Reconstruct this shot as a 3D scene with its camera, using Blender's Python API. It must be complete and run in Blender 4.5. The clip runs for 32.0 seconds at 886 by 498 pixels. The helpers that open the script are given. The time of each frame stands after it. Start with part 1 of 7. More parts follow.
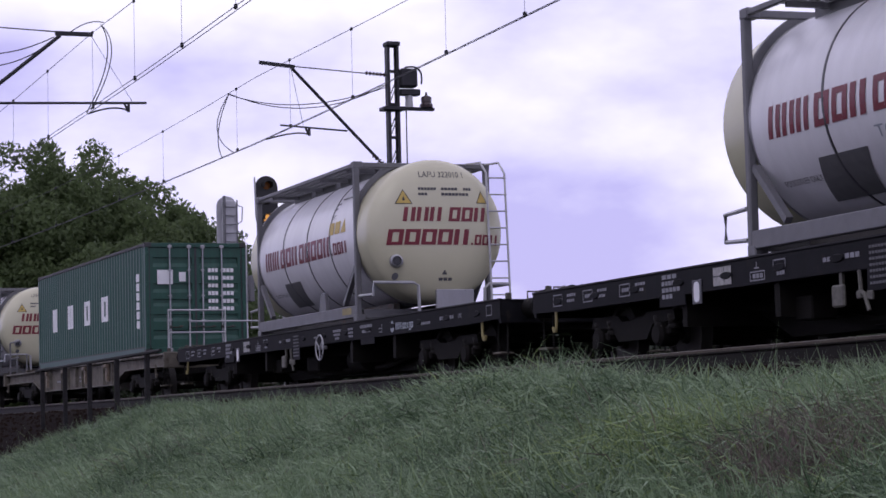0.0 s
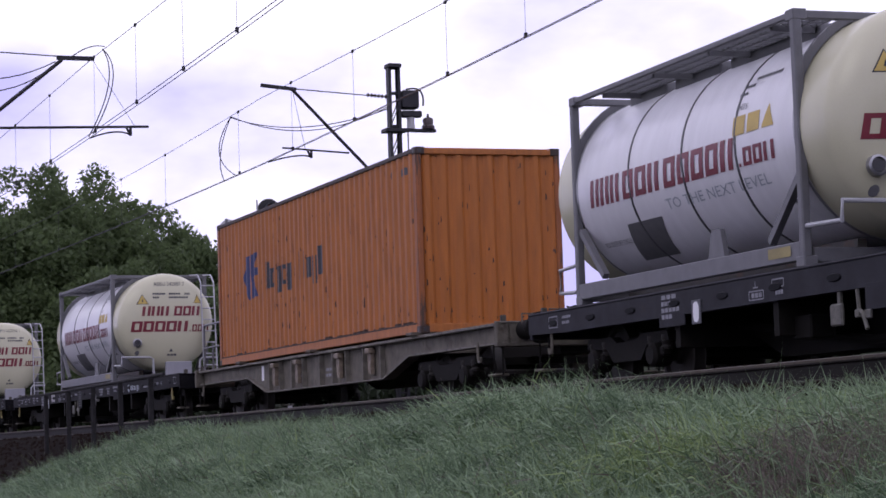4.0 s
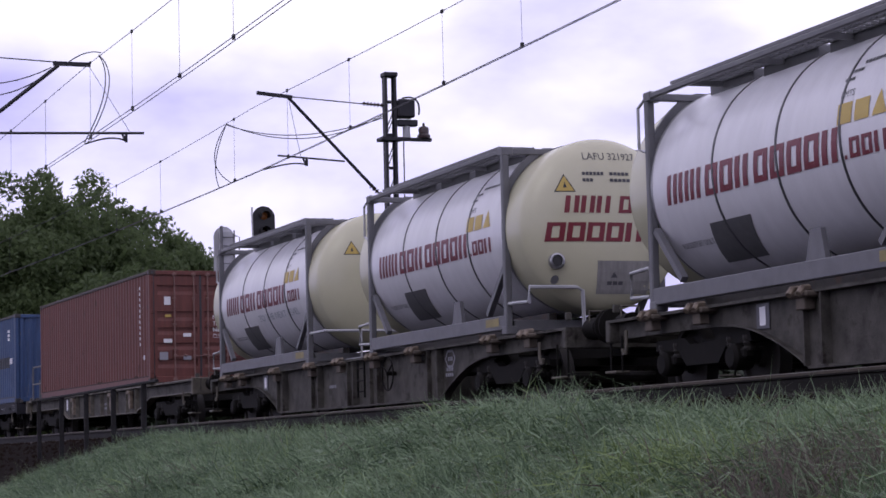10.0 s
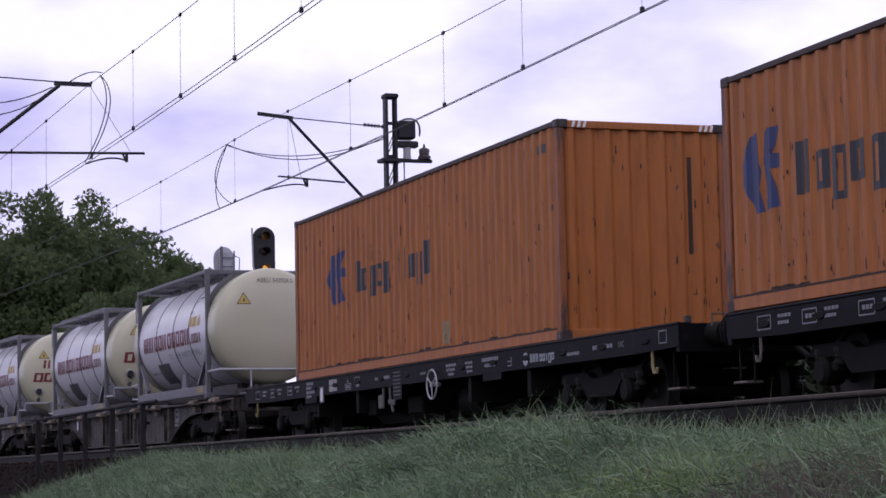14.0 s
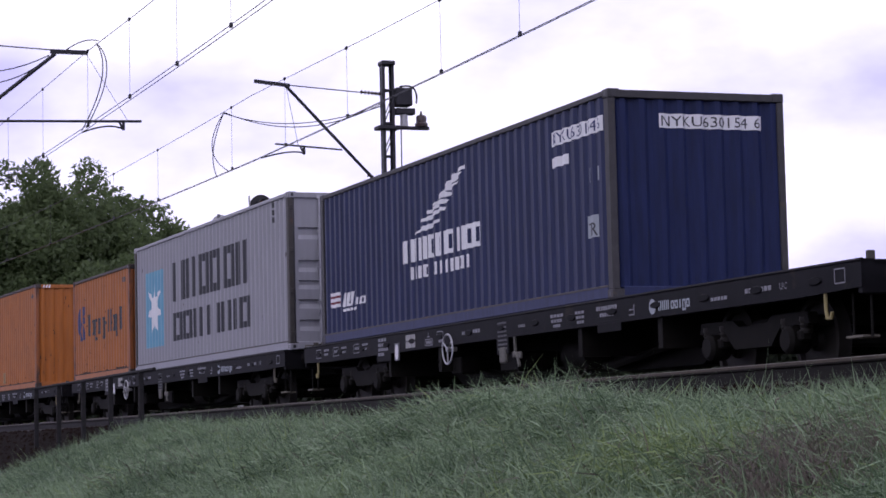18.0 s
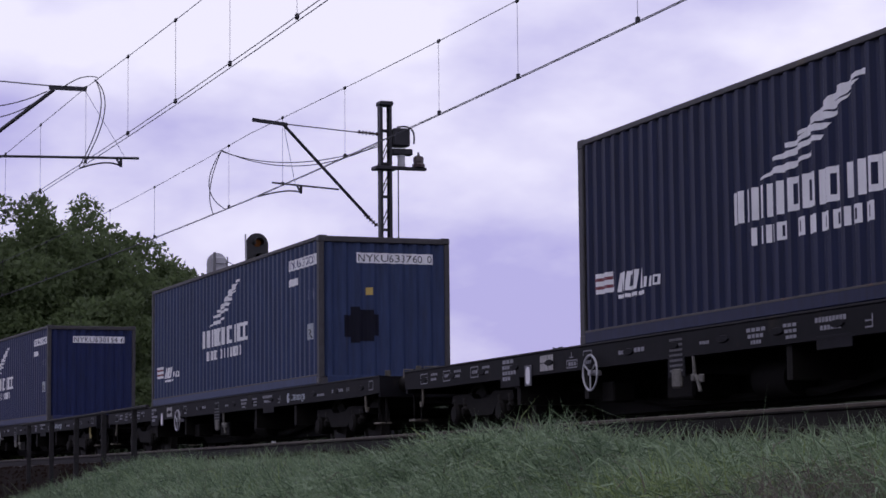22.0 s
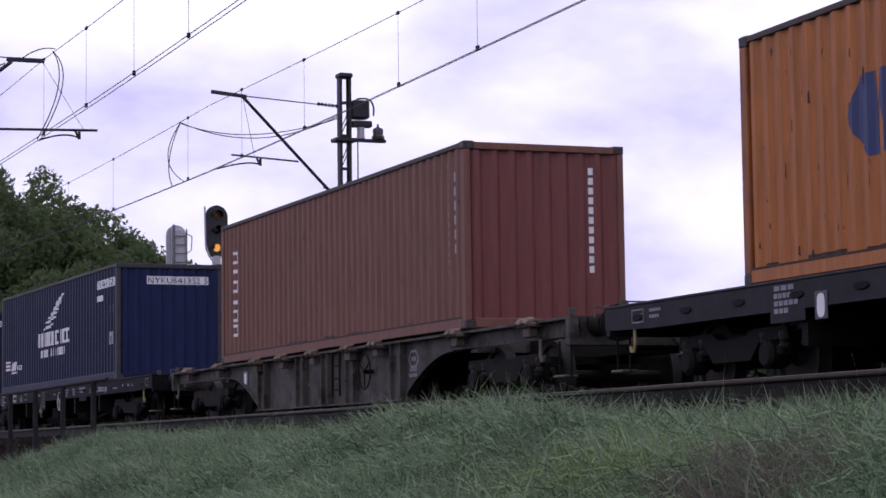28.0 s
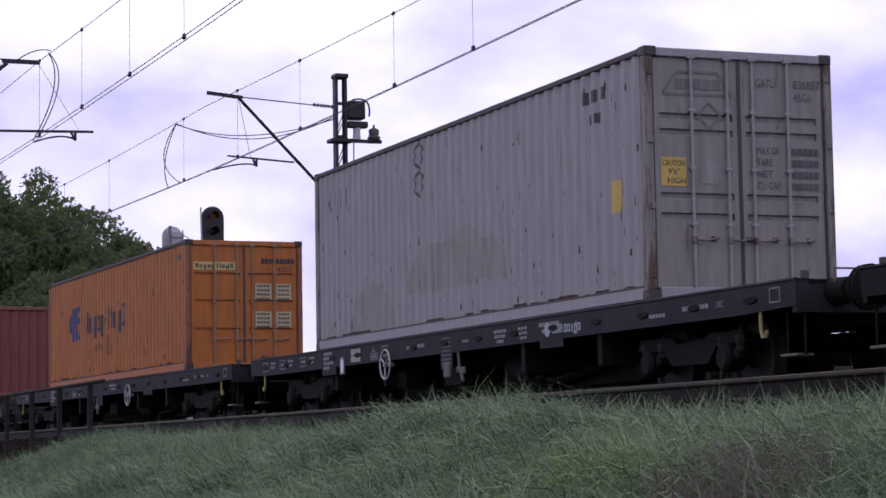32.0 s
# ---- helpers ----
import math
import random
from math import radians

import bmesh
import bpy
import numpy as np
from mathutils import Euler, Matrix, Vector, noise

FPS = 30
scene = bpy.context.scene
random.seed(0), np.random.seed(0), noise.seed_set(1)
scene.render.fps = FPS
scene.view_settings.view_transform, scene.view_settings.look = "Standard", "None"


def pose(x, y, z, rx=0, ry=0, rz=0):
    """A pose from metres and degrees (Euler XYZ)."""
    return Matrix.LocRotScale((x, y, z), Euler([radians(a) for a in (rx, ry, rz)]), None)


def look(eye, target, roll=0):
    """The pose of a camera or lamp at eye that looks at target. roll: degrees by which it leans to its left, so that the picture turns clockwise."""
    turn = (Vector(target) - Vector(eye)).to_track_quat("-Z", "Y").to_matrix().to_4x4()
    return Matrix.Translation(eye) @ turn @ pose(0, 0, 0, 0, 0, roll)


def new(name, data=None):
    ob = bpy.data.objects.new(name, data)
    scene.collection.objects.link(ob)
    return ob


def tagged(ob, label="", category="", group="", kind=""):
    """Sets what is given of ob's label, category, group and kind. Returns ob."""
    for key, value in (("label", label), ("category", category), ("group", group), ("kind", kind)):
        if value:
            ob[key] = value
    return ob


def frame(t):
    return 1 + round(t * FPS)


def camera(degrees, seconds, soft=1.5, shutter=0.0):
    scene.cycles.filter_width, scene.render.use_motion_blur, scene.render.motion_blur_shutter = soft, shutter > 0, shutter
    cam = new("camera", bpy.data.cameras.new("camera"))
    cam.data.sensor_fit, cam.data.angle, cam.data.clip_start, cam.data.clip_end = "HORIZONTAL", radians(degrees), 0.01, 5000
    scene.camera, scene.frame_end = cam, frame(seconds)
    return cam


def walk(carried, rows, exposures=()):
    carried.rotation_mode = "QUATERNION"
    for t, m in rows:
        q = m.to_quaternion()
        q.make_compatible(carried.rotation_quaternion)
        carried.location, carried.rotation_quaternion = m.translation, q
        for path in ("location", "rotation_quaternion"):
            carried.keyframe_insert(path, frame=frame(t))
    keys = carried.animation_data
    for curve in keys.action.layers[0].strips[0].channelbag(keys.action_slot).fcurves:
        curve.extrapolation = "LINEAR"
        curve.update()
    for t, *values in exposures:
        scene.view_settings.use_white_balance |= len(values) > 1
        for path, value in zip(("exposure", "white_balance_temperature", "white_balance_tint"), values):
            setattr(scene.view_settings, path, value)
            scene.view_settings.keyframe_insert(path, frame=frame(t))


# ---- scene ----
cam = camera(22.6, 32.0, soft=1.62)
EYE = (-11.81, 0.0, -0.45)
# seconds, yaw to the right of the line, pitch, roll in degrees: a hand-held camera that stands and sways
AIM = [
    (0.0, 17.591, 4.338, -1.47), (0.5, 17.723, 4.269, -1.56), (1.0, 17.814, 4.239, -1.67), (1.5, 17.747, 4.234, -1.81),
    (2.0, 17.716, 4.171, -1.91), (2.5, 17.705, 4.065, -1.97), (3.0, 17.669, 4.084, -1.99), (3.5, 17.573, 4.239, -1.95),
    (4.0, 17.536, 4.891, -1.90), (4.5, 17.525, 5.384, -1.81), (6.5, 17.840, 5.034, -1.74), (7.0, 17.718, 4.999, -1.69),
    (7.5, 17.540, 4.955, -1.67), (8.0, 17.580, 4.881, -1.64), (8.5, 17.551, 4.937, -1.64), (9.0, 17.531, 5.026, -1.61),
    (9.5, 17.654, 5.067, -1.50), (10.0, 17.683, 5.124, -1.40), (10.5, 17.739, 5.103, -1.30), (11.0, 17.760, 5.027, -1.29),
    (11.5, 17.852, 5.045, -1.28), (12.0, 17.757, 5.076, -1.29), (12.5, 17.770, 5.191, -1.23), (13.0, 17.801, 5.318, -1.20),
    (13.5, 17.729, 5.498, -1.15), (14.0, 17.696, 5.680, -1.13), (14.5, 17.744, 5.834, -1.09), (16.5, 17.982, 5.307, -1.47),
    (17.0, 17.850, 5.209, -1.41), (17.5, 17.771, 5.069, -1.37), (18.0, 17.744, 4.829, -1.33), (18.5, 17.775, 4.668, -1.33),
    (19.0, 17.714, 4.718, -1.32), (19.5, 17.704, 4.743, -1.29), (20.0, 17.755, 4.948, -1.18), (20.5, 17.788, 5.189, -1.02),
    (21.0, 17.708, 5.489, -0.87), (21.5, 17.772, 5.665, -0.71), (22.0, 17.872, 5.886, -0.57), (22.5, 18.134, 6.141, -0.53),
    (23.0, 18.574, 6.294, -0.57), (23.5, 18.656, 5.973, -0.63), (24.0, 18.730, 5.899, -0.66), (24.5, 18.865, 6.139, -0.62),
    (25.0, 18.918, 6.500, -0.56), (25.5, 18.909, 6.537, -0.53), (27.5, 18.827, 5.218, -0.67), (28.0, 18.909, 5.151, -0.75),
    (28.5, 18.862, 5.137, -0.84), (29.0, 18.752, 5.139, -0.90), (29.5, 18.632, 5.109, -0.96), (30.0, 18.735, 5.119, -0.96),
    (30.5, 18.812, 5.023, -0.99), (31.0, 18.908, 5.063, -0.98), (31.5, 18.969, 5.133, -0.98), (32.0, 19.007, 5.160, -0.93),
]


def aim(yaw, pitch, roll):
    return pose(*EYE, 90 + pitch, 0, -yaw) @ pose(0, 0, 0, 0, 0, roll)


walk(cam, [(t, aim(a, b, c)) for t, a, b, c in AIM], exposures=[(0, -0.22), (1, -0.32), (2, -0.2), (3, -0.12), (4, -0.02), (7, 0.06), (8, 0.05), (9, -0.13), (10, -0.18), (11, -0.16), (12, -0.2), (14.5, -0.26), (17, 0.02), (18, 0.03), (19, -0.08), (20, -0.28), (21, -0.26), (22, -0.5), (23, -0.55), (25.5, -0.42), (27.5, -0.2), (32, -0.2)])

# ---- world and light ----
world = bpy.data.worlds.new("overcast_sky")
scene.world = world
world.use_nodes = True
wn, wl = world.node_tree.nodes, world.node_tree.links
wn.clear()
w_out, w_bg = wn.new("ShaderNodeOutputWorld"), wn.new("ShaderNodeBackground")
w_sky = wn.new("ShaderNodeTexSky")
w_sky.sky_type, w_sky.sun_disc = "NISHITA", False
w_sky.sun_elevation, w_sky.sun_rotation = radians(48), radians(40)
w_co, w_map = wn.new("ShaderNodeTexCoord"), wn.new("ShaderNodeMapping")
w_map.inputs["Scale"].default_value = (4.2, 4.2, 8.5)
w_map.inputs["Location"].default_value = (0.3, 1.7, 0.4)
w_n = wn.new("ShaderNodeTexNoise")
w_n.inputs["Scale"].default_value, w_n.inputs["Detail"].default_value = 1.3, 6
w_n.inputs["Roughness"].default_value = 0.5
w_ramp = wn.new("ShaderNodeValToRGB")
w_ramp.color_ramp.elements[0].position, w_ramp.color_ramp.elements[0].color = 0.437, (0.655, 0.602, 1.12, 1)
w_ramp.color_ramp.elements[1].position, w_ramp.color_ramp.elements[1].color = 0.655, (1.27, 1.22, 1.50, 1)
w_mix = wn.new("ShaderNodeMix")
w_mix.data_type = "RGBA"
w_mix.inputs["Factor"].default_value = 0.94
w_dim = wn.new("ShaderNodeMix")
w_dim.data_type, w_dim.blend_type = "RGBA", "MULTIPLY"
w_dim.inputs["Factor"].default_value = 1.0
w_dim.inputs[7].default_value = (0.12, 0.12, 0.12, 1)
wl.new(w_co.outputs["Generated"], w_map.inputs["Vector"])
wl.new(w_map.outputs["Vector"], w_n.inputs["Vector"])
# the cloud grows brighter above the horizon
w_sep, w_lim, w_add = wn.new("ShaderNodeSeparateXYZ"), wn.new("ShaderNodeMath"), wn.new("ShaderNodeMath")
w_lim.operation, w_lim.inputs[1].default_value = "MINIMUM", 0.26
w_add.operation, w_add.inputs[1].default_value = "MULTIPLY_ADD", 0.36
wl.new(w_co.outputs["Generated"], w_sep.inputs["Vector"])
wl.new(w_sep.outputs["Z"], w_lim.inputs[0])
wl.new(w_lim.outputs[0], w_add.inputs[0])
wl.new(w_n.outputs["Fac"], w_add.inputs[2])
wl.new(w_add.outputs[0], w_ramp.inputs["Fac"])
wl.new(w_sky.outputs["Color"], w_dim.inputs[6])
wl.new(w_dim.outputs[2], w_mix.inputs[6])
wl.new(w_ramp.outputs["Color"], w_mix.inputs[7])
wl.new(w_mix.outputs[2], w_bg.inputs["Color"])
w_bg.inputs["Strength"].default_value = 1.0
wl.new(w_bg.outputs["Background"], w_out.inputs["Surface"])
sun = new("sun", bpy.data.lights.new("sun", "SUN"))
sun.data.energy, sun.data.angle, sun.data.color = 0.3, radians(25), (1.0, 0.97, 0.92)
sun.matrix_world = look((-60, -40, 75), (0, 20, 0))


# ---- the line: an arc, s metres along it, x across it (positive on the far side) ----
CURVE = -0.001324


def line(s, x=0.0):
    th = CURVE * s
    return (1 - math.cos(th)) / CURVE + x * math.cos(th), math.sin(th) / CURVE - x * math.sin(th), th


def on_line(s, x=0.0, z=0.0, half=0.0):
    """Pose of a thing that stands on the line at s; half: half its wheelbase, of which it is the chord."""
    if half:
        ax, ay, _ = line(s - half, x)
        bx, by, _ = line(s + half, x)
        return pose((ax + bx) / 2, (ay + by) / 2, z, 0, 0, -math.degrees(math.atan2(bx - ax, by - ay)))
    px, py, th = line(s, x)
    return pose(px, py, z, 0, 0, -math.degrees(th))


def run(t):
    """Metres that the train has gone at t seconds: it slows a little."""
    return 9.9286 * t - 0.038616 * t * t + 0.00037994 * t ** 3


MOVING = []  # (thing, place in the train, half its wheelbase, height over the usual deck)


# ---- materials ----
TONE = 0.76  # scales every base colour down, for contrast with the bright sky


def material(name, color, rough=0.6, metal=0.0, vary=0.25, scale=3.0, bump=0.0, bump_scale=60.0, dirt=None, dirt_at=0.62,
             streak=False, rnd=0.0, spec=0.5, specks=None):
    m = bpy.data.materials.new(name)
    m.use_nodes = True
    n, l = m.node_tree.nodes, m.node_tree.links
    b = n["Principled BSDF"]
    b.inputs["Roughness"].default_value, b.inputs["Metallic"].default_value = rough, metal
    b.inputs["Specular IOR Level"].default_value = spec
    co = n.new("ShaderNodeTexCoord")
    big, fine = n.new("ShaderNodeTexNoise"), n.new("ShaderNodeTexNoise")
    big.inputs["Scale"].default_value, big.inputs["Detail"].default_value = scale, 5
    fine.inputs["Scale"].default_value, fine.inputs["Detail"].default_value = bump_scale, 3
    src = co.outputs["Object"]
    if streak:
        mp = n.new("ShaderNodeMapping")
        mp.inputs["Scale"].default_value = (4.0, 4.0, 0.5)
        l.new(src, mp.inputs["Vector"])
        l.new(mp.outputs["Vector"], big.inputs["Vector"])
    else:
        l.new(src, big.inputs["Vector"])
    l.new(src, fine.inputs["Vector"])
    add = n.new("ShaderNodeMath")
    add.operation = "MULTIPLY_ADD"
    l.new(fine.outputs["Fac"], add.inputs[0])
    add.inputs[1].default_value = 0.35
    l.new(big.outputs["Fac"], add.inputs[2])
    ramp = n.new("ShaderNodeValToRGB")
    lo, hi = (1 - vary) * TONE, (1 + vary * 0.6) * TONE
    ramp.color_ramp.elements[0].position, ramp.color_ramp.elements[1].position = 0.42, 0.92
    ramp.color_ramp.elements[0].color = (color[0] * lo, color[1] * lo, color[2] * lo, 1)
    ramp.color_ramp.elements[1].color = (color[0] * hi, color[1] * hi, color[2] * hi, 1)
    l.new(add.outputs[0], ramp.inputs["Fac"])
    out = ramp.outputs["Color"]
    if dirt:
        dn, dr, mx = n.new("ShaderNodeTexNoise"), n.new("ShaderNodeValToRGB"), n.new("ShaderNodeMix")
        dn.inputs["Scale"].default_value, dn.inputs["Detail"].default_value, dn.inputs["Roughness"].default_value = 2.3, 8, 0.68
        if streak:
            l.new(mp.outputs["Vector"], dn.inputs["Vector"])
        else:
            l.new(src, dn.inputs["Vector"])
        dr.color_ramp.elements[0].position, dr.color_ramp.elements[1].position = dirt_at, dirt_at + 0.1
        mx.data_type = "RGBA"
        l.new(dn.outputs["Fac"], dr.inputs["Fac"])
        l.new(dr.outputs["Color"], mx.inputs["Factor"])
        l.new(out, mx.inputs[6])
        mx.inputs[7].default_value = (*[c * TONE for c in dirt], 1)
        out = mx.outputs[2]
    if specks:
        sn, sr, sm = n.new("ShaderNodeTexNoise"), n.new("ShaderNodeValToRGB"), n.new("ShaderNodeMix")
        sn.inputs["Scale"].default_value, sn.inputs["Detail"].default_value = 3.2, 4
        sp = n.new("ShaderNodeMapping")
        sp.inputs["Scale"].default_value = (2.5, 2.5, 1.1)
        l.new(src, sp.inputs["Vector"])
        l.new(sp.outputs["Vector"], sn.inputs["Vector"])
        sr.color_ramp.elements[0].position, sr.color_ramp.elements[1].position = 0.72, 0.76
        sm.data_type = "RGBA"
        l.new(sn.outputs["Fac"], sr.inputs["Fac"])
        l.new(sr.outputs["Color"], sm.inputs["Factor"])
        l.new(out, sm.inputs[6])
        sm.inputs[7].default_value = (*specks, 1)
        out = sm.outputs[2]
    if rnd:
        oi, hs, mr = n.new("ShaderNodeObjectInfo"), n.new("ShaderNodeHueSaturation"), n.new("ShaderNodeMapRange")
        mr.inputs["To Min"].default_value, mr.inputs["To Max"].default_value = 1 - rnd, 1 + rnd
        l.new(oi.outputs["Random"], mr.inputs["Value"])
        l.new(mr.outputs["Result"], hs.inputs["Value"])
        l.new(out, hs.inputs["Color"])
        out = hs.outputs["Color"]
    l.new(out, b.inputs["Base Color"])
    if bump:
        bp = n.new("ShaderNodeBump")
        bp.inputs["Strength"].default_value, bp.inputs["Distance"].default_value = bump, 0.01
        l.new(fine.outputs["Fac"], bp.inputs["Height"])
        l.new(bp.outputs["Normal"], b.inputs["Normal"])
    return m


RUST = (0.09, 0.045, 0.025)
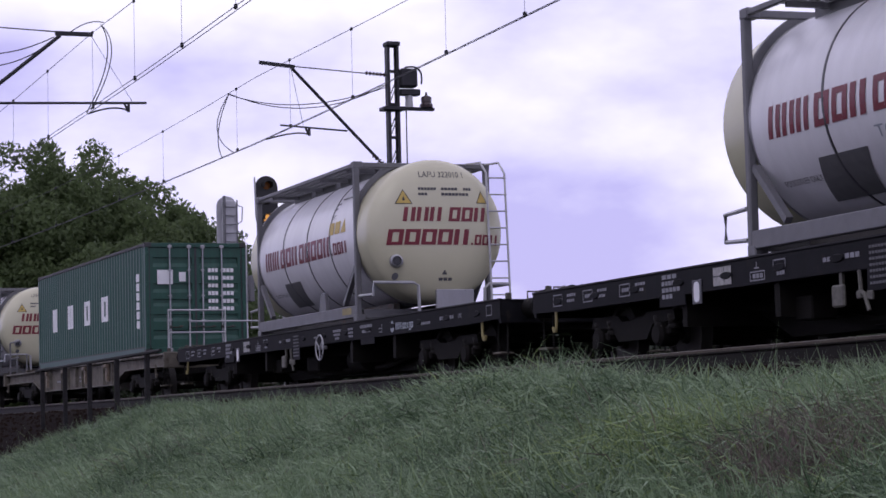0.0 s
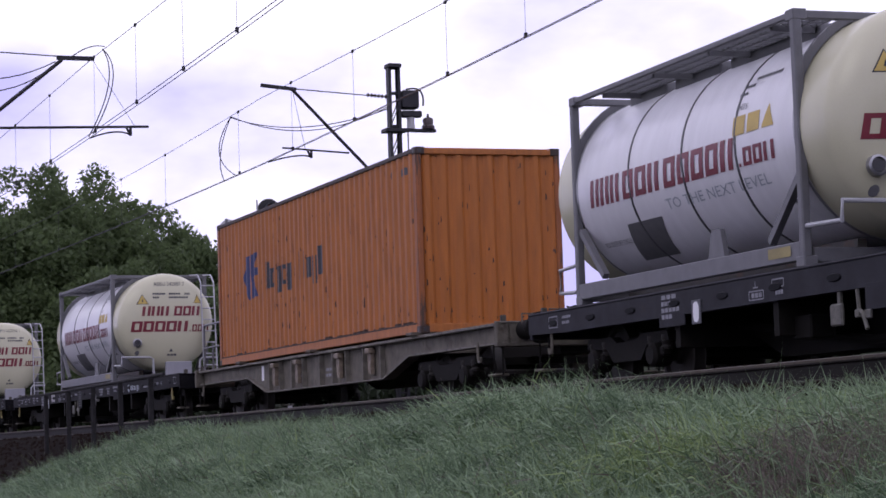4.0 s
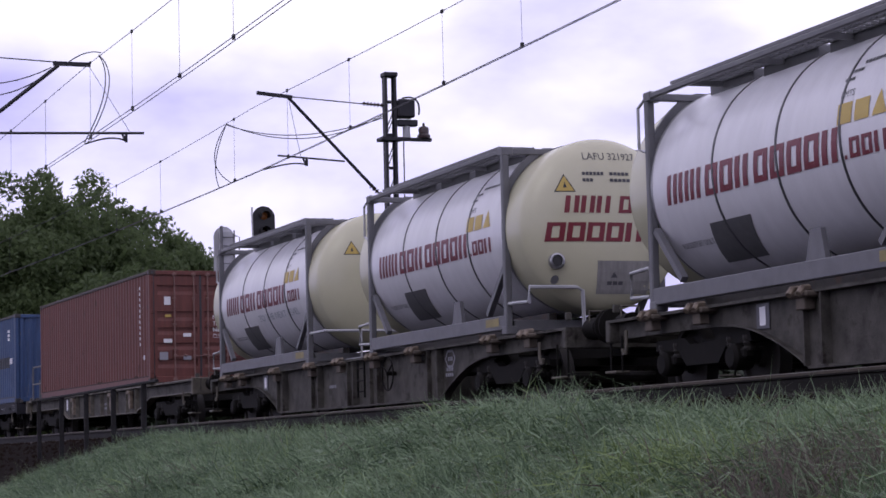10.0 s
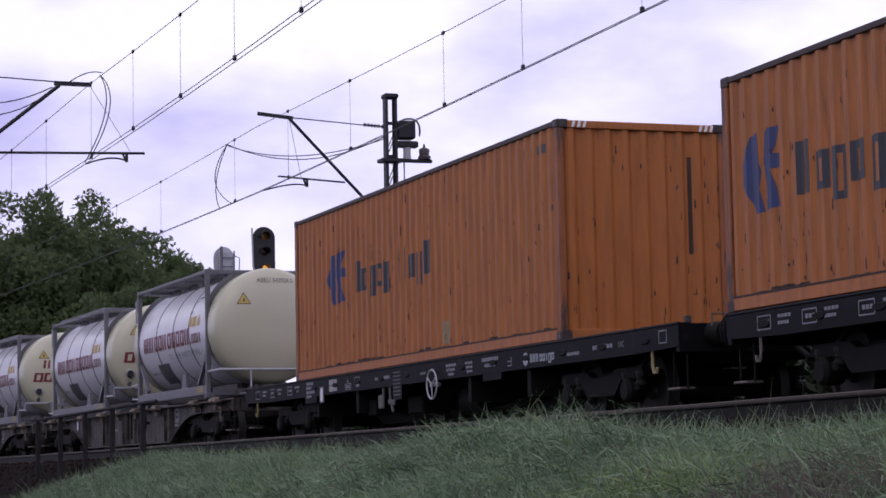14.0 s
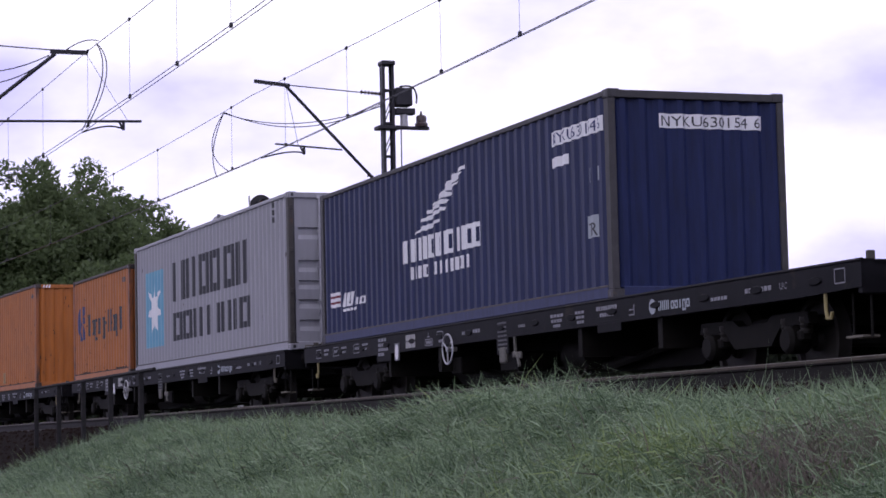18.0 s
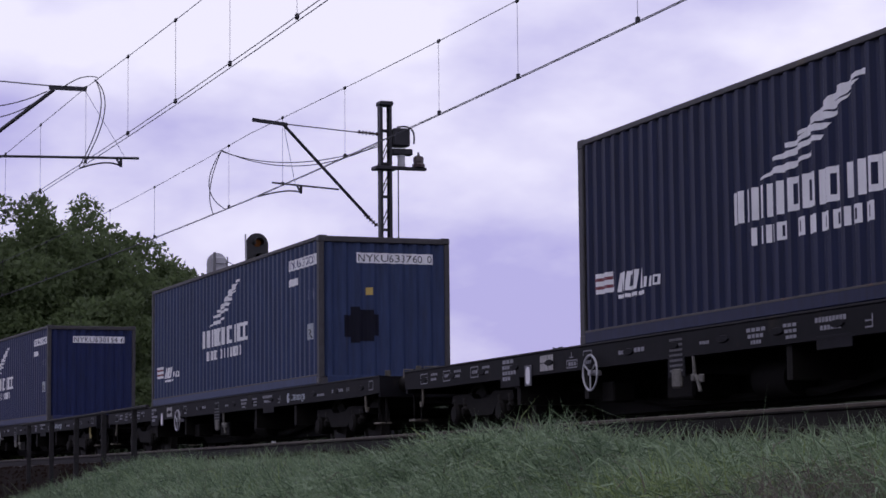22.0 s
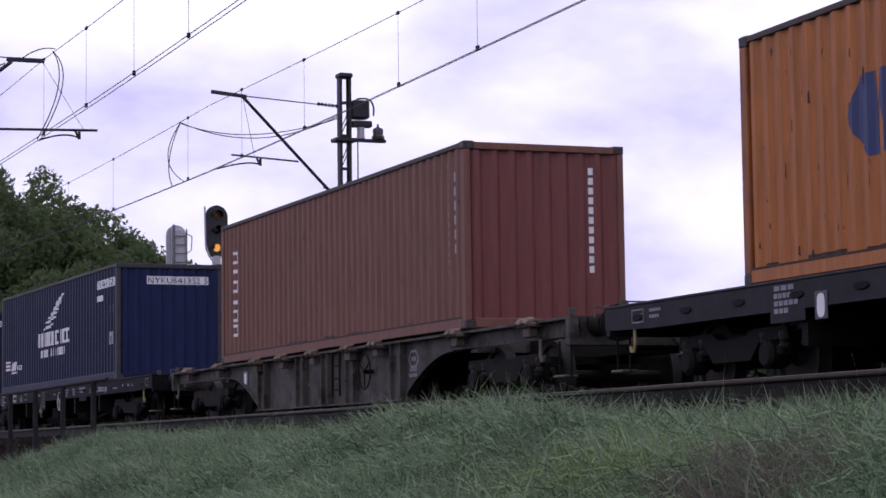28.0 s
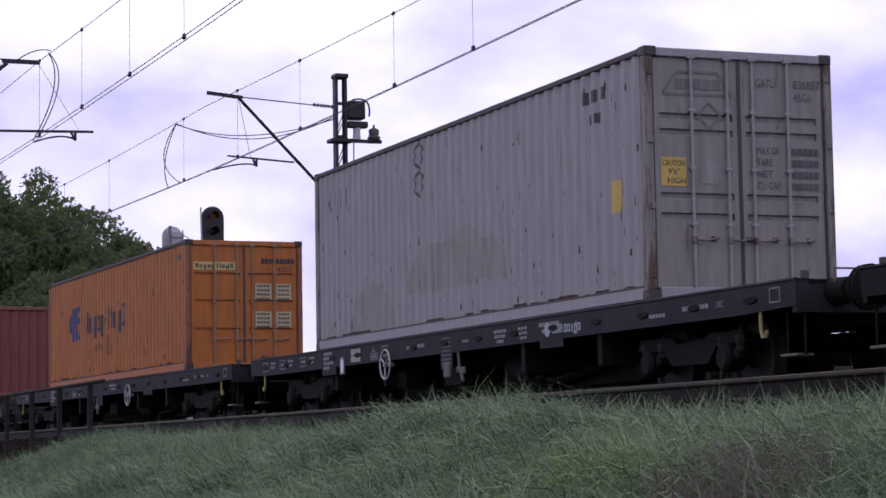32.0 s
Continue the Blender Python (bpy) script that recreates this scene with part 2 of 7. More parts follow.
M = {
    "orange": material("orange_paint", (0.45, 0.142, 0.021), 0.55, vary=0.3, dirt=(0.24, 0.085, 0.03), dirt_at=0.60, streak=True, specks=(0.05, 0.02, 0.012)),
    # slightly deeper than the side orange: shade on the ends put into colour
    "orange_end": material("orange_end_shaded", (0.45, 0.134, 0.010), 0.5, vary=0.2, dirt=(0.22, 0.08, 0.02), dirt_at=0.64, streak=True, specks=(0.05, 0.02, 0.012)),
    "red_end": material("red_end_paint", (0.185, 0.043, 0.032), 0.5, vary=0.22, dirt=(0.12, 0.05, 0.035), dirt_at=0.66, streak=True),
    "rust_red": material("rust_red_paint", (0.15, 0.040, 0.029), 0.55, vary=0.25, dirt=(0.10, 0.045, 0.035), dirt_at=0.64, streak=True, specks=(0.045, 0.03, 0.025)),
    "rust_brown": material("faded_brown_paint", (0.20, 0.078, 0.05), 0.6, vary=0.3, dirt=(0.25, 0.14, 0.10), dirt_at=0.62, streak=True, specks=(0.045, 0.03, 0.025)),
    "green": material("green_paint", (0.008, 0.075, 0.05), 0.45, vary=0.2, dirt=(0.03, 0.09, 0.06), streak=True),
    "blue": material("blue_paint", (0.034, 0.078, 0.19), 0.55, vary=0.35, dirt=(0.12, 0.14, 0.21), dirt_at=0.58, streak=True, specks=(0.03, 0.03, 0.045)),
    "navy": material("navy_paint", (0.026, 0.036, 0.104), 0.5, vary=0.3, dirt=(0.045, 0.052, 0.10), dirt_at=0.64, streak=True, rnd=0.12, spec=0.25),
    "navy_deep": material("deep_navy_paint", (0.0085, 0.0145, 0.053), 0.5, vary=0.35, dirt=(0.03, 0.036, 0.065), dirt_at=0.62, streak=True, spec=0.2),
    # separate blue for end walls, with the light on that face put in
    "navy_end": material("navy_end_toned", (0.014, 0.025, 0.098), 0.5, vary=0.3, dirt=(0.025, 0.034, 0.075), dirt_at=0.62, streak=True, rnd=0.15, spec=0.2),
    "blue_navy": material("dull_blue_paint", (0.026, 0.046, 0.118), 0.5, vary=0.3, dirt=(0.05, 0.06, 0.10), dirt_at=0.62, streak=True, spec=0.25),
    "grey": material("grey_paint", (0.34, 0.34, 0.37), 0.5, vary=0.1, dirt=(0.20, 0.18, 0.17), dirt_at=0.70, streak=True, specks=(0.045, 0.03, 0.025)),
    "grey_dull": material("dull_grey_paint", (0.335, 0.33, 0.345), 0.55, vary=0.16, dirt=(0.20, 0.175, 0.15), dirt_at=0.62, streak=True, specks=(0.045, 0.03, 0.025)),
    "dark_rail": material("dark_rail_coat", (0.045, 0.025, 0.018), 0.6, vary=0.4, scale=8),
    "orange_post": material("orange_post_paint", (0.34, 0.10, 0.02), 0.55, vary=0.3, dirt=(0.07, 0.035, 0.02), dirt_at=0.50, streak=True),
    # grimy, and darker than the side: the end's shade is in the colour
    "grey_end": material("shaded_grimy_end_paint", (0.265, 0.255, 0.24), 0.55, vary=0.22, dirt=(0.14, 0.12, 0.10), dirt_at=0.60, streak=True, specks=(0.05, 0.035, 0.025)),
    "grey_post": material("worn_grey_post_paint", (0.25, 0.235, 0.22), 0.6, vary=0.35, dirt=(0.085, 0.05, 0.03), dirt_at=0.47, streak=True),
    "navy_post": material("navy_post_paint", (0.042, 0.040, 0.043), 0.6, vary=0.35, dirt=(0.075, 0.06, 0.035), dirt_at=0.58, scale=8),
    # rust brown that stands for the shade where panel meets rail
    "joint_shade": material("rusty_joint_shade", (0.05, 0.026, 0.018), 0.8, vary=0.5, scale=9),
    "pipe": material("pale_pipe_paint", (0.52, 0.52, 0.54), 0.45, 0.2, vary=0.25),
    "lever_tan": material("worn_tan_lever", (0.24, 0.19, 0.14), 0.6, vary=0.5, scale=12, dirt=(0.05, 0.035, 0.025), dirt_at=0.55),
    "flange": material("worn_flange_paint", (0.19, 0.175, 0.145), 0.65, vary=0.5, scale=6, dirt=(0.07, 0.055, 0.042), dirt_at=0.56, spec=0.3),
    "post": material("worn_post_paint", (0.05, 0.045, 0.04), 0.6, vary=0.35, dirt=RUST, dirt_at=0.55, scale=8),
    "cream": material("cream_paint", (0.655, 0.63, 0.45), 0.26, vary=0.06, scale=1.5, dirt=(0.55, 0.50, 0.36), dirt_at=0.72),
    "white_clad": material("white_cladding", (0.84, 0.83, 0.86), 0.28, vary=0.09, scale=1.2, dirt=(0.42, 0.41, 0.37), dirt_at=0.68, streak=True),
    "frame_grey": material("tank_frame_paint", (0.155, 0.155, 0.165), 0.5, vary=0.2, dirt=(0.14, 0.13, 0.12), dirt_at=0.66, scale=5),
    "steel": material("bare_steel", (0.45, 0.45, 0.46), 0.35, 0.8, vary=0.2),
    "tank_band": material("dull_band", (0.05, 0.05, 0.056), 0.4, vary=0.25),
    "band": material("dark_band", (0.035, 0.035, 0.04), 0.35, vary=0.2),
    "red_paint": material("red_lettering_paint", (0.19, 0.012, 0.026), 0.4, vary=0.12),
    "white_paint": material("white_lettering_paint", (0.92, 0.92, 0.94), 0.5, vary=0.12),
    "dark_paint": material("dark_lettering_paint", (0.025, 0.027, 0.035), 0.5, vary=0.15),
    "blue_paint": material("blue_lettering_paint", (0.02, 0.035, 0.14), 0.5, vary=0.15),
    "sky_paint": material("pale_blue_paint", (0.16, 0.42, 0.58), 0.5, vary=0.1),
    "yellow": material("yellow_paint", (0.60, 0.43, 0.10), 0.5, vary=0.15),
    "placard": material("grey_placard", (0.13, 0.13, 0.135), 0.5, vary=0.15, scale=9),
    "pale_grey": material("pale_grey_lettering", (0.38, 0.42, 0.46), 0.5, vary=0.1),
    "wagon_dark": material("dark_wagon_paint", (0.0088, 0.0086, 0.0110), 0.65, vary=0.4, scale=4, dirt=(0.026, 0.022, 0.018), dirt_at=0.60, rnd=0.3, spec=0.12),
    "wagon_slate": material("slate_wagon_paint", (0.030, 0.030, 0.036), 0.65, vary=0.4, scale=4, dirt=(0.040, 0.034, 0.03), dirt_at=0.62, spec=0.15),
    "wagon_grey": material("weathered_wagon_paint", (0.15, 0.135, 0.108), 0.7, vary=0.45, scale=5, dirt=(0.06, 0.046, 0.034), dirt_at=0.57, specks=(0.06, 0.035, 0.02), spec=0.3),
    "wagon_bluegrey": material("grimy_wagon_paint", (0.092, 0.086, 0.074), 0.7, vary=0.55, scale=4, dirt=(0.03, 0.025, 0.02), dirt_at=0.52, specks=(0.03, 0.02, 0.014), spec=0.25),
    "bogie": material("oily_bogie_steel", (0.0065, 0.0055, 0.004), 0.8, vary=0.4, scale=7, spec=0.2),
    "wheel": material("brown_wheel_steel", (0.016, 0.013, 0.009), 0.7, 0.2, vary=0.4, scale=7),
    "tread": material("polished_tread", (0.35, 0.34, 0.33), 0.3, 0.9, vary=0.1),
    # worn, and paler than the rail side: sky light put into the colour
    "rail_head": material("worn_skylit_rail_head", (0.06, 0.046, 0.028), 0.6, 0.1, vary=0.3, scale=6, spec=0.3),
    "rail": material("rusty_rail_side", (0.013, 0.0105, 0.007), 0.6, 0.2, vary=0.35, scale=6, spec=0.1),
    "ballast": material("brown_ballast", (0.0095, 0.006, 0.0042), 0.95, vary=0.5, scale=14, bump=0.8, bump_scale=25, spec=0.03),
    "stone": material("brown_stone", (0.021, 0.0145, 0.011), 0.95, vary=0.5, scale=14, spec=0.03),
    "sleeper": material("concrete_sleeper", (0.05, 0.045, 0.04), 0.85, vary=0.35, scale=9, bump=0.3, spec=0.1),
    "soil": material("grassy_soil", (0.032, 0.046, 0.024), 0.95, vary=0.5, scale=2, bump=0.6, bump_scale=18, spec=0.1),
    "mast": material("galvanised_dark_steel", (0.025, 0.025, 0.032), 0.55, 0.3, vary=0.35, scale=6),
    "wire": material("copper_wire", (0.03, 0.028, 0.036), 0.5, 0.4, vary=0.2),
    "porcelain": material("brown_porcelain", (0.05, 0.03, 0.03), 0.25, vary=0.2),
    "signal_black": material("signal_board_black", (0.012, 0.012, 0.013), 0.5, vary=0.3),
    "signal_grey": material("signal_grey_paint", (0.52, 0.52, 0.55), 0.5, vary=0.15),
    "fence": material("dark_rail_paint", (0.032, 0.031, 0.032), 0.8, vary=0.4, scale=8, spec=0.1),
    "bark": material("bark", (0.07, 0.055, 0.04), 0.9, vary=0.4, scale=6, bump=0.6),
    "glass_dark": material("lamp_lens_dark", (0.03, 0.018, 0.01), 0.15, vary=0.1),
}


def glow(name, color, strength):
    m = material(name, color, 0.3, vary=0.05)
    b = m.node_tree.nodes["Principled BSDF"]
    b.inputs["Emission Color"].default_value, b.inputs["Emission Strength"].default_value = (*color, 1), strength
    return m


M["lamp_amber"] = glow("lit_amber_lens", (1.0, 0.45, 0.10), 0.9)
M["lamp_dim"] = glow("dim_amber_lens", (0.30, 0.11, 0.03), 0.03)


def leafy(name, dark, light, rough=0.6, trans=0.25):
    """Leaves and blades: colour varies from piece to piece."""
    m = bpy.data.materials.new(name)
    m.use_nodes = True
    n, l = m.node_tree.nodes, m.node_tree.links
    b = n["Principled BSDF"]
    b.inputs["Roughness"].default_value = rough
    b.inputs["Specular IOR Level"].default_value = 0.25
    b.inputs["Transmission Weight"].default_value = 0.0
    g, r, co, nz, mx = (n.new(k) for k in ("ShaderNodeNewGeometry", "ShaderNodeValToRGB", "ShaderNodeTexCoord", "ShaderNodeTexNoise", "ShaderNodeMath"))
    nz.inputs["Scale"].default_value, nz.inputs["Detail"].default_value = 0.9, 3
    l.new(co.outputs["Object"], nz.inputs["Vector"])
    mx.operation = "MULTIPLY_ADD"
    l.new(g.outputs["Random Per Island"], mx.inputs[0])
    mx.inputs[1].default_value = 0.55
    l.new(nz.outputs["Fac"], mx.inputs[2])
    r.color_ramp.elements[0].position, r.color_ramp.elements[1].position = 0.35, 1.05
    r.color_ramp.elements[0].color, r.color_ramp.elements[1].color = (*[c * TONE for c in dark], 1), (*[c * TONE for c in light], 1)
    l.new(mx.outputs[0], r.inputs["Fac"])
    l.new(r.outputs["Color"], b.inputs["Base Color"])
    tr, ms = n.new("ShaderNodeBsdfTranslucent"), n.new("ShaderNodeMixShader")
    ms.inputs["Fac"].default_value = trans
    l.new(r.outputs["Color"], tr.inputs["Color"])
    l.new(b.outputs["BSDF"], ms.inputs[1])
    l.new(tr.outputs["BSDF"], ms.inputs[2])
    l.new(ms.outputs["Shader"], n["Material Output"].inputs["Surface"])
    return m


M["grass"] = leafy("grass_blades", (0.026, 0.064, 0.027), (0.315, 0.43, 0.25), rough=0.38)
M["grass_fresh"] = leafy("fresh_grass_blades", (0.05, 0.092, 0.025), (0.30, 0.40, 0.15), rough=0.45)
M["dry_grass"] = leafy("dry_grass_stems", (0.075, 0.06, 0.052), (0.23, 0.195, 0.165))
M["leaf"] = leafy("tree_leaves", (0.105, 0.148, 0.066), (0.150, 0.205, 0.085), trans=0.55)
# near-black leaves of the scrub added to darken the gap under the wagons
M["leaf_scrub"] = leafy("dark_backdrop_leaves", (0.008, 0.014, 0.006), (0.03, 0.045, 0.018), trans=0.1)
M["leaf_far"] = leafy("grey_green_leaves", (0.075, 0.098, 0.06), (0.16, 0.195, 0.125), trans=0.45)


# ---- mesh building ----
class Build:
    """Gathers simple solids into one mesh."""

    def __init__(self):
        self.v, self.f = [], []

    def add(self, verts, faces):
        k = len(self.v)
        self.v += [tuple(p) for p in verts]
        self.f += [tuple(i + k for i in q) for q in faces]
        return self

    def box(self, a, b, bevel=0.0):
        (x0, y0, z0), (x1, y1, z1) = a, b
        x0, x1, y0, y1, z0, z1 = min(x0, x1), max(x0, x1), min(y0, y1), max(y0, y1), min(z0, z1), max(z0, z1)
        if not bevel:
            return self.add([(x, y, z) for z in (z0, z1) for x, y in ((x0, y0), (x1, y0), (x1, y1), (x0, y1))],
                            [(3, 2, 1, 0), (4, 5, 6, 7), (0, 1, 5, 4), (1, 2, 6, 5), (2, 3, 7, 6), (3, 0, 4, 7)])
        e = min(bevel, (x1 - x0) * 0.4, (y1 - y0) * 0.4, (z1 - z0) * 0.4)
        vs, idx = [], {}
        for i, (sx, sy, sz) in enumerate([(a, b, c) for c in (0, 1) for b in (0, 1) for a in (0, 1)]):
            X, Y, Z = (x0, x1)[sx], (y0, y1)[sy], (z0, z1)[sz]
            dx, dy, dz = (e, -e)[sx], (e, -e)[sy], (e, -e)[sz]
            for ax in range(3):
                idx[i, ax] = len(vs)
                vs.append((X + dx * (ax != 0), Y + dy * (ax != 1), Z + dz * (ax != 2)))
        fs = []
        c = lambda a, b, d: a + 2 * b + 4 * d
        for sx in (0, 1):
            q = [c(sx, 0, 0), c(sx, 1, 0), c(sx, 1, 1), c(sx, 0, 1)]
            fs.append([idx[k, 0] for k in (q if sx else q[::-1])])
        for sy in (0, 1):
            q = [c(0, sy, 0), c(1, sy, 0), c(1, sy, 1), c(0, sy, 1)]
            fs.append([idx[k, 1] for k in (q if not sy else q[::-1])])
        for sz in (0, 1):
            q = [c(0, 0, sz), c(1, 0, sz), c(1, 1, sz), c(0, 1, sz)]
            fs.append([idx[k, 2] for k in (q if sz else q[::-1])])
        for a in (0, 1):
            for b in (0, 1):
                i, j = c(a, b, 0), c(a, b, 1)
                q = [idx[i, 0], idx[i, 1], idx[j, 1], idx[j, 0]]
                fs.append(q if a != b else q[::-1])
                i, j = c(a, 0, b), c(a, 1, b)
                q = [idx[i, 0], idx[i, 2], idx[j, 2], idx[j, 0]]
                fs.append(q if a == b else q[::-1])
                i, j = c(0, a, b), c(1, a, b)
                q = [idx[i, 1], idx[i, 2], idx[j, 2], idx[j, 1]]
                fs.append(q if a != b else q[::-1])
        for i in range(8):
            q = [idx[i, 0], idx[i, 1], idx[i, 2]]
            odd = (i & 1) ^ (i >> 1 & 1) ^ (i >> 2 & 1)
            fs.append(q if odd else q[::-1])
        return self.add(vs, fs)

    def tube(self, pts, r, n=8, caps=True, r2=None):
        """A round bar along points; r2: its radius at the end."""
        pts = [Vector(p) for p in pts]
        k = len(pts)
        rings = []
        ref = None
        for i, p in enumerate(pts):
            d = (pts[min(i + 1, k - 1)] - pts[max(i - 1, 0)]).normalized()
            if ref is None:
                ref = Vector((0, 0, 1)) if abs(d.z) < 0.9 else Vector((1, 0, 0))
            u = d.cross(ref).normalized()
            w = u.cross(d).normalized()
            ref = w
            rr = r if r2 is None else r + (r2 - r) * i / (k - 1)
            rings.append([p + (u * math.cos(2 * math.pi * j / n) + w * math.sin(2 * math.pi * j / n)) * rr for j in range(n)])
        vs = [q for ring in rings for q in ring]
        fs = [(i * n + j, i * n + (j + 1) % n, (i + 1) * n + (j + 1) % n, (i + 1) * n + j) for i in range(k - 1) for j in range(n)]
        if caps:
            fs += [tuple(range(n))[::-1], tuple(range((k - 1) * n, k * n))]
        return self.add(vs, fs)

    def lathe(self, prof, n=32, axis="y", at=(0, 0, 0)):
        """Turns a profile of (radius, place along the axis) round the axis."""
        vs, fs = [], []
        for r, h in prof:
            for j in range(n):
                a = 2 * math.pi * j / n
                c, d = r * math.cos(a), r * math.sin(a)
                p = {"x": (h, c, d), "y": (d, h, c), "z": (c, d, h)}[axis]
                vs.append((p[0] + at[0], p[1] + at[1], p[2] + at[2]))
        for i in range(len(prof) - 1):
            for j in range(n):
                fs.append((i * n + j, i * n + (j + 1) % n, (i + 1) * n + (j + 1) % n, (i + 1) * n + j))
        if prof[0][0] > 1e-4:
            fs.append(tuple(range(n))[::-1])
        if prof[-1][0] > 1e-4:
            fs.append(tuple(range((len(prof) - 1) * n, len(prof) * n)))
        return self.add(vs, fs)

    def prism(self, poly, x0, x1):
        """A polygon of (y, z) drawn out from x0 to x1."""
        k = len(poly)
        area = sum(poly[i][0] * poly[(i + 1) % k][1] - poly[(i + 1) % k][0] * poly[i][1] for i in range(k))
        if area < 0:
            poly = poly[::-1]
        vs = [(x0, y, z) for y, z in poly] + [(x1, y, z) for y, z in poly]
        fs = [tuple(range(k))[::-1], tuple(range(k, 2 * k))]
        fs += [(i, (i + 1) % k, k + (i + 1) % k, k + i) for i in range(k)]
        if x1 < x0:
            fs = [q[::-1] for q in fs]
        return self.add(vs, fs)

    def beam(self, a, b, w, h, up=(0, 0, 1)):
        """A bar of rectangular section from a to b."""
        a, b = Vector(a), Vector(b)
        d = (b - a).normalized()
        u = d.cross(Vector(up))
        u = u.normalized() if u.length > 1e-4 else Vector((1, 0, 0))
        t = u.cross(d)
        vs = [p + u * (w / 2 * i) + t * (h / 2 * j) for p in (a, b) for i, j in ((-1, -1), (1, -1), (1, 1), (-1, 1))]
        return self.add(vs, [(0, 1, 2, 3), (7, 6, 5, 4), (0, 4, 5, 1), (1, 5, 6, 2), (2, 6, 7, 3), (3, 7, 4, 0)])

    def mesh(self, name, mat, smooth=False, fix=False):
        me = bpy.data.meshes.new(name)
        me.from_pydata(self.v, [], self.f)
        if fix or len(self.f) < 4000:
            bm = bmesh.new()
            bm.from_mesh(me)
            bmesh.ops.recalc_face_normals(bm, faces=bm.faces)
            bm.to_mesh(me)
            bm.free()
        me.materials.append(mat)
        if smooth:
            me.shade_smooth()
            me.set_sharp_from_angle(angle=radians(35))
        return me


def part(name, shape, mat, parent=None, label="", smooth=False, at=None):
    """One mesh object under a thing or a part; shape: a Build or a mesh made before."""
    me = shape if isinstance(shape, bpy.types.Mesh) else shape.mesh(name, mat, smooth)
    ob = new(name, me)
    if parent:
        ob.parent = parent
    if at is not None:
        ob.matrix_basis = at
    if label:
        tagged(ob, label)
    return ob


def thing(name, label, category, group="", kind="", m=None):
    ob = new(name)
    ob.empty_display_size = 0.3
    if m is not None:
        ob.matrix_basis = m
    return tagged(ob, label, category, group, kind)


def solid(name, shape, mat, label, category, group="", kind="", smooth=False, m=None):
    return tagged(part(name, shape, mat, None, "", smooth, m), label, category, group, kind)


def bez(a, c, b, n=10):
    a, c, b = Vector(a), Vector(c), Vector(b)
    return [a * (1 - t) ** 2 + c * 2 * t * (1 - t) + b * t * t for t in (i / n for i in range(n + 1))]


def at(s, rel, z):
    x, y, _ = line(s, rel)
    return (x, y, z)


# ---- lettering ----
def letters(texts):
    """Flat outlines of the built-in font, as polygons one unit high."""
    out, obs = {}, []
    for tx in texts:
        cu = bpy.data.curves.new("lettering", "FONT")
        cu.body, cu.resolution_u, cu.fill_mode = tx, 2, "FRONT"
        obs.append(new("lettering", cu))
    dg = bpy.context.evaluated_depsgraph_get()
    dg.update()
    for tx, ob in zip(texts, obs):
        me = ob.evaluated_get(dg).to_mesh()
        pts = [(v.co.x, v.co.y) for v in me.vertices]
        x0, x1 = min(p[0] for p in pts), max(p[0] for p in pts)
        out[tx] = ([[((pts[i][0] - x0) / 0.7, pts[i][1] / 0.7) for i in f.vertices] for f in me.polygons], (x1 - x0) / 0.7)
    for ob in obs:
        cu = ob.data
        bpy.data.objects.remove(ob)
        bpy.data.curves.remove(cu)
    return out


IDS = ["NYKU630154 6", "NYKU633760 0", "NYKU646508 8", "NYKU641352 5", "ABEU 342987 7", "LAFU 322010 1", "LAFU 321927", "ABEU 342924 0", "ABEU 343101"]
TEXT = letters(IDS + ["EDT5", "FOODSTUFF ONLY", "TO THE NEXT LEVEL", "CAUTION", "9'6\"", "HIGH", "GATU", "836857 5", "45G1", "MAX GR", "TARE", "NET", "CU CAP",
                      "CPSU", "474644", "42G1", "MGW", "CUBE", "EMTS", "TR", "UIC"])


def rect(u0, v0, u1, v1, lean=0.0):
    return [(u0 + lean * v0, v0), (u1 + lean * v0, v0), (u1 + lean * v1, v1), (u0 + lean * v1, v1)]


def text_polys(tx, u, v, h, w=None):
    """Words from u to the right, standing on v, h high."""
    polys, full = TEXT[tx]
    k = (w / full) if w else h
    return [[(u + x * k, v + y * h) for x, y in p] for p in polys]


def blocks(word, u, v, h, w, lean=0.0, fill=0.78):
    """A name drawn as plain bars: a closed frame, two stems or one stem in the room of each letter."""
    wid = [0.5 if c in "ilI.J1-" else 0.6 if c == " " else 1.2 if c in "MW" else 1.0 for c in word]
    k = w / sum(wid)
    out, x = [], u
    st = 0.27 * k
    for c, q in zip(word, wid):
        low, top = 0.0, (0.72 if c.islower() and c not in "ldhkbt" else 1.0)
        if c in "gpy":
            low = -0.26
        a, b = x + k * q * (1 - fill) / 2, x + k * q * (1 + fill) / 2
        lo, hi, th = low * h, top * h, min(st * 0.8, 0.2 * h)
        bars = []
        if c == ".":
            bars = [(0.25 * (b - a), 0, 0.75 * (b - a), 0.2 * h)]
        elif c == "-":
            bars = [(0, 0.36 * h, b - a, 0.36 * h + th)]
        elif c in "OQDBCGSEPRaegodbpqcs0":
            bars = [(0, lo, st, hi), (b - a - st, lo, b - a, hi), (st, hi - th, b - a - st, hi), (st, lo, b - a - st, lo + th)]
        elif c in "ILJTFilrtj1":
            bars = [((b - a) * 0.5 - st * 0.6, lo, (b - a) * 0.5 + st * 0.6, hi)]
        elif c != " ":
            bars = [(0, lo, st * 1.15, hi), (b - a - st * 1.15, lo, b - a, hi)]
        for x0, z0, x1, z1 in bars:
            out.append([(a + x1_, v + y1_) for x1_, y1_ in rect(x0, z0, x1, z1, lean)])
        x += k * q
    return out


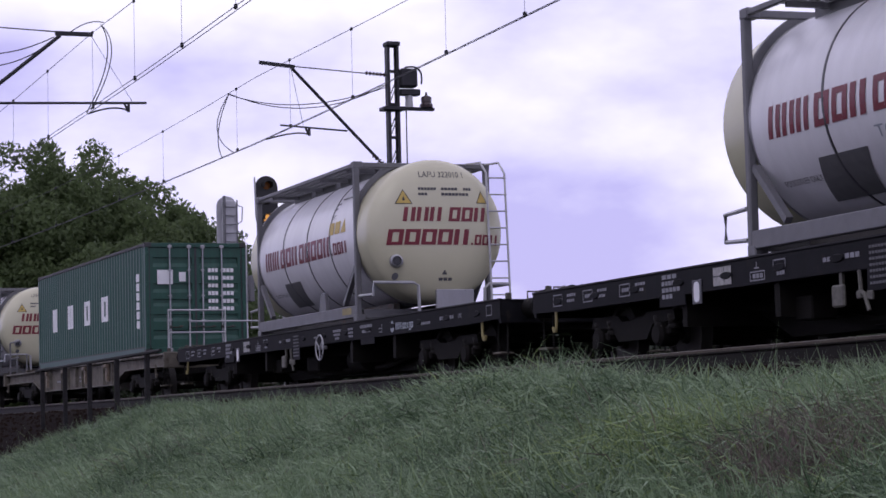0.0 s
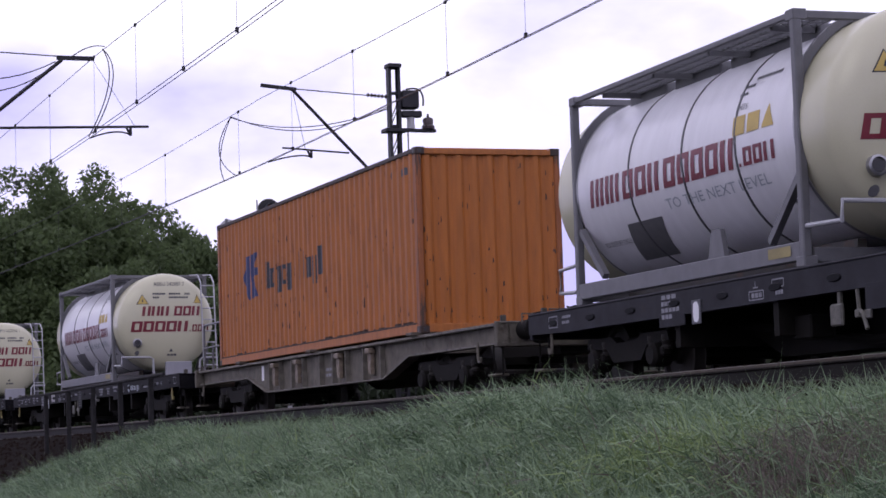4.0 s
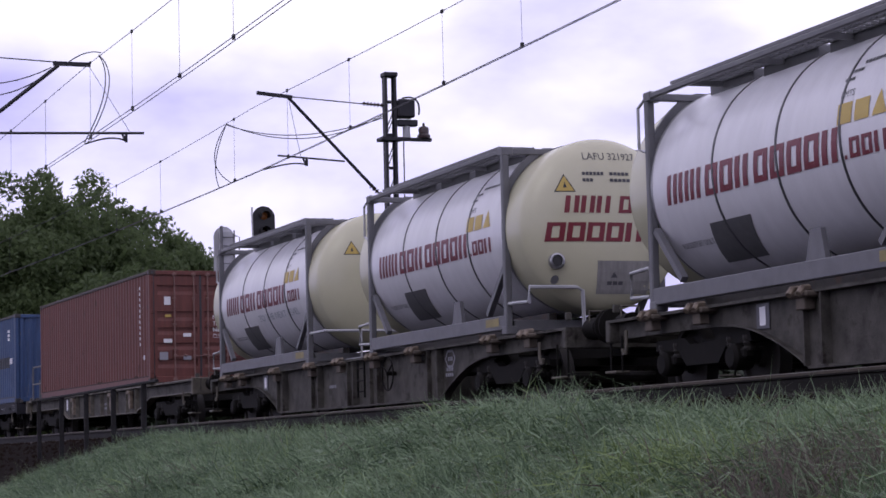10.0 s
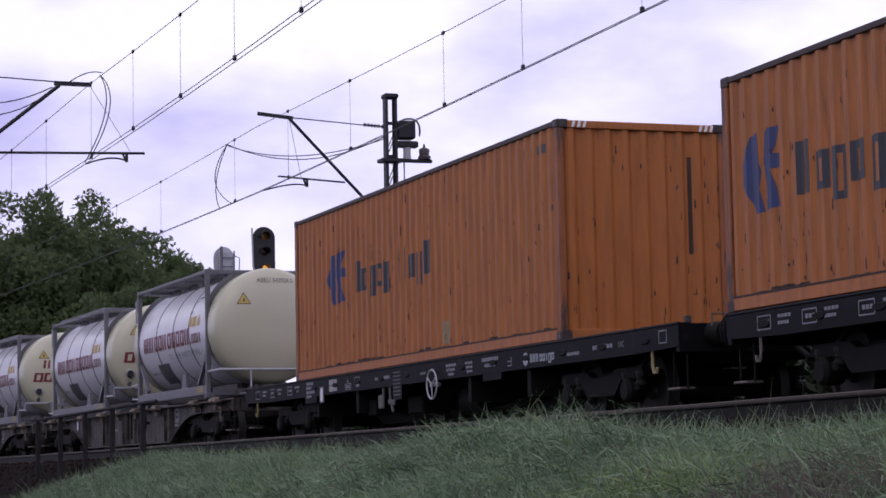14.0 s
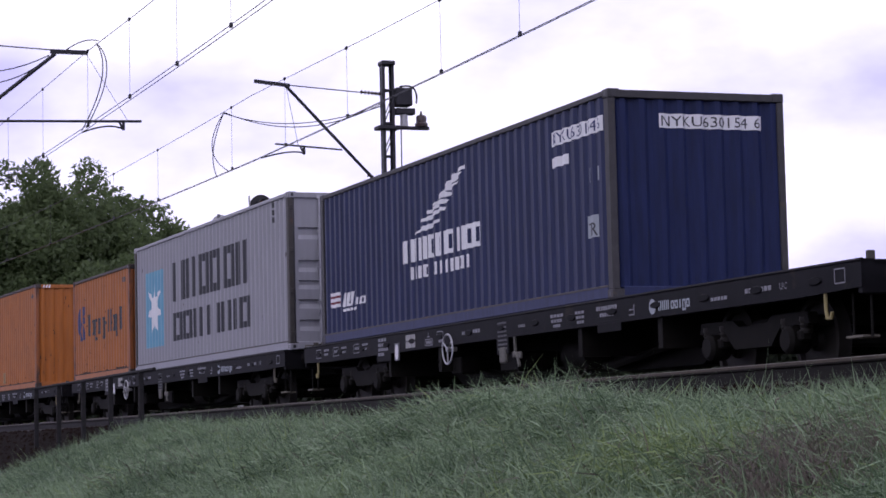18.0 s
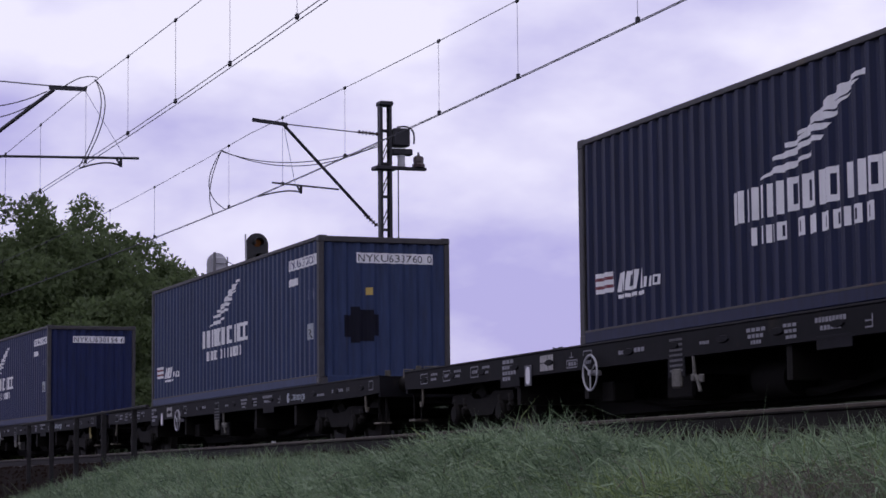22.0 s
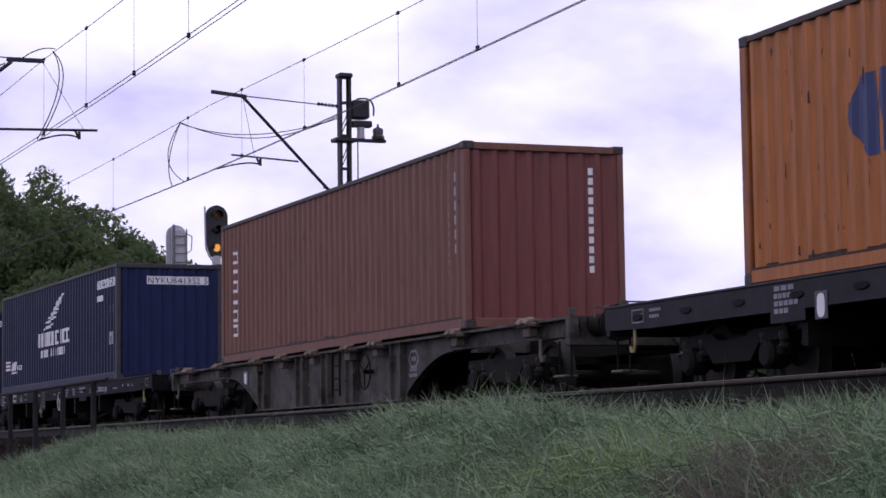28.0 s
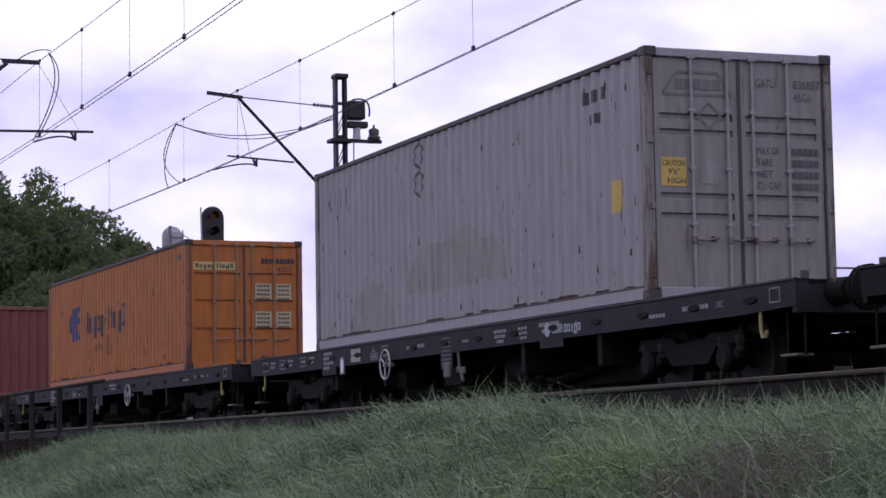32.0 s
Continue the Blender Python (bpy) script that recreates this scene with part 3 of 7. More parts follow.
def clip(poly, axis, lim, keep_more):
    out = []
    for i, p in enumerate(poly):
        q = poly[i - 1]
        ip, iq = (p[axis] >= lim) == keep_more or p[axis] == lim, (q[axis] >= lim) == keep_more or q[axis] == lim
        if ip != iq:
            t = (lim - q[axis]) / (p[axis] - q[axis])
            m = (q[0] + (p[0] - q[0]) * t, q[1] + (p[1] - q[1]) * t)
            out.append(m)
        if ip:
            out.append(p)
    return out


def drape(polys, to3d, ubreaks=(), vbreaks=()):
    """Lays flat polygons on a surface, cut at the breaks."""
    b = Build()
    for axis, br in ((0, ubreaks), (1, vbreaks)):
        if not br:
            continue
        nxt = []
        for p in polys:
            lo, hi = min(q[axis] for q in p), max(q[axis] for q in p)
            cuts = [lo - 1e-6] + [c for c in br if lo < c < hi] + [hi + 1e-6]
            for a, c in zip(cuts, cuts[1:]):
                r = clip(clip(p, axis, a, True), axis, c, False)
                if len(r) > 2:
                    nxt.append(r)
        polys = nxt
    for p in polys:
        b.add([to3d(u, v) for u, v in p], [tuple(range(len(p)))])
    return b


SPLIT = {"name_bars": "letter_bar", "hazard_marks": "hazard_mark", "sticker": "sticker", "number_band": "number_band", "red_marks": "red_mark", "side_marks": "side_mark", "stain": "stain"}


def decal(name, polys, mat, parent, to3d, ub=(), vb=(), label=""):
    if name == "emblem" and len(polys) in (2, 3):
        return [decal("emblem_shape", [p], mat, parent, to3d, ub, vb, label) for p in polys][0]
    if name in SPLIT and len(polys) > 1:
        obs = [decal(SPLIT[name] + "_piece", [p], mat, parent, to3d, ub, vb, label) for p in polys]
        for ob in obs:
            ob.name = SPLIT[name]
        return obs[0]
    if name in ("small_words", "slogan", "number_marks", "marking", "door_data", "small_bars", "caution_words", "tank_number", "number", "flag"):
        name = {"small_words": "small_writing", "number_marks": "number_mark", "small_bars": "small_writing", "caution_words": "caution_writing"}.get(name, name)
    d = drape(polys, to3d, ub, vb)
    me = bpy.data.meshes.new(name)
    me.from_pydata(d.v, [], d.f)
    me.materials.append(M[mat])
    ob = new(name, me)
    ob.parent = parent
    if name in ("small_writing", "number_mark", "marking", "door_data", "slogan", "number", "tank_number", "caution_writing", "flag", "rust"):
        ob["kind"] = "stuff"
    if label:
        tagged(ob, label)
    return ob


# ---- freight containers ----
BED = 1.18
W2 = 1.219
PITCH, DEEP = 0.2765, 0.036


def flute(v, pitch=PITCH, deep=DEEP):
    """Depth of a corrugated sheet at v: crest, flank, trough, flank."""
    f = (v / pitch) % 1.0
    return 0 if f < 0.26 else deep * (f - 0.26) / 0.24 if f < 0.5 else deep if f < 0.76 else deep * (1 - (f - 0.76) / 0.24)


def flute_breaks(a, b, pitch=PITCH):
    out = []
    for i in range(math.floor(a / pitch) - 1, math.ceil(b / pitch) + 1):
        out += [i * pitch + f * pitch for f in (0.0, 0.26, 0.5, 0.76)]
    return [v for v in out if a < v < b]


def sheet(to3d, a, b, z0, z1, pitch, deep, thick):
    vs = [a] + flute_breaks(a, b, pitch) + [b]
    bl = Build()
    for v in vs:
        d = flute(v, pitch, deep)
        for z in (z0, z1):
            bl.v.append(to3d(v, z, d))
        for z in (z0, z1):
            bl.v.append(to3d(v, z, d + thick))
    for i in range(len(vs) - 1):
        k, n = i * 4, i * 4 + 4
        bl.f += [(k, n, n + 1, k + 1), (k + 2, k + 3, n + 3, n + 2)]
    return bl


CACHE = {}


def cached(key, make, name, mat, smooth=False):
    if (key, mat) not in CACHE:
        CACHE[key, mat] = make().mesh(name, M[mat], smooth)
    return CACHE[key, mat]


SX = W2 - 0.018   # outer face of the side sheets
END_P, END_D = 0.262, 0.045


def side_at(L):
    return lambda u, v: (-(SX - flute(u)) - 0.004, u, BED + v)


def end_at(L):
    return lambda u, v: (u, -(L / 2 - 0.03 - flute(u, END_P, END_D)) - 0.004, BED + v)


def container(L, H, paint, label, u_rear, doors=False, post=None, rail=None, end=None, group="freight containers"):
    t = thing("shipping_container", label, "container", group)
    MOVING.append((t, u_rear + L / 2, 4.0 if L > 8 else 2.0))
    post, rail, end = post or paint, rail or paint, end or paint
    # top rails and castings are darker than the panels on most containers
    top = "dark_rail" if paint in ("orange", "rust_red", "rust_brown") else "post" if paint == "grey_dull" else "navy_post" if paint in ("navy", "navy_deep", "blue", "green", "blue_navy") else rail
    cast = top
    h, z0, z1 = L / 2, BED + 0.16, BED + H - 0.075
    key = (L, H)
    for sg in (-1, 1):
        part("side_panel", cached((key, "side", sg), lambda: sheet(lambda v, z, d: (sg * (SX - d), v, z), -h + 0.13, h - 0.13, z0, z1, PITCH, DEEP, 0.004), "side_panel", paint), None, t)
        part("top_rail", cached((key, "top", sg), lambda: Build().box((sg * (W2 - 0.005), -h + 0.15, z1 - 0.005), (sg * (W2 - 0.07), h - 0.15, BED + H - 0.012), 0.008), "top_rail", top), None, t)
        part("bottom_rail", cached((key, "bot", sg), lambda: Build().box((sg * (W2 - 0.004), -h + 0.15, BED + 0.012), (sg * (W2 - 0.06), h - 0.15, z0 + 0.004), 0.008), "bottom_rail", rail), None, t)
        # shade between panel and rail, put in as a dark strip
        part("rail_joint", cached((key, "joint", sg), lambda: Build().box((sg * (W2 - 0.0015), -h + 0.15, z0 - 0.016), (sg * (W2 - 0.05), h - 0.15, z0 + 0.012), 0.004), "rail_joint", "joint_shade" if top == "dark_rail" else "post"), None, t, "dark strip for the shade in the joint above the rail")
        for e in (-1, 1):
            part("corner_post", cached((key, "post", sg, e), lambda: Build().box((sg * (W2 - 0.003), e * (h - 0.004), BED + 0.11), (sg * (W2 - 0.10), e * (h - 0.15), BED + H - 0.11), 0.012), "corner_post", post), None, t)
            for z in (BED, BED + H - 0.118):
                c = part("corner_casting", cached((key, "cast", sg, e, z), lambda: Build().box((sg * W2, e * h, z), (sg * (W2 - 0.162), e * (h - 0.178), z + 0.118), 0.012), "corner_casting", cast), None, t)
                if sg < 0 and e < 0:
                    part("slot_hole", cached((key, "hole", z), lambda: Build().box((sg * W2 - 0.003, e * (h - 0.115), z + 0.03), (sg * W2 + 0.02, e * (h - 0.062), z + 0.09)), "slot_hole", "band"), None, c)
                    part("slot_hole", cached((key, "hole_end", z), lambda: Build().box((sg * (W2 - 0.055), e * h - 0.003, z + 0.03), (sg * (W2 - 0.105), e * h + 0.02, z + 0.09)), "slot_hole", "band"), None, c)
    part("roof", cached((key, "roof"), lambda: sheet(lambda v, z, d: (z, v, BED + H - 0.02 - d * 0.5), -h + 0.1, h - 0.1, -W2 + 0.06, W2 - 0.06, PITCH, DEEP, 0.004), "roof", paint), None, t)
    part("floor", cached((key, "floor"), lambda: Build().box((-W2 + 0.06, -h + 0.1, BED + 0.1), (W2 - 0.06, h - 0.1, BED + 0.14)), "floor", "wagon_grey"), None, t)
    for e in (-1, 1):
        part("end_header", cached((key, "hdr", e), lambda: Build().box((-W2 + 0.15, e * (h - 0.006), BED + H - 0.115), (W2 - 0.15, e * (h - 0.09), BED + H - 0.014), 0.01), "end_header", top if "navy" in paint else rail), None, t)
        part("end_sill", cached((key, "sill", e), lambda: Build().box((-W2 + 0.15, e * (h - 0.004), BED + 0.012), (W2 - 0.15, e * (h - 0.1), BED + 0.15), 0.01), "end_sill", rail), None, t)
        if e > 0 or not doors:
            part("end_panel", cached((key, "end", e), lambda: sheet(lambda v, z, d: (v, e * (h - 0.03 - d), z), -W2 + 0.09, W2 - 0.09, BED + 0.14, BED + H - 0.1, END_P, END_D, 0.004), "end_panel", end), None, t)
    if doors:
        dz0, dz1 = BED + 0.15, BED + H - 0.115
        grooves = {"orange": ((0.78, 0.84), (1.34, 1.40), (1.88, 1.94)),
                   "grey_dull": ((0.92, 1.0), (1.15, 1.23), (1.88, 1.96), (2.06, 2.14))}.get(paint, ((0.34, 0.55), (0.75, 0.92), (1.10, 1.27), (1.42, 1.64), (2.02, 2.24)))
        for sg in (-1, 1):
            def leaf():
                # grooved leaf: flat panels parted by narrow grooves; swaged leaf: broad recesses
                b = Build()
                x0, x1 = sg * 0.012, sg * (W2 - 0.10)
                yb = -h + 0.045
                zs = [(dz0, 0)]
                for a, c in grooves:
                    zs += [(BED + a, 0), (BED + a + (0.012 if c - a < 0.1 else 0.085), 0.038), (BED + c - 0.012, 0.038), (BED + c, 0)]
                zs.append((dz1, 0))
                pts = [(yb + d, z) for z, d in zs] + [(yb + 0.07, dz1), (yb + 0.07, dz0)]
                b.prism(pts, x0, x1)
                # closed ends of the grooves, flush with the leaf
                for a, c in grooves:
                    for q0, q1 in ((0.012, 0.085), (W2 - 0.20, W2 - 0.10)):
                        b.box((sg * q0, yb + 0.002, BED + a - 0.01), (sg * q1, yb + 0.05, BED + c + 0.01))
                return b
            d = part("door", cached((key, "door", sg), leaf, "door", end), None, t)
            for i, xx in enumerate((0.165, 0.625)):
                bx = sg * xx
                def bar():
                    b = Build().tube([(bx, -h + 0.012, BED + 0.05), (bx, -h + 0.012, BED + H - 0.05)], 0.019, 8)
                    for z in (BED + 0.09, BED + H - 0.10):
                        b.box((bx - 0.05, -h + 0.035, z - 0.035), (bx + 0.05, -h - 0.012, z + 0.035), 0.008)
                    for f in (0.3, 0.52, 0.75):
                        b.box((bx - 0.04, -h + 0.045, BED + H * f - 0.02), (bx + 0.04, -h - 0.008, BED + H * f + 0.02), 0.006)
                    return b
                part("lock_bar", cached((key, "bar", sg, i), bar, "lock_bar", "bar_worn" if paint == "orange" else "bar_red" if paint == "rust_red" else "steel" if paint != "grey_dull" else paint), None, d)
                part("handle", cached((key, "hnd", sg, i), lambda: Build().tube([(bx, -h - 0.01, BED + H * 0.24), (bx + 0.1, -h - 0.018, BED + H * 0.235), (bx + 0.3, -h - 0.005, BED + H * 0.245)], 0.013, 6).box((bx + 0.22, -h + 0.04, BED + H * 0.234), (bx + 0.28, -h - 0.002, BED + H * 0.254), 0.005).box((bx - 0.03, -h + 0.03, BED + H * 0.225), (bx + 0.03, -h - 0.02, BED + H * 0.252), 0.005), "handle", {"orange": "bar_worn", "rust_red": "bar_red", "grey_dull": "grey_post"}.get(paint, "post" if paint != "grey" else "steel")), None, d)
            for f in (0.1, 0.37, 0.63, 0.9):
                part("hinge", cached((key, "hinge", sg, f), lambda: Build().box((sg * (W2 - 0.10), -h + 0.02, BED + H * f - 0.045), (sg * (W2 - 0.02), -h - 0.012, BED + H * f + 0.045), 0.01), "hinge", post), None, d)
            part("gasket", cached((key, "gask2", sg), lambda: Build().box((sg * (W2 - 0.125), -h + 0.05, dz0), (sg * (W2 - 0.098), -h + 0.032, dz1)), "gasket", "band"), None, d)
            part("gasket", cached((key, "gask", sg), lambda: Build().box((sg * 0.002, -h + 0.05, dz0), (sg * 0.022, -h + 0.034, dz1)), "gasket", "band"), None, d)
    return t


FT40, FT20, STD, HIGH = 12.192, 6.058, 2.591, 2.896


def bars_text(u, v, h, w, n=4):
    """An unreadable line of small writing."""
    k = w / n
    return [rect(u + i * k, v, u + (i + 0.82) * k, v + h) for i in range(n)]


def wing(u, v, w, h):
    """A swept emblem: wavy feathers one above the other, from a slanted edge to the tip."""
    out = []
    for i in range(7):
        f = i / 6.4
        a, b = u + w * 0.78 * f, u + w * min(1.0, 0.50 + 0.54 * f)
        z0, up, th = v + h * 0.86 * f ** 0.82, h * 0.13, h * 0.105
        lo, hi = [], []
        for k in range(7):
            g = k / 6
            z = z0 + up * g + 0.03 * h * math.sin(g * 8 + 1.3 * i)
            lo.append((a + (b - a) * g, z))
            hi.append((a + (b - a) * g + 0.03 * w, z + th * (1 - 0.5 * abs(2 * g - 1))))
        for k in range(6):
            out.append([lo[k], lo[k + 1], hi[k + 1], hi[k]])
    return out


def star(u, v, r, n=7):
    return [[(u + (r if i % 2 == 0 else r * 0.42) * math.sin(math.pi * i / n), v + (r if i % 2 == 0 else r * 0.42) * math.cos(math.pi * i / n)) for i in range(2 * n)]]


def rust_streaks(t, L, H, n, seed, mat="rust_mark", size=1.0, end=0):
    """Scratches and short rust runs on the near side and the rear end."""
    rng = random.Random(seed)
    ps = []
    for i in range(n):
        u, v = rng.uniform(-L / 2 + 0.3, L / 2 - 0.3), 0.2 + (H - 0.45) * rng.random() ** 1.6
        w, h = size * rng.uniform(0.012, 0.04), size * rng.uniform(0.03, 0.15) * (1.5 if rng.random() < 0.15 else 1)
        ps.append([(u, v), (u + w, v + 0.02), (u + w * 0.8, v + h), (u + w * 0.2, v + h * 1.1)])
    for i in range(n // 6):
        u = rng.uniform(-L / 2 + 0.3, L / 2 - 0.5)
        ps.append(rect(u, 0.165, u + rng.uniform(0.1, 0.5), 0.165 + rng.uniform(0.015, 0.05)))
    decal("rust", ps, mat, t, side_at(L), flute_breaks(-L / 2, L / 2))["kind"] = "stuff"
    ps = []
    for i in range(end):
        # more of it towards the posts and the foot
        u, v = (W2 - 0.12) * math.copysign(1 - rng.random() ** 1.5, rng.random() - 0.5), 0.2 + (H - 0.5) * rng.random() ** 1.5
        w, h = rng.uniform(0.01, 0.03), rng.uniform(0.02, 0.12)
        ps.append([(u, v), (u + w, v + 0.02), (u + w * 0.8, v + h), (u + w * 0.2, v + h * 1.1)])
    if ps:
        decal("rust", ps, mat, t, end_at(L), flute_breaks(-W2, W2, END_P))["kind"] = "stuff"


def angular_emblem(u, z, w, h):
    """Two slanted blue shapes side by side, from u towards the rear, standing on z."""
    a = [(0.0, 0.5), (0.2, 0.95), (0.45, 0.97), (0.47, 0.62), (0.51, 0.5), (0.47, 0.3), (0.55, 0.02), (0.35, 0.0), (0.1, 0.3)]
    b = [(0.58, 0.97), (0.98, 1.0), (0.82, 0.68), (1.0, 0.66), (1.0, 0.5), (0.78, 0.5), (0.95, 0.05), (0.6, 0.02), (0.6, 0.35), (0.54, 0.6)]
    return [[(u - x * w, z + y * h) for x, y in p] for p in (a, b)]


def orange_box(u, H, L, label, doors=False, logo=True):
    t = container(L, H, "orange", label, u, doors, post="orange_post", end="orange_end")
    ub = flute_breaks(-L / 2, L / 2)
    h = L / 2
    s = side_at(L)
    if L < 8:
        emb, (u0, z, ht, w) = angular_emblem(h - 0.42, 1.0, 0.85, 0.9), (h - 1.6, 1.10, 0.55, 3.7)
    elif H == HIGH:
        emb, (u0, z, ht, w) = angular_emblem(4.17, 1.2, 0.98, 0.9), (2.7, 1.33, 0.51, 3.85)
    else:
        emb, (u0, z, ht, w) = angular_emblem(3.98, 1.03, 1.09, 0.82), (2.4, 1.16, 0.50, 3.7)
    decal("emblem", emb, "blue_paint", t, s, ub, label="dark blue angular emblem")
    # the near side is read from far end to near end: u runs against the line
    name = [[(-q[0], q[1]) for q in p] for p in blocks("Hapag-Lloyd", -u0, z, ht, w, 0.0, 0.74)]
    decal("name_bars", name, "dark_paint", t, s, ub, label="dark name drawn as bars")
    rust_streaks(t, L, H, 150 if L > 8 else 80, round(-u), size=0.85, end=0 if doors else 45)
    decal("marking", [rect(-h + 0.5 + i * 0.22, H - 0.38, -h + 0.57 + i * 0.22, H - 0.26) for i in range(4)], "pale_dark", t, s, ub)
    return t


def navy_box(u, code, label, patch=False, web=False, paint="navy"):
    L, H = FT40, STD
    t = container(L, H, paint, label, u, post="navy_post", end="navy_end" if paint.startswith("navy") and not web else paint)
    h, ub = L / 2, flute_breaks(-FT40 / 2, FT40 / 2)
    s, e = side_at(L), end_at(L)
    eb = flute_breaks(-W2, W2, END_P)
    flip = lambda ps: [[(-x, z) for x, z in p] for p in ps]
    decal("emblem", flip(wing(-1.22, 1.44, 2.2, 0.82)), "white_paint", t, s, ub, label="white striped wing emblem")["kind"] = "stuff"
    decal("name_bars", flip(blocks("NYKLOGISTICS", -1.9, 1.05, 0.35, 3.5, 0.0, 0.8)), "white_paint", t, s, ub, label="white name drawn as bars")
    decal("small_bars", flip(blocks("LINE CARRIER", -1.5, 0.78, 0.19, 2.65, 0.0, 0.74)), "white_paint", t, s, ub)
    decal("flag", flip([rect(-5.5, 0.60, -5.02, 0.85, -0.15)] + blocks("NOK", -4.98, 0.58, 0.23, 0.72, 0.2, 0.86) + blocks("INE", -4.2, 0.58, 0.12, 0.42, 0.15, 0.8) + bars_text(-4.95, 0.5, 0.045, 0.8, 7)), "white_paint", t, s, ub, label="small white flag emblem with bars")
    for z in (0.655, 0.755):
        decal("flag_stripe", flip([rect(-5.52, z, -5.02, z + 0.04, -0.15)]), "red_paint", t, lambda a, b: (s(a, b)[0] - 0.003, a, BED + b), ub, label="red stripe of the flag")
    decal("number_band", flip([rect(4.2, 2.10, 5.85, 2.29), rect(4.2, 1.82, 4.75, 1.95)]), "white_paint", t, s, ub, label="white number band")
    decal("number_marks", flip(text_polys(code, 4.24, 2.13, 0.14, 1.56)), "blue_paint", t, lambda a, b: (s(a, b)[0] - 0.003, a, BED + b), ub)
    decal("side_marks", flip([rect(5.38, 1.50, 5.47, 1.68), rect(5.62, 1.50, 5.74, 1.68), rect(5.3, 0.80, 5.62, 1.08)]), "pale_grey", t, s, ub)
    decal("class_letters", flip(text_polys("TR", 5.32, 0.82, 0.17, 0.27)), "dark_paint", t, lambda a, b: (s(a, b)[0] - 0.003, a, BED + b), ub, label="dark letters on a white plate")["kind"] = "stuff"
    if web:
        decal("small_bars", flip(blocks("www nykline com", 3.72, 0.53, 0.13, 1.85, 0.0, 0.74)), "white_paint", t, s, ub)
    # end wall
    n = part_band(t, e, eb, code)
    if patch:
        decal("paint_patch", [rect(-0.75, 0.82, -0.62, 1.2), rect(-0.62, 0.72, -0.46, 1.35), rect(-0.46, 0.75, -0.2, 1.3), rect(-0.2, 0.85, -0.1, 1.22)], "navy_patch", t, e, eb, label="darker repainted patch")
    if patch or web:
        decal("sticker", [rect(-0.34, 1.56, -0.22, 1.69)], "yellow", t, e, eb, label="small yellow sticker")
    return t


def part_band(t, e, eb, code):
    b = decal("number_band", [rect(-0.52, 2.12, 0.92, 2.30)], "white_paint", t, e, eb, label="white band with the container number")
    off = lambda u, v: (e(u, v)[0], e(u, v)[1] - 0.004, e(u, v)[2])
    decal("number", text_polys(code, -0.49, 2.145, 0.13, 1.38), "dark_paint", b, off, eb)
    return b


def outline(pts, w):
    """A closed line of strokes w wide."""
    out = []
    for (a, b), (c, d) in zip(pts, pts[1:] + pts[:1]):
        n = math.hypot(c - a, d - b)
        ox, oz = -(d - b) / n * w / 2, (c - a) / n * w / 2
        out.append([(a - ox, b - oz), (c - ox, d - oz), (c + ox, d + oz), (a + ox, b + oz)])
    return out


def washed(u0, u1, v0, v1, seed):
    """A stain of uneven upright runs."""
    def top(u):
        f = math.sin(math.pi * min(0.99, max(0.03, (u - u0) / (u1 - u0)))) ** 0.4
        return v0 + (v1 - v0) * f * (0.85 + 0.25 * noise.noise((u * 2.3, seed * 3.1, 0.0)) + 0.08 * noise.noise((u * 11, seed, 0.0)))

    n = 24
    us = [u0 + (u1 - u0) * i / n for i in range(n + 1)]
    foot = [v0 + 0.1 * noise.noise((u * 6, seed, 4.0)) for u in us]
    return [[(us[i], foot[i]), (us[i + 1], foot[i + 1]), (us[i + 1], top(us[i + 1])), (us[i], top(us[i]))] for i in range(n)]


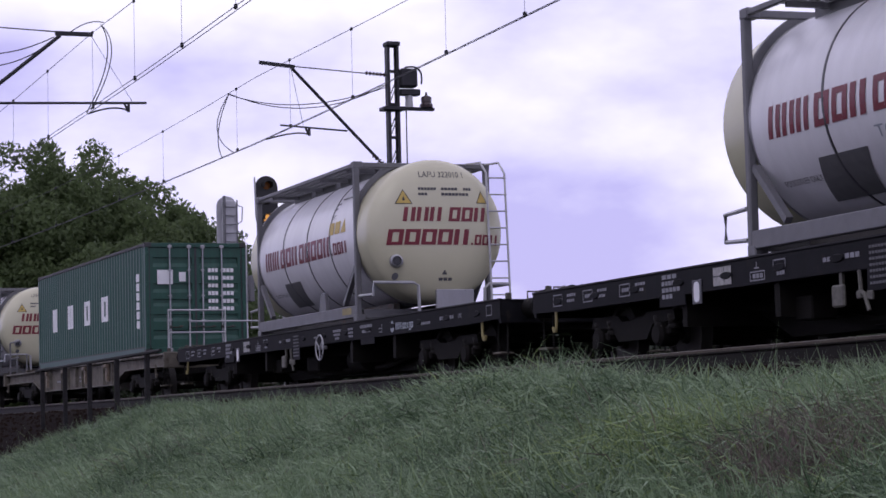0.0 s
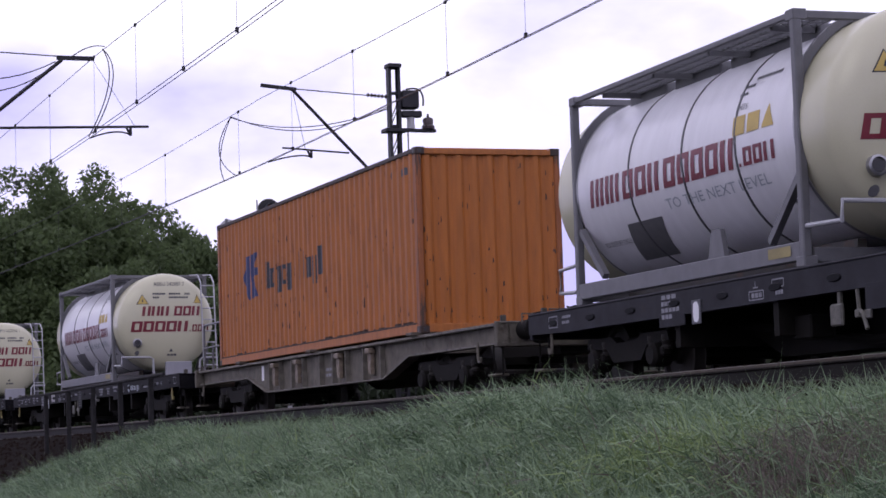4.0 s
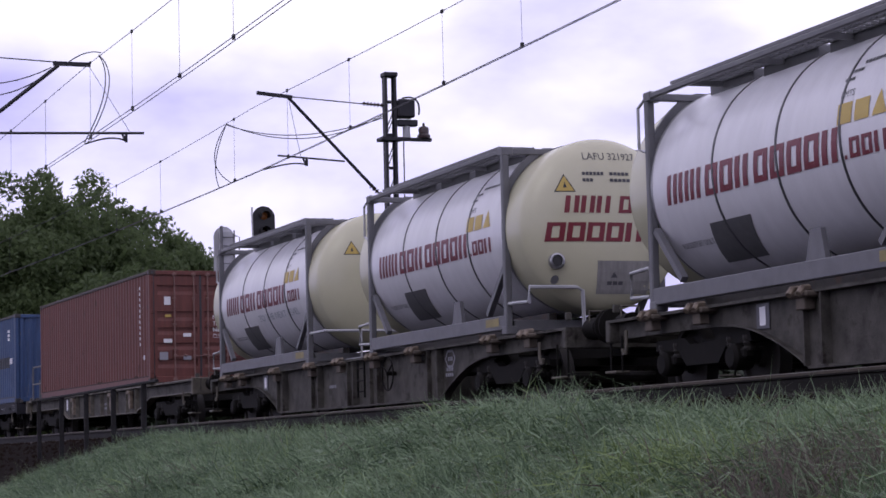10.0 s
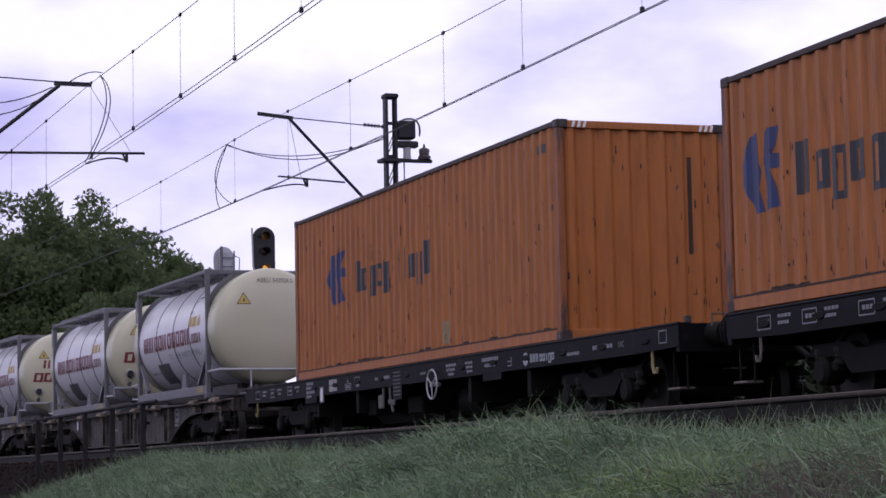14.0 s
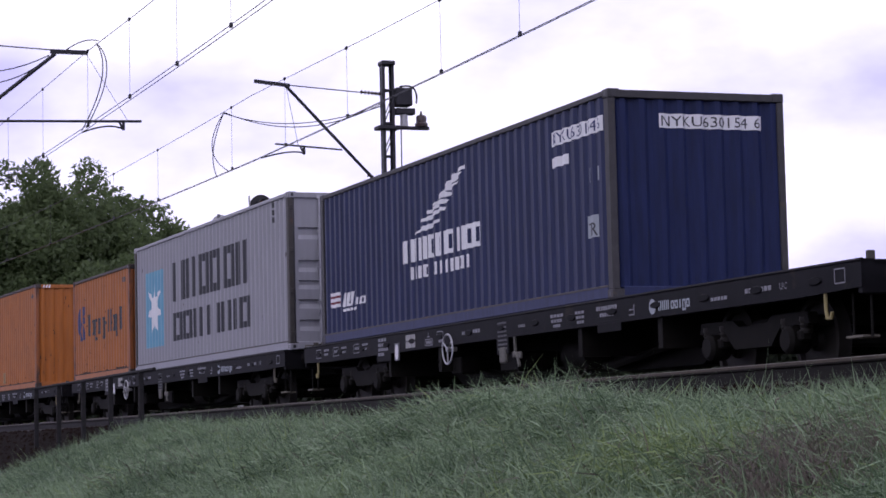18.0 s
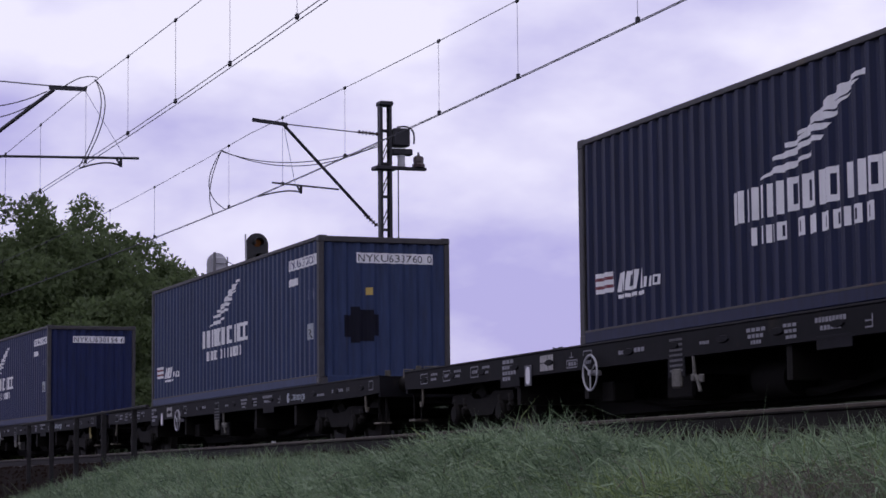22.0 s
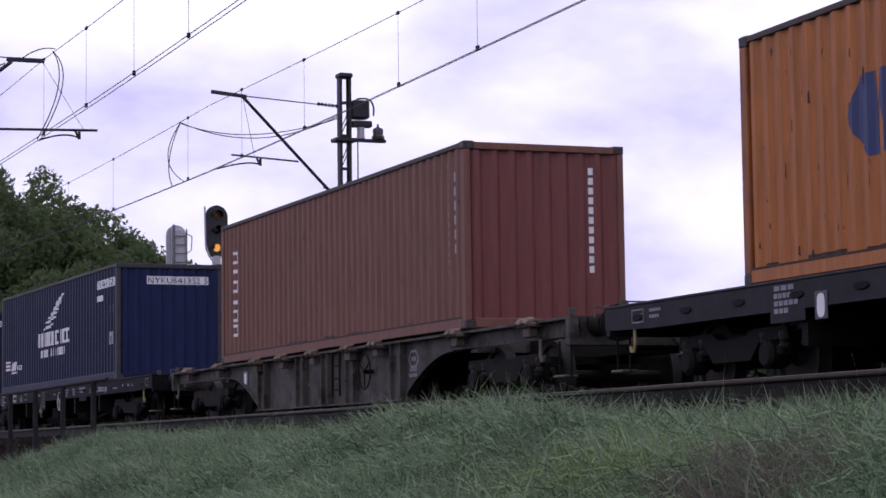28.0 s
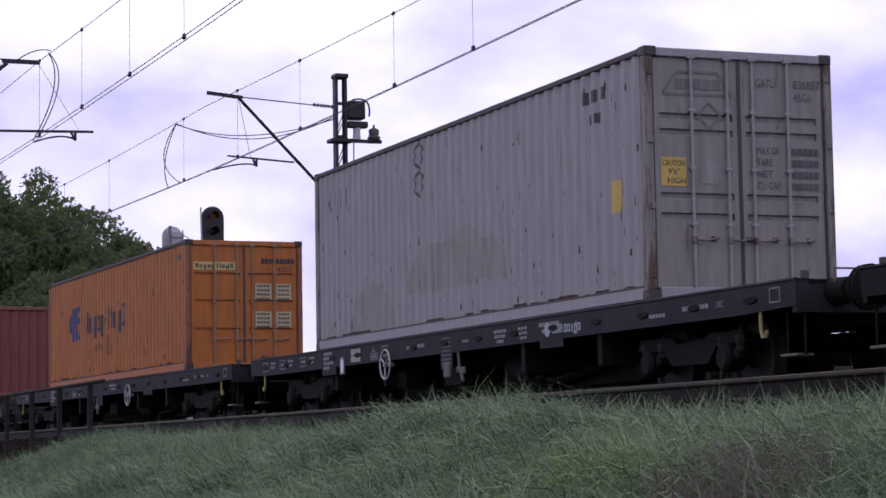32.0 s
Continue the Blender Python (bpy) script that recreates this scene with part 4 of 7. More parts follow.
def boxes():
    orange_box(-6.44, HIGH, FT40, "orange corrugated steel shipping container with dark rust spots and blue lettering")
    t = orange_box(-105.64, HIGH, FT40, "tall orange corrugated shipping container, rust streaked, with a blue emblem")
    e0, eb = end_at(FT40), flute_breaks(-W2, W2, END_P)
    decal("stain", [rect(0.68, 1.15, 0.74, 2.45)], "rust_mark", t, e0, eb, label="long dark rust run")
    decal("patch", [rect(-1.9, 0.22, -1.55, 0.55)], "cream_dull", t, side_at(FT40), flute_breaks(-FT40 / 2, FT40 / 2), label="pale repair patch")
    hz = lambda u, v: (u, -FT40 / 2 + 0.002, BED + v)
    decal("warning_stripes", [rect(x, HIGH - 0.105, x + 0.04, HIGH - 0.02, 0.3) for x in (-1.85, -1.77, -1.69, 0.0, 0.08, 0.16)], "white_paint", t, hz)["kind"] = "stuff"
    orange_box(-116.45, STD, FT20, "short orange corrugated shipping container on a dark flat wagon")
    t = orange_box(-247.66, STD, FT40, "orange shipping container with closed double doors and pale stickers", True)
    e = lambda u, v: (u, -(FT40 / 2 + 0.0) + 0.040 - 0.004, BED + v)
    decal("name_plate", [rect(-1.05, 1.99, -0.18, 2.15)], "name_strip", t, e, label="pale yellow name strip")
    decal("name_bars", blocks("HapagLloyd", -1.02, 2.03, 0.09, 0.8, 0, 0.7), "dark_paint", t, lambda u, v: (u, e(u, v)[1] - 0.004, BED + v))
    st = [rect(0.23, 1.41, 0.57, 1.73), rect(0.67, 1.41, 0.98, 1.73), rect(0.23, 0.85, 0.57, 1.17), rect(0.67, 0.85, 0.98, 1.17)]
    decal("sticker", st, "sticker_cream", t, e, label="pale data stickers")
    decal("door_data", sum([bars_text(x + 0.04, z - i * 0.085, 0.04, w, 4) for x, w in ((0.22, 0.28), (0.66, 0.25)) for z in (1.66, 1.10) for i in range(4)], []), "pale_dark", t, lambda u, v: (u, e(u, v)[1] - 0.004, BED + v))
    decal("marking", bars_text(0.36, 2.13, 0.1, 0.70, 9) + text_polys("42G1", 0.70, 1.97, 0.1) , "dark_paint", t, e)
    decal("washed_stain", washed(-0.05, 0.5, 0.6, 1.1, 5) + washed(0.6, 1.5, 0.72, 0.9, 8), "orange_stain", t, side_at(FT40), flute_breaks(-FT40 / 2, FT40 / 2), label="dark worn stain")["kind"] = "stuff"
    navy_box(-143.30, IDS[0], "dark navy corrugated shipping container with white emblem and number band")
    navy_box(-166.62, IDS[1], "dull blue shipping container with a darker repainted patch on its end", True, False, "blue_navy")
    navy_box(-190.0, IDS[2], "dark navy shipping container with white lettering bars and a yellow sticker", False, True, "navy_deep")
    navy_box(-207.22, IDS[3], "navy shipping container with white emblem and worn corner posts", paint="navy_deep")
    # faded brown container
    t = container(FT40, STD, "rust_brown", "faded brown-red corrugated shipping container with white marks", -227.54, end="red_end")
    ub, eb = flute_breaks(-FT40 / 2, FT40 / 2), flute_breaks(-W2, W2, END_P)
    s, e = side_at(FT40), end_at(FT40)
    decal("name_bars", sum([outline([(5.16, z), (5.38, z), (5.38, z + 0.17), (5.16, z + 0.17)], 0.055) for z in (0.5, 0.77, 1.31, 1.84)], []) + [rect(5.13, 1.04 + d, 5.41, 1.11 + d) for d in (0.03, 0.6)], "white_paint", t, s, ub, label="white name drawn as upright bars")
    decal("number_marks", [rect(-5.47, 0.77 + i * 0.135, -5.40, 0.85 + i * 0.135) for i in range(12)] + [rect(-5.69, 1.07 + i * 0.2, -5.60, 1.2 + i * 0.2) for i in range(6)], "pale_grey", t, s, ub)
    decal("number_marks", [rect(0.69, 0.80 + i * 0.138, 0.755, 0.895 + i * 0.138) for i in range(11)], "white_paint", t, e, eb, label="upright column of white characters")
    rust_streaks(t, FT40, STD, 110, 6, "rust_pale")
    # dark red container with doors
    t = container(FT40, STD, "rust_red", "dark red shipping container with closed double doors and white data panels", -45.47, True)
    s = side_at(FT40)
    e = lambda u, v: (u, -FT40 / 2 + 0.036, BED + v)
    decal("number_marks", [rect(-5.08, 0.9 + i * 0.13, -5.02, 0.97 + i * 0.13) for i in range(11)] + [rect(-5.38, 1.6 + i * 0.14, -5.33, 1.67 + i * 0.14) for i in range(5)] + [rect(-5.55, 0.55, -5.45, 0.66)], "white_paint", t, s, ub)
    tx = text_polys("CPSU", 0.34, 1.83, 0.10, 0.24) + text_polys("474644", 0.68, 1.83, 0.10, 0.34) + text_polys("42G1", 0.70, 1.68, 0.09, 0.22)
    for i, w in enumerate(("MGW", "TARE", "NET", "CUBE")):
        tx += text_polys(w, 0.29, 1.46 - i * 0.143, 0.09, 0.26) + bars_text(0.70, 1.50 - i * 0.143, 0.035, 0.28, 4) + bars_text(0.70, 1.44 - i * 0.143, 0.035, 0.28, 5)
    decal("door_data", tx, "white_paint", t, e, label="white data lettering on the door")
    decal("sticker", [rect(-0.86, 1.79, -0.71, 1.98), rect(-0.88, 0.92, -0.68, 1.01), rect(-0.42, 1.06, -0.23, 1.14)], "white_paint", t, e)
    decal("sticker", [rect(-0.98, 0.53, -0.78, 0.71), rect(-0.42, 0.53, -0.23, 0.62)], "grey", t, e, label="pale grey sticker")
    decal("sticker", [rect(-0.84, 1.51, -0.70, 1.57)], "yellow", t, e, label="yellow sticker")
    rust_streaks(t, FT40, STD, 40, 7)
    # green container
    t = container(FT40, STD, "green", "green shipping container with large white letter bars and closed doors", 51.02, True)
    decal("name_bars", [[(-x, z) for x, z in p] for p in sum([blocks(c, -4.5 + i * 1.95, 0.95, 0.62, 1.0) for i, c in enumerate("JASC")], [])], "white_paint", t, s, ub, label="large white letter bars")
    decal("name_bars", [rect(-5.42, 0.62 + i * 0.22, -5.12, 0.80 + i * 0.22) for i in range(6)], "white_paint", t, s, ub)
    decal("sticker", [rect(-0.92, 1.62, -0.55, 1.95), rect(-0.4, 1.68, -0.24, 1.9)], "white_paint", t, e, label="white sticker")
    decal("door_data", sum([bars_text(0.3, 1.9 - i * 0.18, 0.09, 0.25, 3) + bars_text(0.65, 1.9 - i * 0.18, 0.09, 0.28, 3) for i in range(6)], []), "white_paint", t, e)
    # short blue container
    t = container(FT20, STD, "blue", "short blue corrugated shipping container with white strip and dark band", -29.90)
    s2 = side_at(FT20)
    decal("white_strip", [rect(2.42, 0.25, 2.72, 2.35)], "white_paint", t, s2, ub, label="white strip with red marks")
    decal("red_marks", [rect(2.48, 0.32, 2.66, 0.5), rect(2.48, 1.9, 2.66, 2.28)], "red_paint", t, lambda a, b: (s2(a, b)[0] - 0.003, a, BED + b), ub)
    decal("name_bars", [rect(-2.0 + i * 0.42, 1.05, -1.62 + i * 0.42, 1.37) for i in range(8)], "dark_paint", t, s2, ub, label="dark name drawn as bars")
    decal("marking", [rect(-2.5, 1.15, -2.1, 1.32)] + [rect(-2.0, 1.85 + i * 0.12, -1.75, 1.93 + i * 0.12) for i in range(3)], "white_paint", t, s2, ub)
    rust_streaks(t, FT20, STD, 60, 9, "blue_scuff", end=30)
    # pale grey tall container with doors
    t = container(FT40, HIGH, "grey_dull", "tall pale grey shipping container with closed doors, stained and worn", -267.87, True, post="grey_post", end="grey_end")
    s = side_at(FT40)
    decal("name_bars", [rect(2.6 - i * 0.3, 2.35 - i * 0.0, 2.78 - i * 0.3, 2.6) for i in range(0)] + [rect(5.3 - i * 0.26, 2.2, 5.42 - i * 0.26, 2.52) for i in range(4)], "pale_dark", t, s, ub)
    decal("marking", sum([outline([(1.27, z), (1.10, z + 0.12), (1.16, z + 0.2), (1.09, z + 0.29), (1.27, z + 0.40), (1.44, z + 0.28), (1.38, z + 0.2), (1.45, z + 0.12)], 0.045) for z in (1.98, 2.39)], []), "pale_dark", t, s, ub, label="dark broken vertical mark")
    decal("sticker", [rect(-5.34, 1.08, -5.06, 1.45)], "yellow", t, s, ub, label="yellow height warning sticker")
    decal("marking", [rect(-4.5 - i * 0.25, 2.45, -4.38 - i * 0.25, 2.6) for i in range(3)] + [rect(-4.6 - 0.2 * i, 2.2, -4.5 - i * 0.2, 2.32) for i in range(2)], "dark_paint", t, s, ub)
    for q, sd in (((2.4, 4.4, 0.2, 1.0), 1), ((-1.9, 1.9, 0.6, 1.5), 2)):
        decal("washed_stain", washed(*q, sd), "grey_stain", t, s, ub, label="yellowish grey washed stain")["kind"] = "stuff"
    decal("sticker", [rect(-1.02, 1.30, -0.70, 1.63)], "yellow", t, e, label="yellow caution sticker")
    off = lambda u, v: (u, e(u, v)[1] - 0.004, BED + v)
    decal("caution_words", text_polys("CAUTION", -1.0, 1.53, 0.07, 0.28) + text_polys("9'6\"", -0.93, 1.43, 0.07) + text_polys("HIGH", -0.94, 1.33, 0.07), "dark_paint", t, off)
    decal("emblem", outline([(-0.98, 2.36), (-0.80, 2.62), (-0.28, 2.62), (-0.1, 2.36)], 0.03) + outline([(-0.54, 2.12), (-0.39, 2.27), (-0.24, 2.12), (-0.39, 1.97)], 0.03) + bars_text(-0.82, 2.42, 0.12, 0.6, 5), "faded_grey", t, e, label="faded grey emblem")
    tx = text_polys("GATU", 0.22, 2.48, 0.10, 0.26) + text_polys("836857 5", 0.72, 2.48, 0.10, 0.44) + text_polys("45G1", 0.72, 2.33, 0.10, 0.22)
    for i, w in enumerate(("MAX GR", "TARE", "NET", "CU CAP")):
        tx += text_polys(w, 0.22, 1.70 - i * 0.135, 0.085, 0.3 if " " in w else 0.2) + bars_text(0.68, 1.70 - i * 0.135, 0.08, 0.36, 5)
    decal("door_data", tx, "pale_dark", t, e, label="dark data lettering on the door")
    decal("sticker", [rect(-0.51, 1.34, -0.30, 1.60)], "grey_stain", t, e)
    rust_streaks(t, FT40, HIGH, 170, 4, size=0.7)
    # grey container with a pale blue emblem panel
    t = container(FT40, HIGH, "grey", "tall light grey shipping container with dark bars and pale blue panel", -129.15, True, post="post", rail="grey")
    flip = lambda ps: [[(-x, z) for x, z in p] for p in ps]
    decal("emblem_panel", flip([rect(-5.12, 0.52, -3.42, 2.23)]), "sky_paint", t, s, ub, label="pale blue panel with a white star")
    s3 = lambda a, b: (s(a, b)[0] - 0.003, a, BED + b)
    decal("star", flip(star(-4.27, 1.38, 0.68)), "white_paint", t, s3, ub)
    decal("name_bars", flip(blocks("MAERSK", -2.67, 1.43, 0.85, 6.05, 0.0, 0.84)) + flip(blocks("SEALAND", -2.63, 0.57, 0.61, 6.07, 0.0, 0.84)), "dark_paint", t, s, ub, label="large dark letter bars")
    decal("marking", [rect(-5.08, 2.42 + i * 0.14, -5.0, 2.52 + i * 0.14) for i in range(3)] + [rect(-5.46, 2.1 + i * 0.17, -5.38, 2.2 + i * 0.17) for i in range(5)], "dark_paint", t, s, ub)


M["bar_worn"] = material("worn_lock_bar_paint", (0.30, 0.20, 0.13), 0.5, 0.2, vary=0.3, scale=8)
M["bar_red"] = material("worn_red_lock_bar_paint", (0.24, 0.13, 0.11), 0.5, 0.2, vary=0.3, scale=8)
M["orange_stain"] = material("orange_worn_stain", (0.27, 0.095, 0.02), 0.6, vary=0.4, scale=9, dirt=(0.10, 0.045, 0.02), dirt_at=0.58)
M["faded_grey"] = material("faded_grey_lettering", (0.17, 0.17, 0.165), 0.6, vary=0.3)
M["name_strip"] = material("pale_name_strip", (0.62, 0.47, 0.17), 0.5, vary=0.1)
M["navy_patch"] = material("dark_navy_touch_up", (0.006, 0.0065, 0.016), 0.6, vary=0.3, spec=0.15)
M["grey_stain"] = material("grey_stain", (0.312, 0.302, 0.29), 0.6, vary=0.3, streak=True)
M["rust_mark"] = material("rust_marks", (0.055, 0.028, 0.018), 0.8, vary=0.4)
M["blue_scuff"] = material("pale_blue_scuffs", (0.10, 0.12, 0.18), 0.7, vary=0.5, scale=12)
M["rust_pale"] = material("grey_scuffs", (0.11, 0.09, 0.08), 0.8, vary=0.4)
M["sticker_cream"] = material("aged_cream_sticker", (0.55, 0.45, 0.25), 0.5, vary=0.2)
M["cream_dull"] = material("dull_cream_paint", (0.36, 0.26, 0.13), 0.6, vary=0.3)
M["pale_dark"] = material("faded_black_lettering", (0.09, 0.09, 0.10), 0.6, vary=0.3)


# ---- tank containers ----
TR, TZ = 1.20, BED + 1.465     # radius and axis height of the tank
TL = FT20 / 2


def tank_side(u, v):
    dz = max(-0.999, min(0.999, (BED + v - TZ) / (TR + 0.006)))
    return (-(TR + 0.006) * math.sqrt(1 - dz * dz), u, BED + v)


def cap_y(r):
    return -(TL + 0.48) - 0.38 * math.sqrt(max(0.0, 1 - (r / TR) ** 3.0))


def tank_end(u, v):
    return (u, cap_y(math.hypot(u, BED + v - TZ)) - 0.006, BED + v)


def tank(u_rear, code, named=True, slogan=False, ladder=False, panel=False, label="", drop=0.0):
    t = thing("tank_container", label or "white tank container with cream dished ends in a grey steel frame", "tank container", "tank containers")
    MOVING.append((t, u_rear + TL, 2.0, -drop))
    yb = TL - 0.10
    part("barrel", cached("barrel", lambda: Build().lathe([(TR, -yb), (TR, yb)], 64, "y", (0, 0, TZ)), "barrel", "white_clad", True), None, t)
    for e in (-1, 1):
        prof = [(TR * math.sin(a), 0) for a in (0,)]
        def dish():
            n = 14
            pr = []
            for i in range(n + 1):
                r = TR * math.sin(math.pi / 2 * i / n)
                pr.append((max(r, 0.0001), -cap_y(r)))
            pr.append((TR - 0.004, yb - 0.01))
            pr = pr[::-1] if e > 0 else [(r, -y) for r, y in pr]
            return Build().lathe(pr, 56, "y", (0, 0, TZ))
        part("dished_end", cached(("dish", e), dish, "dished_end", "cream", True), None, t, "cream painted dished end")
    for i, y in enumerate((-yb + 0.02, -1.55, -0.2, 1.3, yb - 0.02)):
        part("band", cached(("band", i), lambda: Build().lathe([(TR, y - 0.022), (TR + 0.008, y - 0.018), (TR + 0.008, y + 0.018), (TR, y + 0.022)], 64, "y", (0, 0, TZ)), "band", "tank_band" if 0 < i < 4 else "steel", True), None, t)
    # frame
    H, w = (2.60 if drop > 0.08 else 2.68), W2
    for sx in (-1, 1):
        for sy in (-1, 1):
            p = part("corner_post", cached(("tpost", sx, sy, H), lambda: Build().box((sx * w, sy * TL, BED + 0.1), (sx * (w - 0.10), sy * (TL - 0.10), BED + H - 0.1), 0.015), "corner_post", "frame_grey"), None, t)
            for z in (BED, BED + H - 0.118):
                part("corner_casting", cached(("tcast", sx, sy, z, H), lambda: Build().box((sx * (w + 0.004), sy * (TL + 0.004), z), (sx * (w - 0.162), sy * (TL - 0.178), z + 0.118), 0.012), "corner_casting", "frame_grey"), None, p)
            part("gusset", cached(("tgus", sx, sy), lambda: gusset(sx, sy), "gusset", "frame_grey"), None, t)
            part("brace", cached(("tbrc", sx, sy), lambda: Build().beam((sx * (w - 0.07), sy * (TL - 0.12), BED + 0.95), (sx * (w - 0.07), sy * (TL - 0.82), BED + 0.32), 0.08, 0.08, (1, 0, 0)), "brace", "frame_grey"), None, t)
        part("bottom_rail", cached(("tbr", sx), lambda: Build().box((sx * (w - 0.005), -TL + 0.09, BED + 0.07), (sx * (w - 0.10), TL - 0.09, BED + 0.27), 0.012), "bottom_rail", "frame_grey"), None, t)
        part("top_rail", cached(("ttr", sx, H), lambda: Build().box((sx * (w - 0.006), -TL + 0.16, BED + H - 0.09), (sx * (w - 0.07), TL - 0.16, BED + H - 0.02), 0.012), "top_rail", "frame_grey"), None, t)
        part("walkway", cached(("twk", sx), lambda: walkway(sx), "walkway", "frame_grey"), None, t, "dark grating walkway")
        for i, y in enumerate((-0.8,)):
            part("saddle", cached(("tsad", sx, i), lambda: Build().prism([(y - 0.24, BED + 0.24), (y + 0.2, BED + 0.24), (y + 0.08, BED + 0.60), (y - 0.14, BED + 0.60)], sx * (w - 0.10), sx * (w - 0.16)), "saddle", "frame_grey"), None, t)
        # added dark beam that closes the sky gap where shade lies under the tank
        part("bearer", cached(("tbear", sx), lambda: Build().box((sx * 0.42, -TL + 0.1, BED + 0.04), (sx * 0.54, TL - 0.1, BED + 0.30), 0.01), "bearer", "post"), None, t)
    for sy in (-1, 1):
        part("end_beam", cached(("teb", sy), lambda: Build().box((-w + 0.13, sy * (TL - 0.02), BED + 0.05), (w - 0.13, sy * (TL - 0.14), BED + 0.2), 0.01), "end_beam", "frame_grey"), None, t)
        part("end_beam", cached(("tet", sy, H), lambda: Build().box((-w + 0.13, sy * (TL - 0.02), BED + H - 0.10), (w - 0.13, sy * (TL - 0.12), BED + H - 0.015), 0.01), "end_beam", "frame_grey"), None, t)
    for i, (a, b) in enumerate(((-2.45, -0.35), (-0.1, 1.15), (1.4, 2.5))):
        part("spill_tray", cached(("tray", i), lambda: Build().box((-0.6, a, BED + 2.46), (0.6, b, BED + 2.655), 0.02), "spill_tray", "frame_grey"), None, t, "grey tray round the hatches")
    # hand rails at the rear
    y = -TL - 0.72
    if not named:
        part("hand_rail", cached("hr3", lambda: Build().tube([(-w + 0.05, -TL + 0.05, BED + 0.55), (-w + 0.05, y - 0.1, BED + 0.55), (w - 0.02, y - 0.1, BED + 0.55), (w - 0.02, -TL + 0.05, BED + 0.55)], 0.026, 8), "hand_rail", "pipe", True), None, t)
        for x in (-0.5, 0.7):
            part("rail_post", cached(("hrp", x), lambda: Build().tube([(x, y - 0.1, BED + 0.55), (x, y - 0.1, BED + 0.08), (x, -TL, BED + 0.08)], 0.02, 7), "rail_post", "pipe"), None, t)
    if named:
        part("hand_rail", cached("hr1", lambda: Build().tube([(-w + 0.05, -TL + 0.05, BED + 0.42), (-w + 0.05, y, BED + 0.40), (-w + 0.06, y, BED + 0.60), (-0.46, y, BED + 0.60), (-0.38, y, BED + 0.55), (-0.36, y + 0.02, BED + 0.06)], 0.028, 8), "hand_rail", "pipe", True), None, t)
    if named:
        part("hand_rail", cached("hr2", lambda: Build().tube([(0.80, y + 0.05, BED + 0.08), (0.80, y, BED + 0.5), (0.87, y, BED + 0.57), (w + 0.02, y, BED + 0.57), (w + 0.02, -TL + 0.02, BED + 0.57)], 0.028, 8), "hand_rail", "pipe", True), None, t)
    part("step", cached("st1", lambda: Build().tube([(-w + 0.02, TL + 0.02, BED + 0.52), (-w + 0.02, TL + 0.55, BED + 0.50), (-w + 0.02, TL + 0.55, BED + 0.2), (-w + 0.02, TL + 0.02, BED + 0.18)], 0.026, 8), "step", "pipe", True), None, t)
    # decals
    vb = [0.2 + 0.1 * i for i in range(24)]
    flip = lambda ps: [[(-x, z) for x, z in p] for p in ps]
    rd = flip(blocks("VAN", -2.55, 1.2, 0.34, 0.92, 0.2, 0.84) + blocks("DEN", -1.56, 1.2, 0.34, 1.1, 0.2, 0.84) + blocks("BOSCH", -0.38, 1.2, 0.34, 1.86, 0.2, 0.84) + blocks(".COM", 1.56, 1.2, 0.20, 0.88, 0.15, 0.84))
    decal("name_bars", rd, "red_paint", t, tank_side, (), vb, "red name drawn as slanted bars")
    decal("placard", flip([rect(-2.26, 0.49, -1.26, 0.91, 0.65)]), "placard", t, tank_side, (), vb, "dark grey placard")
    decal("small_words", flip(text_polys("FOODSTUFF ONLY", -2.6, 0.70, 0.06, 0.8)), "pale_dark", t, tank_side, (), vb)
    if slogan:
        decal("slogan", flip(text_polys("TO THE NEXT LEVEL", -0.42, 0.96, 0.12, 2.6)), "pale_grey", t, tank_side, (), vb, "pale grey slogan")
    decal("hazard_marks", flip([rect(1.5, 1.55, 1.78, 1.76), rect(1.84, 1.55, 2.12, 1.76), [(2.18, 1.55), (2.46, 1.55), (2.32, 1.80)]]), "yellow", t, tank_side, (), vb, "yellow hazard marks")
    decal("small_words", flip(bars_text(1.75, 2.14, 0.035, 0.6, 9) + bars_text(1.55, 2.07, 0.03, 0.25, 4) + bars_text(1.5, 1.99, 0.03, 0.2, 3) + text_polys("EMTS", 1.52, 1.82, 0.07, 0.26) + bars_text(2.2, 0.72, 0.05, 0.3, 4)), "pale_dark", t, tank_side, (), vb)
    decal("frame_mark", flip([rect(2.25, 0.13, 2.75, 0.24)]), "yellow_faded", t, lambda a, b: (-w - 0.001 + 0.0 - 0.003, a, BED + b), (), (), "faded yellow mark on the rail")
    g = [-1.2 + 0.12 * i for i in range(21)]
    gv = [0.2 + 0.12 * i for i in range(21)]
    decal("triangle_border", [[(-0.785, 1.885), (-0.485, 1.885), (-0.635, 2.135)]], "dark_paint", t, lambda u, v: (u, tank_end(u, v)[1] + 0.003, BED + v), g, gv)
    tri = [[(-0.76, 1.90), (-0.51, 1.90), (-0.635, 2.11)]]
    decal("warning_triangle", tri, "yellow", t, tank_end, g, gv, "yellow warning triangle")
    off = lambda u, v: (u, tank_end(u, v)[1] - 0.003, BED + v)
    decal("triangle_mark", [[(-0.66, 1.945), (-0.61, 1.945), (-0.635, 2.025)]], "dark_paint", t, off)
    if named:
        decal("triangle_border", [[(0.645, 1.908), (0.865, 1.908), (0.755, 2.125)]], "dark_paint", t, lambda u, v: (u, tank_end(u, v)[1] + 0.003, BED + v), g, gv)
        decal("warning_triangle", [[(0.665, 1.92), (0.845, 1.92), (0.755, 2.10)]], "yellow", t, tank_end, g, gv, "yellow warning triangle")
